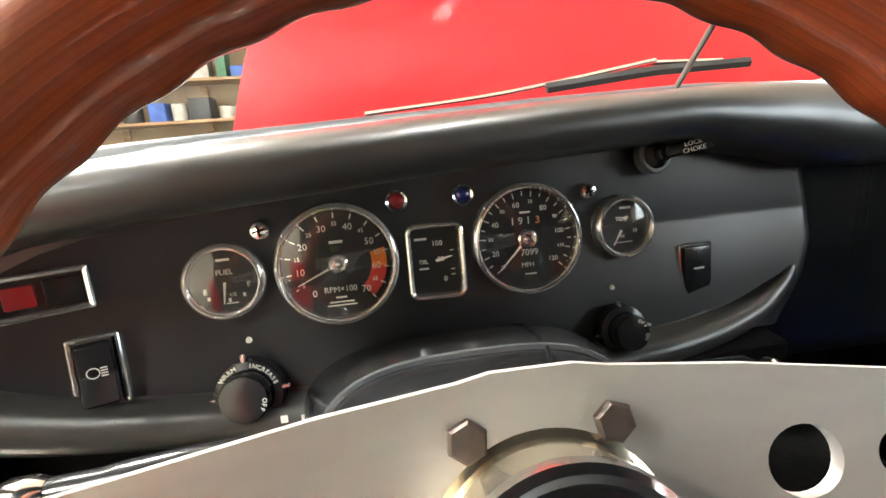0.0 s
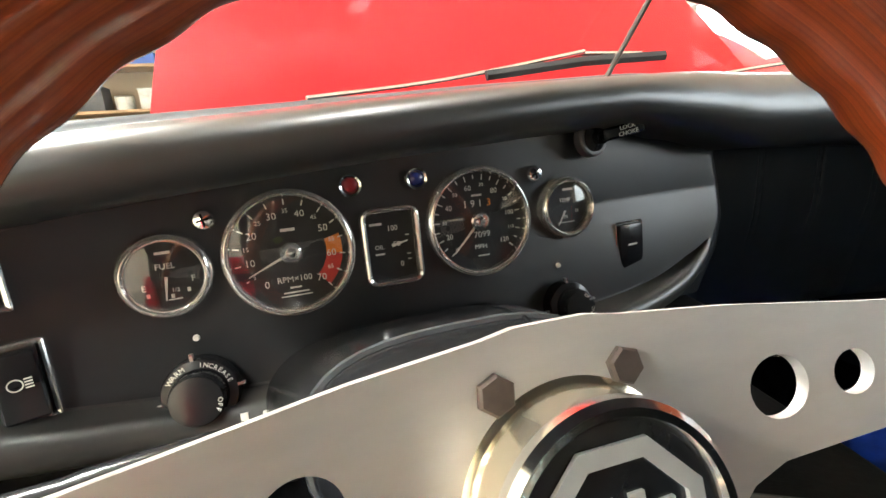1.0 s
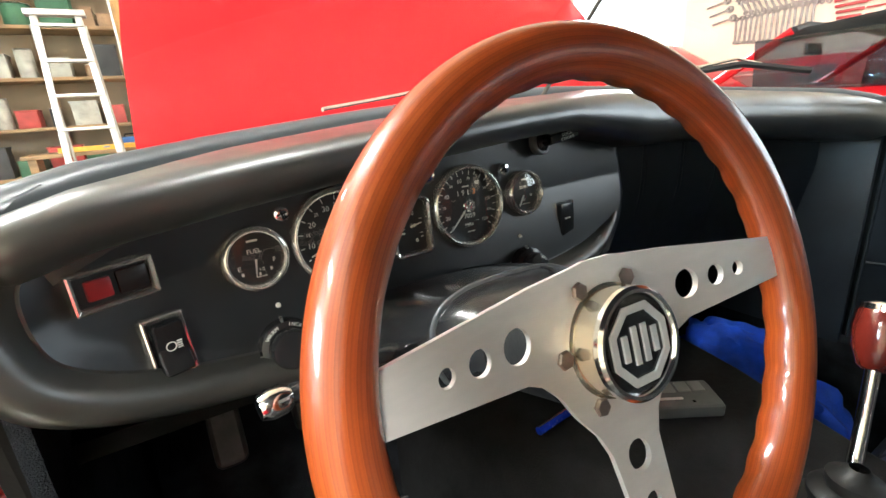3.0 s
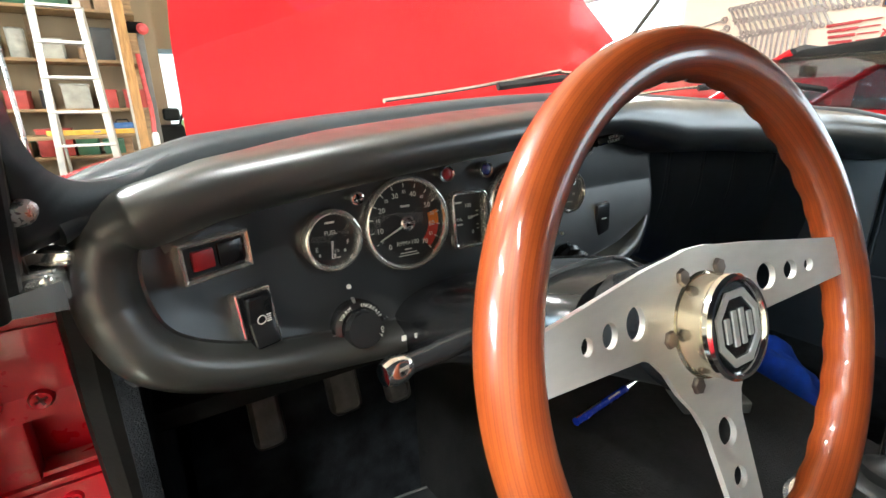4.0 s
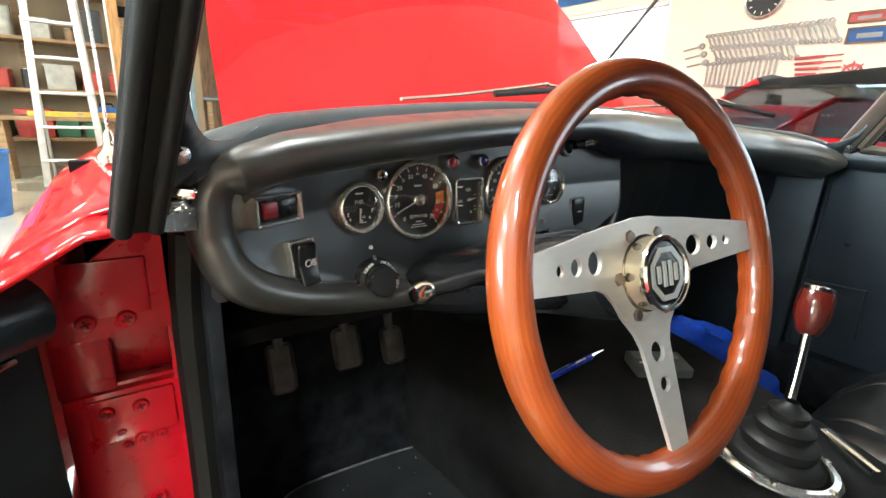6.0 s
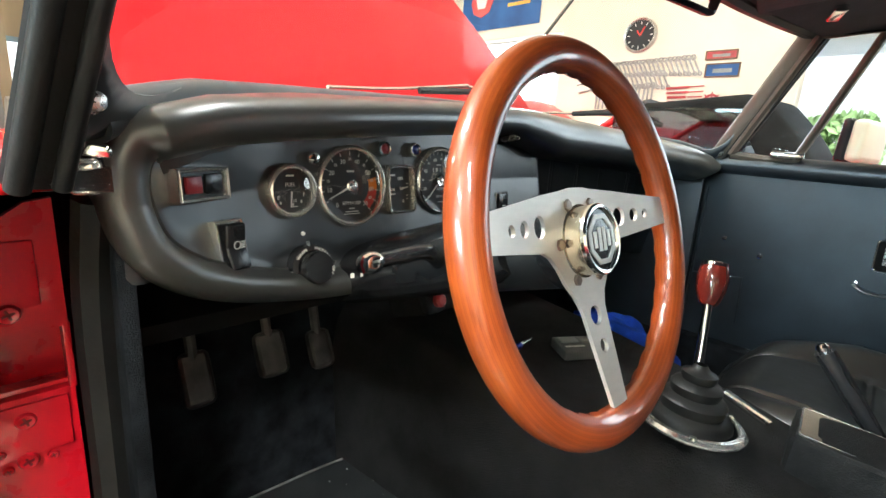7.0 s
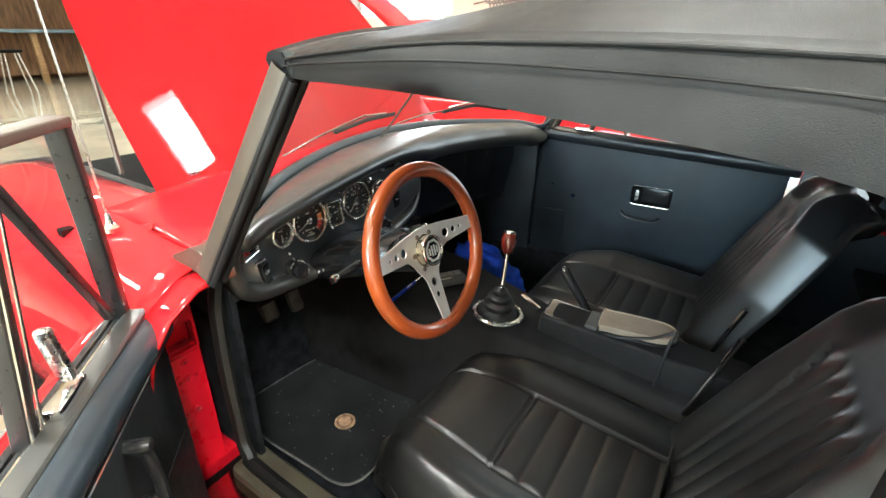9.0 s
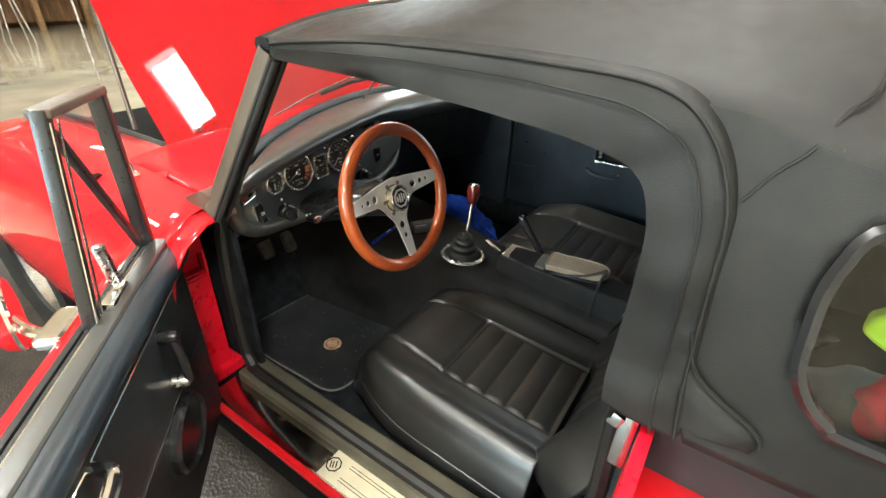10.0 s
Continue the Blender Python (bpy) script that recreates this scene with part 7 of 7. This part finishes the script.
for k in range(5):
    d = part("drawer", box((3.735, 1.9, 0.14 + 0.18 * k), (0.012, 1.12, 0.155), (0, 0, 0), 0.004), GREYPL, tb)
    part("handle", box((3.722, 1.9, 0.19 + 0.18 * k), (0.014, 0.9, 0.015), (0, 0, 0), 0.004), STEEL, d)


# ceiling fittings with the light, also for the panels added as fill
for px, py, pw, pl, turn, power in PANELS:
    cl = thing("ceiling_and_fill_light", "rectangular white ceiling light, lit; some are unseen and added as fill", "ceiling light", "garage ceiling lights")
    part("housing", box((px, py, 3.125), (pw + 0.05, pl + 0.05, 0.05), (0, 0, turn), 0.01), WHITE_WALL, cl)
    part("diffuser", box((px, py, 3.085), (pw, pl, 0.03), (0, 0, turn), 0.008), BULB, cl)


# second roadster beside this one
TINTED = glass_material("tinted_glass", 0.0, (0.45, 0.50, 0.55))


def build_second_car():
    c2 = thing("parked_car", "second red sports car with black soft top and raised bonnet", "car")
    cx, fy = 2.93, 1.30
    def sec(y):
        half = interp(y, [-0.62, -0.4, 0.6, 2.4, 3.2, 3.4], [0.58, 0.70, 0.745, 0.74, 0.66, 0.60])
        zt = interp(y, [-0.62, -0.5, 0.0, 0.35, 1.2, 2.3, 3.2, 3.4], [0.66, 0.71, 0.775, 0.80, 0.82, 0.80, 0.70, 0.60])
        row = []
        for u, zf in ((-0.90, 0.0), (-0.98, 0.25), (-1.0, 0.55), (-0.96, 0.80), (-0.88, 0.93), (-0.70, 1.0), (-0.3, 1.015), (0, 1.02), (0.3, 1.015), (0.70, 1.0), (0.88, 0.93), (0.96, 0.80), (1.0, 0.55), (0.98, 0.25), (0.90, 0.0)):
            row.append((cx + u * half, y, 0.20 + (zt - 0.20) * zf))
        return row
    bm = B()
    ys = np.linspace(-0.62, 3.4, 40)
    rows = [sec(y) for y in ys]
    add_grid(bm, rows)
    bm.verts.ensure_lookup_table()
    bm.faces.new(bm.verts[:15])
    bm.faces.new(bm.verts[-15:])
    part("body", bm, RED_PAINT, c2, "glossy red body", angle=50)
    # soft top, side windows and screen
    bm = B()
    rows = []
    for i in range(20):
        y = 0.98 - 0.84 * i / 19
        zc = interp(y, [0.14, 0.24, 0.36, 0.54, 0.98], [0.80, 0.97, 1.10, 1.15, 1.10])
        zs = interp(y, [0.14, 0.24, 0.36, 0.54, 0.98], [0.79, 0.90, 1.03, 1.072, 1.055])
        low = interp(y, [0.14, 0.34, 0.46, 0.98], [0.785, 0.785, zs - 0.05, zs - 0.035])
        rows.append([(cx - 0.66, y, low), (cx - 0.62, y, (zs + low) / 2)] + [(cx + u * 0.58, y, zs + (zc - zs) * (1 - abs(u) ** 2.4)) for u in np.linspace(-1, 1, 15)] + [(cx + 0.62, y, (zs + low) / 2), (cx + 0.66, y, low)])
    add_grid(bm, rows)
    thick(part("soft_top", bm, MATT_CLOTH, c2, "black cloth soft top", angle=60), 0.008)
    for sx in (-1, 1):
        part("screen_pillar", add_tube(B(), [(cx + sx * 0.66, 1.36, 0.79), (cx + sx * 0.60, 0.96, 1.055)], 0.020, 8), RED_PAINT, c2)
        g = part("side_glass", box((cx + sx * 0.645, 0.75, 0.92), (0.006, 0.66, 0.22), (0, sx * 8, 0), 0.002), TINTED, c2)
        g.visible_shadow = False
    part("header", add_tube(B(), [(cx - 0.60, 0.96, 1.055), (cx - 0.3, 1.03, 1.095), (cx + 0.3, 1.03, 1.095), (cx + 0.60, 0.96, 1.055)], 0.018, 8), HOOD_CLOTH, c2)
    bm = B()
    add_grid(bm, [[(cx + u * 0.64, 1.50 - 0.14 * u * u, 0.81), (cx + u * 0.59, 1.04 - 0.07 * u * u, 1.09 - 0.035 * u * u)] for u in np.linspace(-1, 1, 13)])
    part("windscreen", bm, CLEAR, c2).visible_shadow = False
    for sx in (-1, 1):
        st_ = part("seat_back", box((cx + sx * 0.28, 0.42, 0.72), (0.42, 0.12, 0.34), (-14, 0, 0), 0.05, 3), LEATHER, c2)
    part("cabin_mirror", box((cx - 0.02, 1.10, 1.00), (0.18, 0.02, 0.06), (0, 0, 0), 0.01), PLASTIC, c2)
    part("dash_top", box((cx, 1.26, 0.80), (1.1, 0.20, 0.06), (0, 0, 0), 0.02), VINYL, c2)
    ang = radians(30)
    bm = B()
    rows = []
    for i in range(13):
        f = i / 12
        rows.append([(cx + u * (0.55 - 0.15 * f), 1.66 + 1.12 * f * math.cos(ang) - 0.03 * (1 - u * u) * math.sin(ang), 0.82 + 1.12 * f * math.sin(ang) + 0.03 * (1 - u * u) + 0.04 * math.sin(math.pi * f)) for u in np.linspace(-1, 1, 15)])
    add_grid(bm, rows)
    thick(part("bonnet", bm, RED_PAINT, c2, "raised red bonnet"), 0.015)
    part("tail_trim", add_tube(B(), [(cx - 0.66, -0.62, 0.46), (cx, -0.66, 0.46), (cx + 0.66, -0.62, 0.46)], 0.035, 10), CHROME, c2)
    for y in (0.0, 2.35):
        for sx in (-1, 1):
            mm = Matrix.Translation((cx + sx * 0.66, y, 0.29)) @ Euler((0, radians(90), 0)).to_matrix().to_4x4()
            w = part("road_wheel", add_lathe(B(), [(0.17, -0.06), (0.25, -0.078), (0.285, -0.07), (0.292, 0), (0.285, 0.07), (0.25, 0.078), (0.17, 0.06)], 36, mm, True), RUBBER, c2)
            part("rim", add_lathe(B(), [(0, 0.02 * sx), (0.13, 0.03 * sx), (0.172, 0.06 * sx), (0.172, -0.05 * sx)], 28, mm), CHROME, w)
    return c2


build_second_car().location.y = 0.06


# ---- the north end: ladders, shelves, window, bench ----
def build_ladder(x, y, w, h, lean, mat, label):
    t = thing("step_ladder", label, "ladder")
    m = pose(x, y, 0, lean, 0, 0)
    for s in (-1, 1):
        part("rail", add_box(B(), (s * w / 2, 0, h / 2), (0.055, 0.025, h), bevel=0.005, m=m @ pose(0, 0, 0, 0, -s * 2.2, 0)), mat, t)
    n = int(h / 0.30)
    for k in range(n):
        part("rung", add_box(B(), (0, 0, 0.25 + 0.30 * k), (w + 0.02 - 0.022 * k, 0.07, 0.025), bevel=0.004, m=m), mat, t)
    part("top_cap", add_box(B(), (0, 0, h), (w - 0.02, 0.11, 0.05), bevel=0.008, m=m), mat, t)
    for s in (-1, 1):
        part("back_leg", add_tube(B(), [m @ Vector((s * w * 0.42, 0, h - 0.1)), (x + s * w * 0.5, y + 0.75, 0.01)], 0.014, 6), mat, t)


build_ladder(-0.62, 5.5, 0.46, 1.85, -4, ALU, "aluminium step ladder standing by the shelves")
TIMBER = material("orange_timber", (0.40, 0.21, 0.07), 0.6, 0, 0.2, 6, 0.15, 60, stretch=(8, 8, 1))
tp_ = thing("timber_post", "orange-brown timber post with a pale front edge", "post")
part("post", box((-0.155, 6.05, 1.57), (0.10, 0.10, 3.14), (0, 0, 0), 0.006), TIMBER, tp_)
part("edge_strip", box((-0.205, 5.995, 1.57), (0.022, 0.014, 3.10), (0, 0, 0), 0.003), ALU, tp_)
hs = thing("trolley_jack", "tall red garage trolley with a grey column", "trolley")
part("red_arm", add_tube(B(), smooth_path([(-0.055, 6.1, 1.42), (-0.045, 6.08, 1.10), (-0.030, 6.05, 0.86), (-0.045, 6.0, 0.62)], 5), 0.024, 10), REDTOOL, hs)
part("grey_column", box((0.005, 6.25, 0.85), (0.06, 0.07, 1.70), (0, 0, 0), 0.008), GREYPL, hs)
part("head", box((-0.03, 6.15, 1.68), (0.16, 0.12, 0.10), (0, 0, 0), 0.02, 3), DARK, hs)
part("red_lamp", add_lathe(B(), [(0, -0.02), (0.05, -0.015), (0.055, 0.02), (0.03, 0.05), (0, 0.055)], 20, pose(0.03, 6.08, 1.66, 90, 0, 0)), REDTOOL, hs)
part("base", box((0.0, 6.2, 0.05), (0.34, 0.42, 0.10), (0, 0, 0), 0.02), DARK, hs)
part("white_can", add_lathe(B(), [(0, 0.0), (0.035, 0.0), (0.035, 0.22), (0.02, 0.25), (0, 0.25)], 18, Matrix.Translation((-0.04, 5.98, 0.38))), WHITE_WALL, hs)
lb = thing("low_bench", "rough low pine bench behind the ladder", "bench")
part("bench_top", box((-0.75, 6.35, 0.60), (1.05, 0.45, 0.04), (0, 0, 0), 0.005), WOOD_BOARD, lb)
for x in (-1.2, -0.30):
    part("leg", box((x, 6.35, 0.29), (0.07, 0.36, 0.58), (0, 0, 0), 0.004), WOOD_BOARD, lb)
lv = thing("spirit_level", "long yellow spirit level lying on the low bench", "spirit level")
part("beam", box((-0.55, 6.17, 0.646), (0.84, 0.03, 0.05), (0, 0, 0), 0.003), YELLOW, lv)
part("vial", box((-0.55, 6.152, 0.650), (0.06, 0.01, 0.02), (0, 0, 0), 0.003), LGREY, lv)
tb2 = thing("tool_box", "small blue tool box on the low bench", "tool box")
part("case", box((-0.32, 6.38, 0.675), (0.20, 0.16, 0.11), (0, 0, 0), 0.012), BANNER_BLUE, tb2)
part("carry_handle", add_tube(B(), [(-0.38, 6.38, 0.73), (-0.37, 6.38, 0.76), (-0.27, 6.38, 0.76), (-0.26, 6.38, 0.73)], 0.008, 8), DARK, tb2)
# blue bin and cardboard box in front of the bench
tagged(obj("bin", add_lathe(B(), [(0, 0), (0.15, 0), (0.19, 0.42), (0.20, 0.43), (0.20, 0.45), (0.185, 0.45), (0.14, 0.02), (0, 0.02)], 28, Matrix.Translation((-1.10, 4.35, 0))), BANNER_BLUE), "blue plastic bin standing on the concrete floor", "bin")
cb = thing("cardboard_box", "open brown cardboard box on the concrete floor", "box")
part("carton", box((-1.55, 4.6, 0.17), (0.42, 0.34, 0.34), (0, 0, 12), 0.004), PLY, cb)
part("flap", box((-1.57, 4.40, 0.36), (0.40, 0.16, 0.006), (-30, 0, 12)), PLY, cb)

sh = thing("shelving", "rough pine wall shelving with boxes and jars", "shelves")
for k in range(5):
    part("shelf_board", box((-2.2, 7.0, 0.35 + 0.52 * k), (4.4, 0.45, 0.035), (0, 0, 0), 0.004), WOOD_BOARD, sh)
for x in (-4.3, -3.2, -2.1, -1.0, -0.05):
    part("upright", box((x, 7.24, 1.35), (0.09, 0.04, 2.7), (0, 0, 0), 0.004), WOOD_BOARD, sh)
structure("partition", box((-2.4, 7.35, 1.575), (5.2, 0.12, 3.15)), PLY, "tan plywood partition behind the shelves", "wall")
rnd = random.Random(11)
COLS = [material("box_%s" % n, c, 0.6, 0, 0.15, 10) for n, c in (("red", (0.35, 0.04, 0.03)), ("white", (0.36, 0.35, 0.30)), ("brown", (0.28, 0.17, 0.09)), ("black", (0.03, 0.03, 0.03)), ("blue", (0.03, 0.08, 0.3)), ("green", (0.04, 0.12, 0.06)))]
for k in range(5):
    x = -4.2
    while x < -0.25:
        w, h = rnd.uniform(0.10, 0.32), rnd.uniform(0.12, 0.34)
        z = 0.3685 + 0.52 * k
        cm = rnd.choice(COLS)
        if rnd.random() < 0.6:
            o = tagged(obj("storage_box", box((x + w / 2, 6.97, z + h / 2), (w, 0.28, h), (0, 0, rnd.uniform(-4, 4)), 0.006), cm), "worn storage box on a pine shelf", "box", "boxes on the shelves")
            part("box_lid", box((x + w / 2, 6.97, z + h + 0.006), (w + 0.012, 0.29, 0.02), (0, 0, 0), 0.004), cm, o)
        else:
            o = tagged(obj("tin", add_lathe(B(), [(0, 0), (w * 0.4, 0), (w * 0.42, 0.01), (w * 0.42, h - 0.01), (w * 0.36, h), (0, h)], 20, Matrix.Translation((x + w / 2, 6.95, z))), cm), "paint tin on a pine shelf", "tin", "tins on the shelves")
            part("tin_rim", add_lathe(B(), [(w * 0.40, h - 0.004), (w * 0.43, h - 0.002), (w * 0.40, h + 0.006)], 20, Matrix.Translation((x + w / 2, 6.95, z))), STEEL, o)
        x += w + rnd.uniform(0.03, 0.12)
# bright doorway beyond the shelves; its pane glows by itself in place of daylight
dw = thing("window_2", "window with a self-lit pane in a grey steel frame beyond the shelves", "window", kind="structure")
part("pane", box((0.40, 7.9, 1.05), (0.62, 0.01, 1.10)), PANE_GLOW, dw)
for c, s_ in (((0.07, 7.88, 1.05), (0.06, 0.06, 1.22)), ((0.73, 7.88, 1.05), (0.06, 0.06, 1.22)), ((0.40, 7.88, 0.47), (0.60, 0.06, 0.06)), ((0.40, 7.88, 1.63), (0.60, 0.06, 0.06))):
    part("window_frame", box(c, s_, (0, 0, 0), 0.006), GREY_PAINT, dw)
rm_ = thing("ride_mower", "dark garden machine with a green bonnet by the bright window", "mower")
part("machine_body", box((0.20, 7.45, 0.42), (0.34, 0.5, 0.50), (0, 0, 0), 0.06, 3), DARK, rm_)
part("machine_bonnet", box((0.40, 7.45, 0.62), (0.16, 0.5, 0.20), (0, 0, 0), 0.05, 3), FOLIAGE, rm_)
part("machine_seat", box((0.22, 7.30, 0.80), (0.20, 0.20, 0.16), (0, 0, 0), 0.05, 3), DARK, rm_)
part("bar", add_tube(B(), [(0.28, 7.4, 0.60), (0.38, 7.35, 0.86)], 0.016, 8), DARK, rm_)
for x in (0.05, 0.36):
    part("machine_wheel", add_lathe(B(), [(0.05, -0.05), (0.15, -0.05), (0.165, 0), (0.15, 0.05), (0.05, 0.05)], 24, Matrix.Translation((x, 7.35, 0.167)) @ Euler((0, radians(90), 0)).to_matrix().to_4x4(), True), RUBBER, rm_)
structure("partition_2", box((0.42, 8.02, 1.575), (0.90, 0.12, 3.15)), PLY, "tan plywood partition wall", "wall")
# work bench and stool near the end wall
wb = thing("work_bench", "long wooden work bench with a green top", "bench")
part("bench_top", box((2.6, 11.2, 0.88), (2.6, 0.70, 0.05), (0, 0, 0), 0.006), GREY_PAINT, wb)
for x in (1.4, 2.2, 3.0, 3.8):
    part("leg", box((x, 10.95, 0.43), (0.09, 0.09, 0.85), (0, 0, 0), 0.005), WOOD_BOARD, wb)
part("back_board", box((2.6, 11.5, 0.5), (2.6, 0.03, 0.8)), DARK_WOOD, wb)
st = thing("stool", "small metal stool on the concrete floor", "stool")
part("stool_seat", add_lathe(B(), [(0, 0.60), (0.16, 0.60), (0.17, 0.62), (0.16, 0.64), (0, 0.645)], 24, Matrix.Translation((2.2, 9.6, 0))), DARK, st)
for k in range(4):
    a = radians(45 + 90 * k)
    part("leg", add_tube(B(), [(2.2 + 0.12 * math.cos(a), 9.6 + 0.12 * math.sin(a), 0.60), (2.2 + 0.22 * math.cos(a), 9.6 + 0.22 * math.sin(a), 0.0)], 0.012, 8), STEEL, st)
# tread mat beside the car
structure("floor_plate", box((-0.95, 0.3, 0.004), (1.9, 4.0, 0.012)), TREAD, "dark grey textured rubber floor matting", "matting")
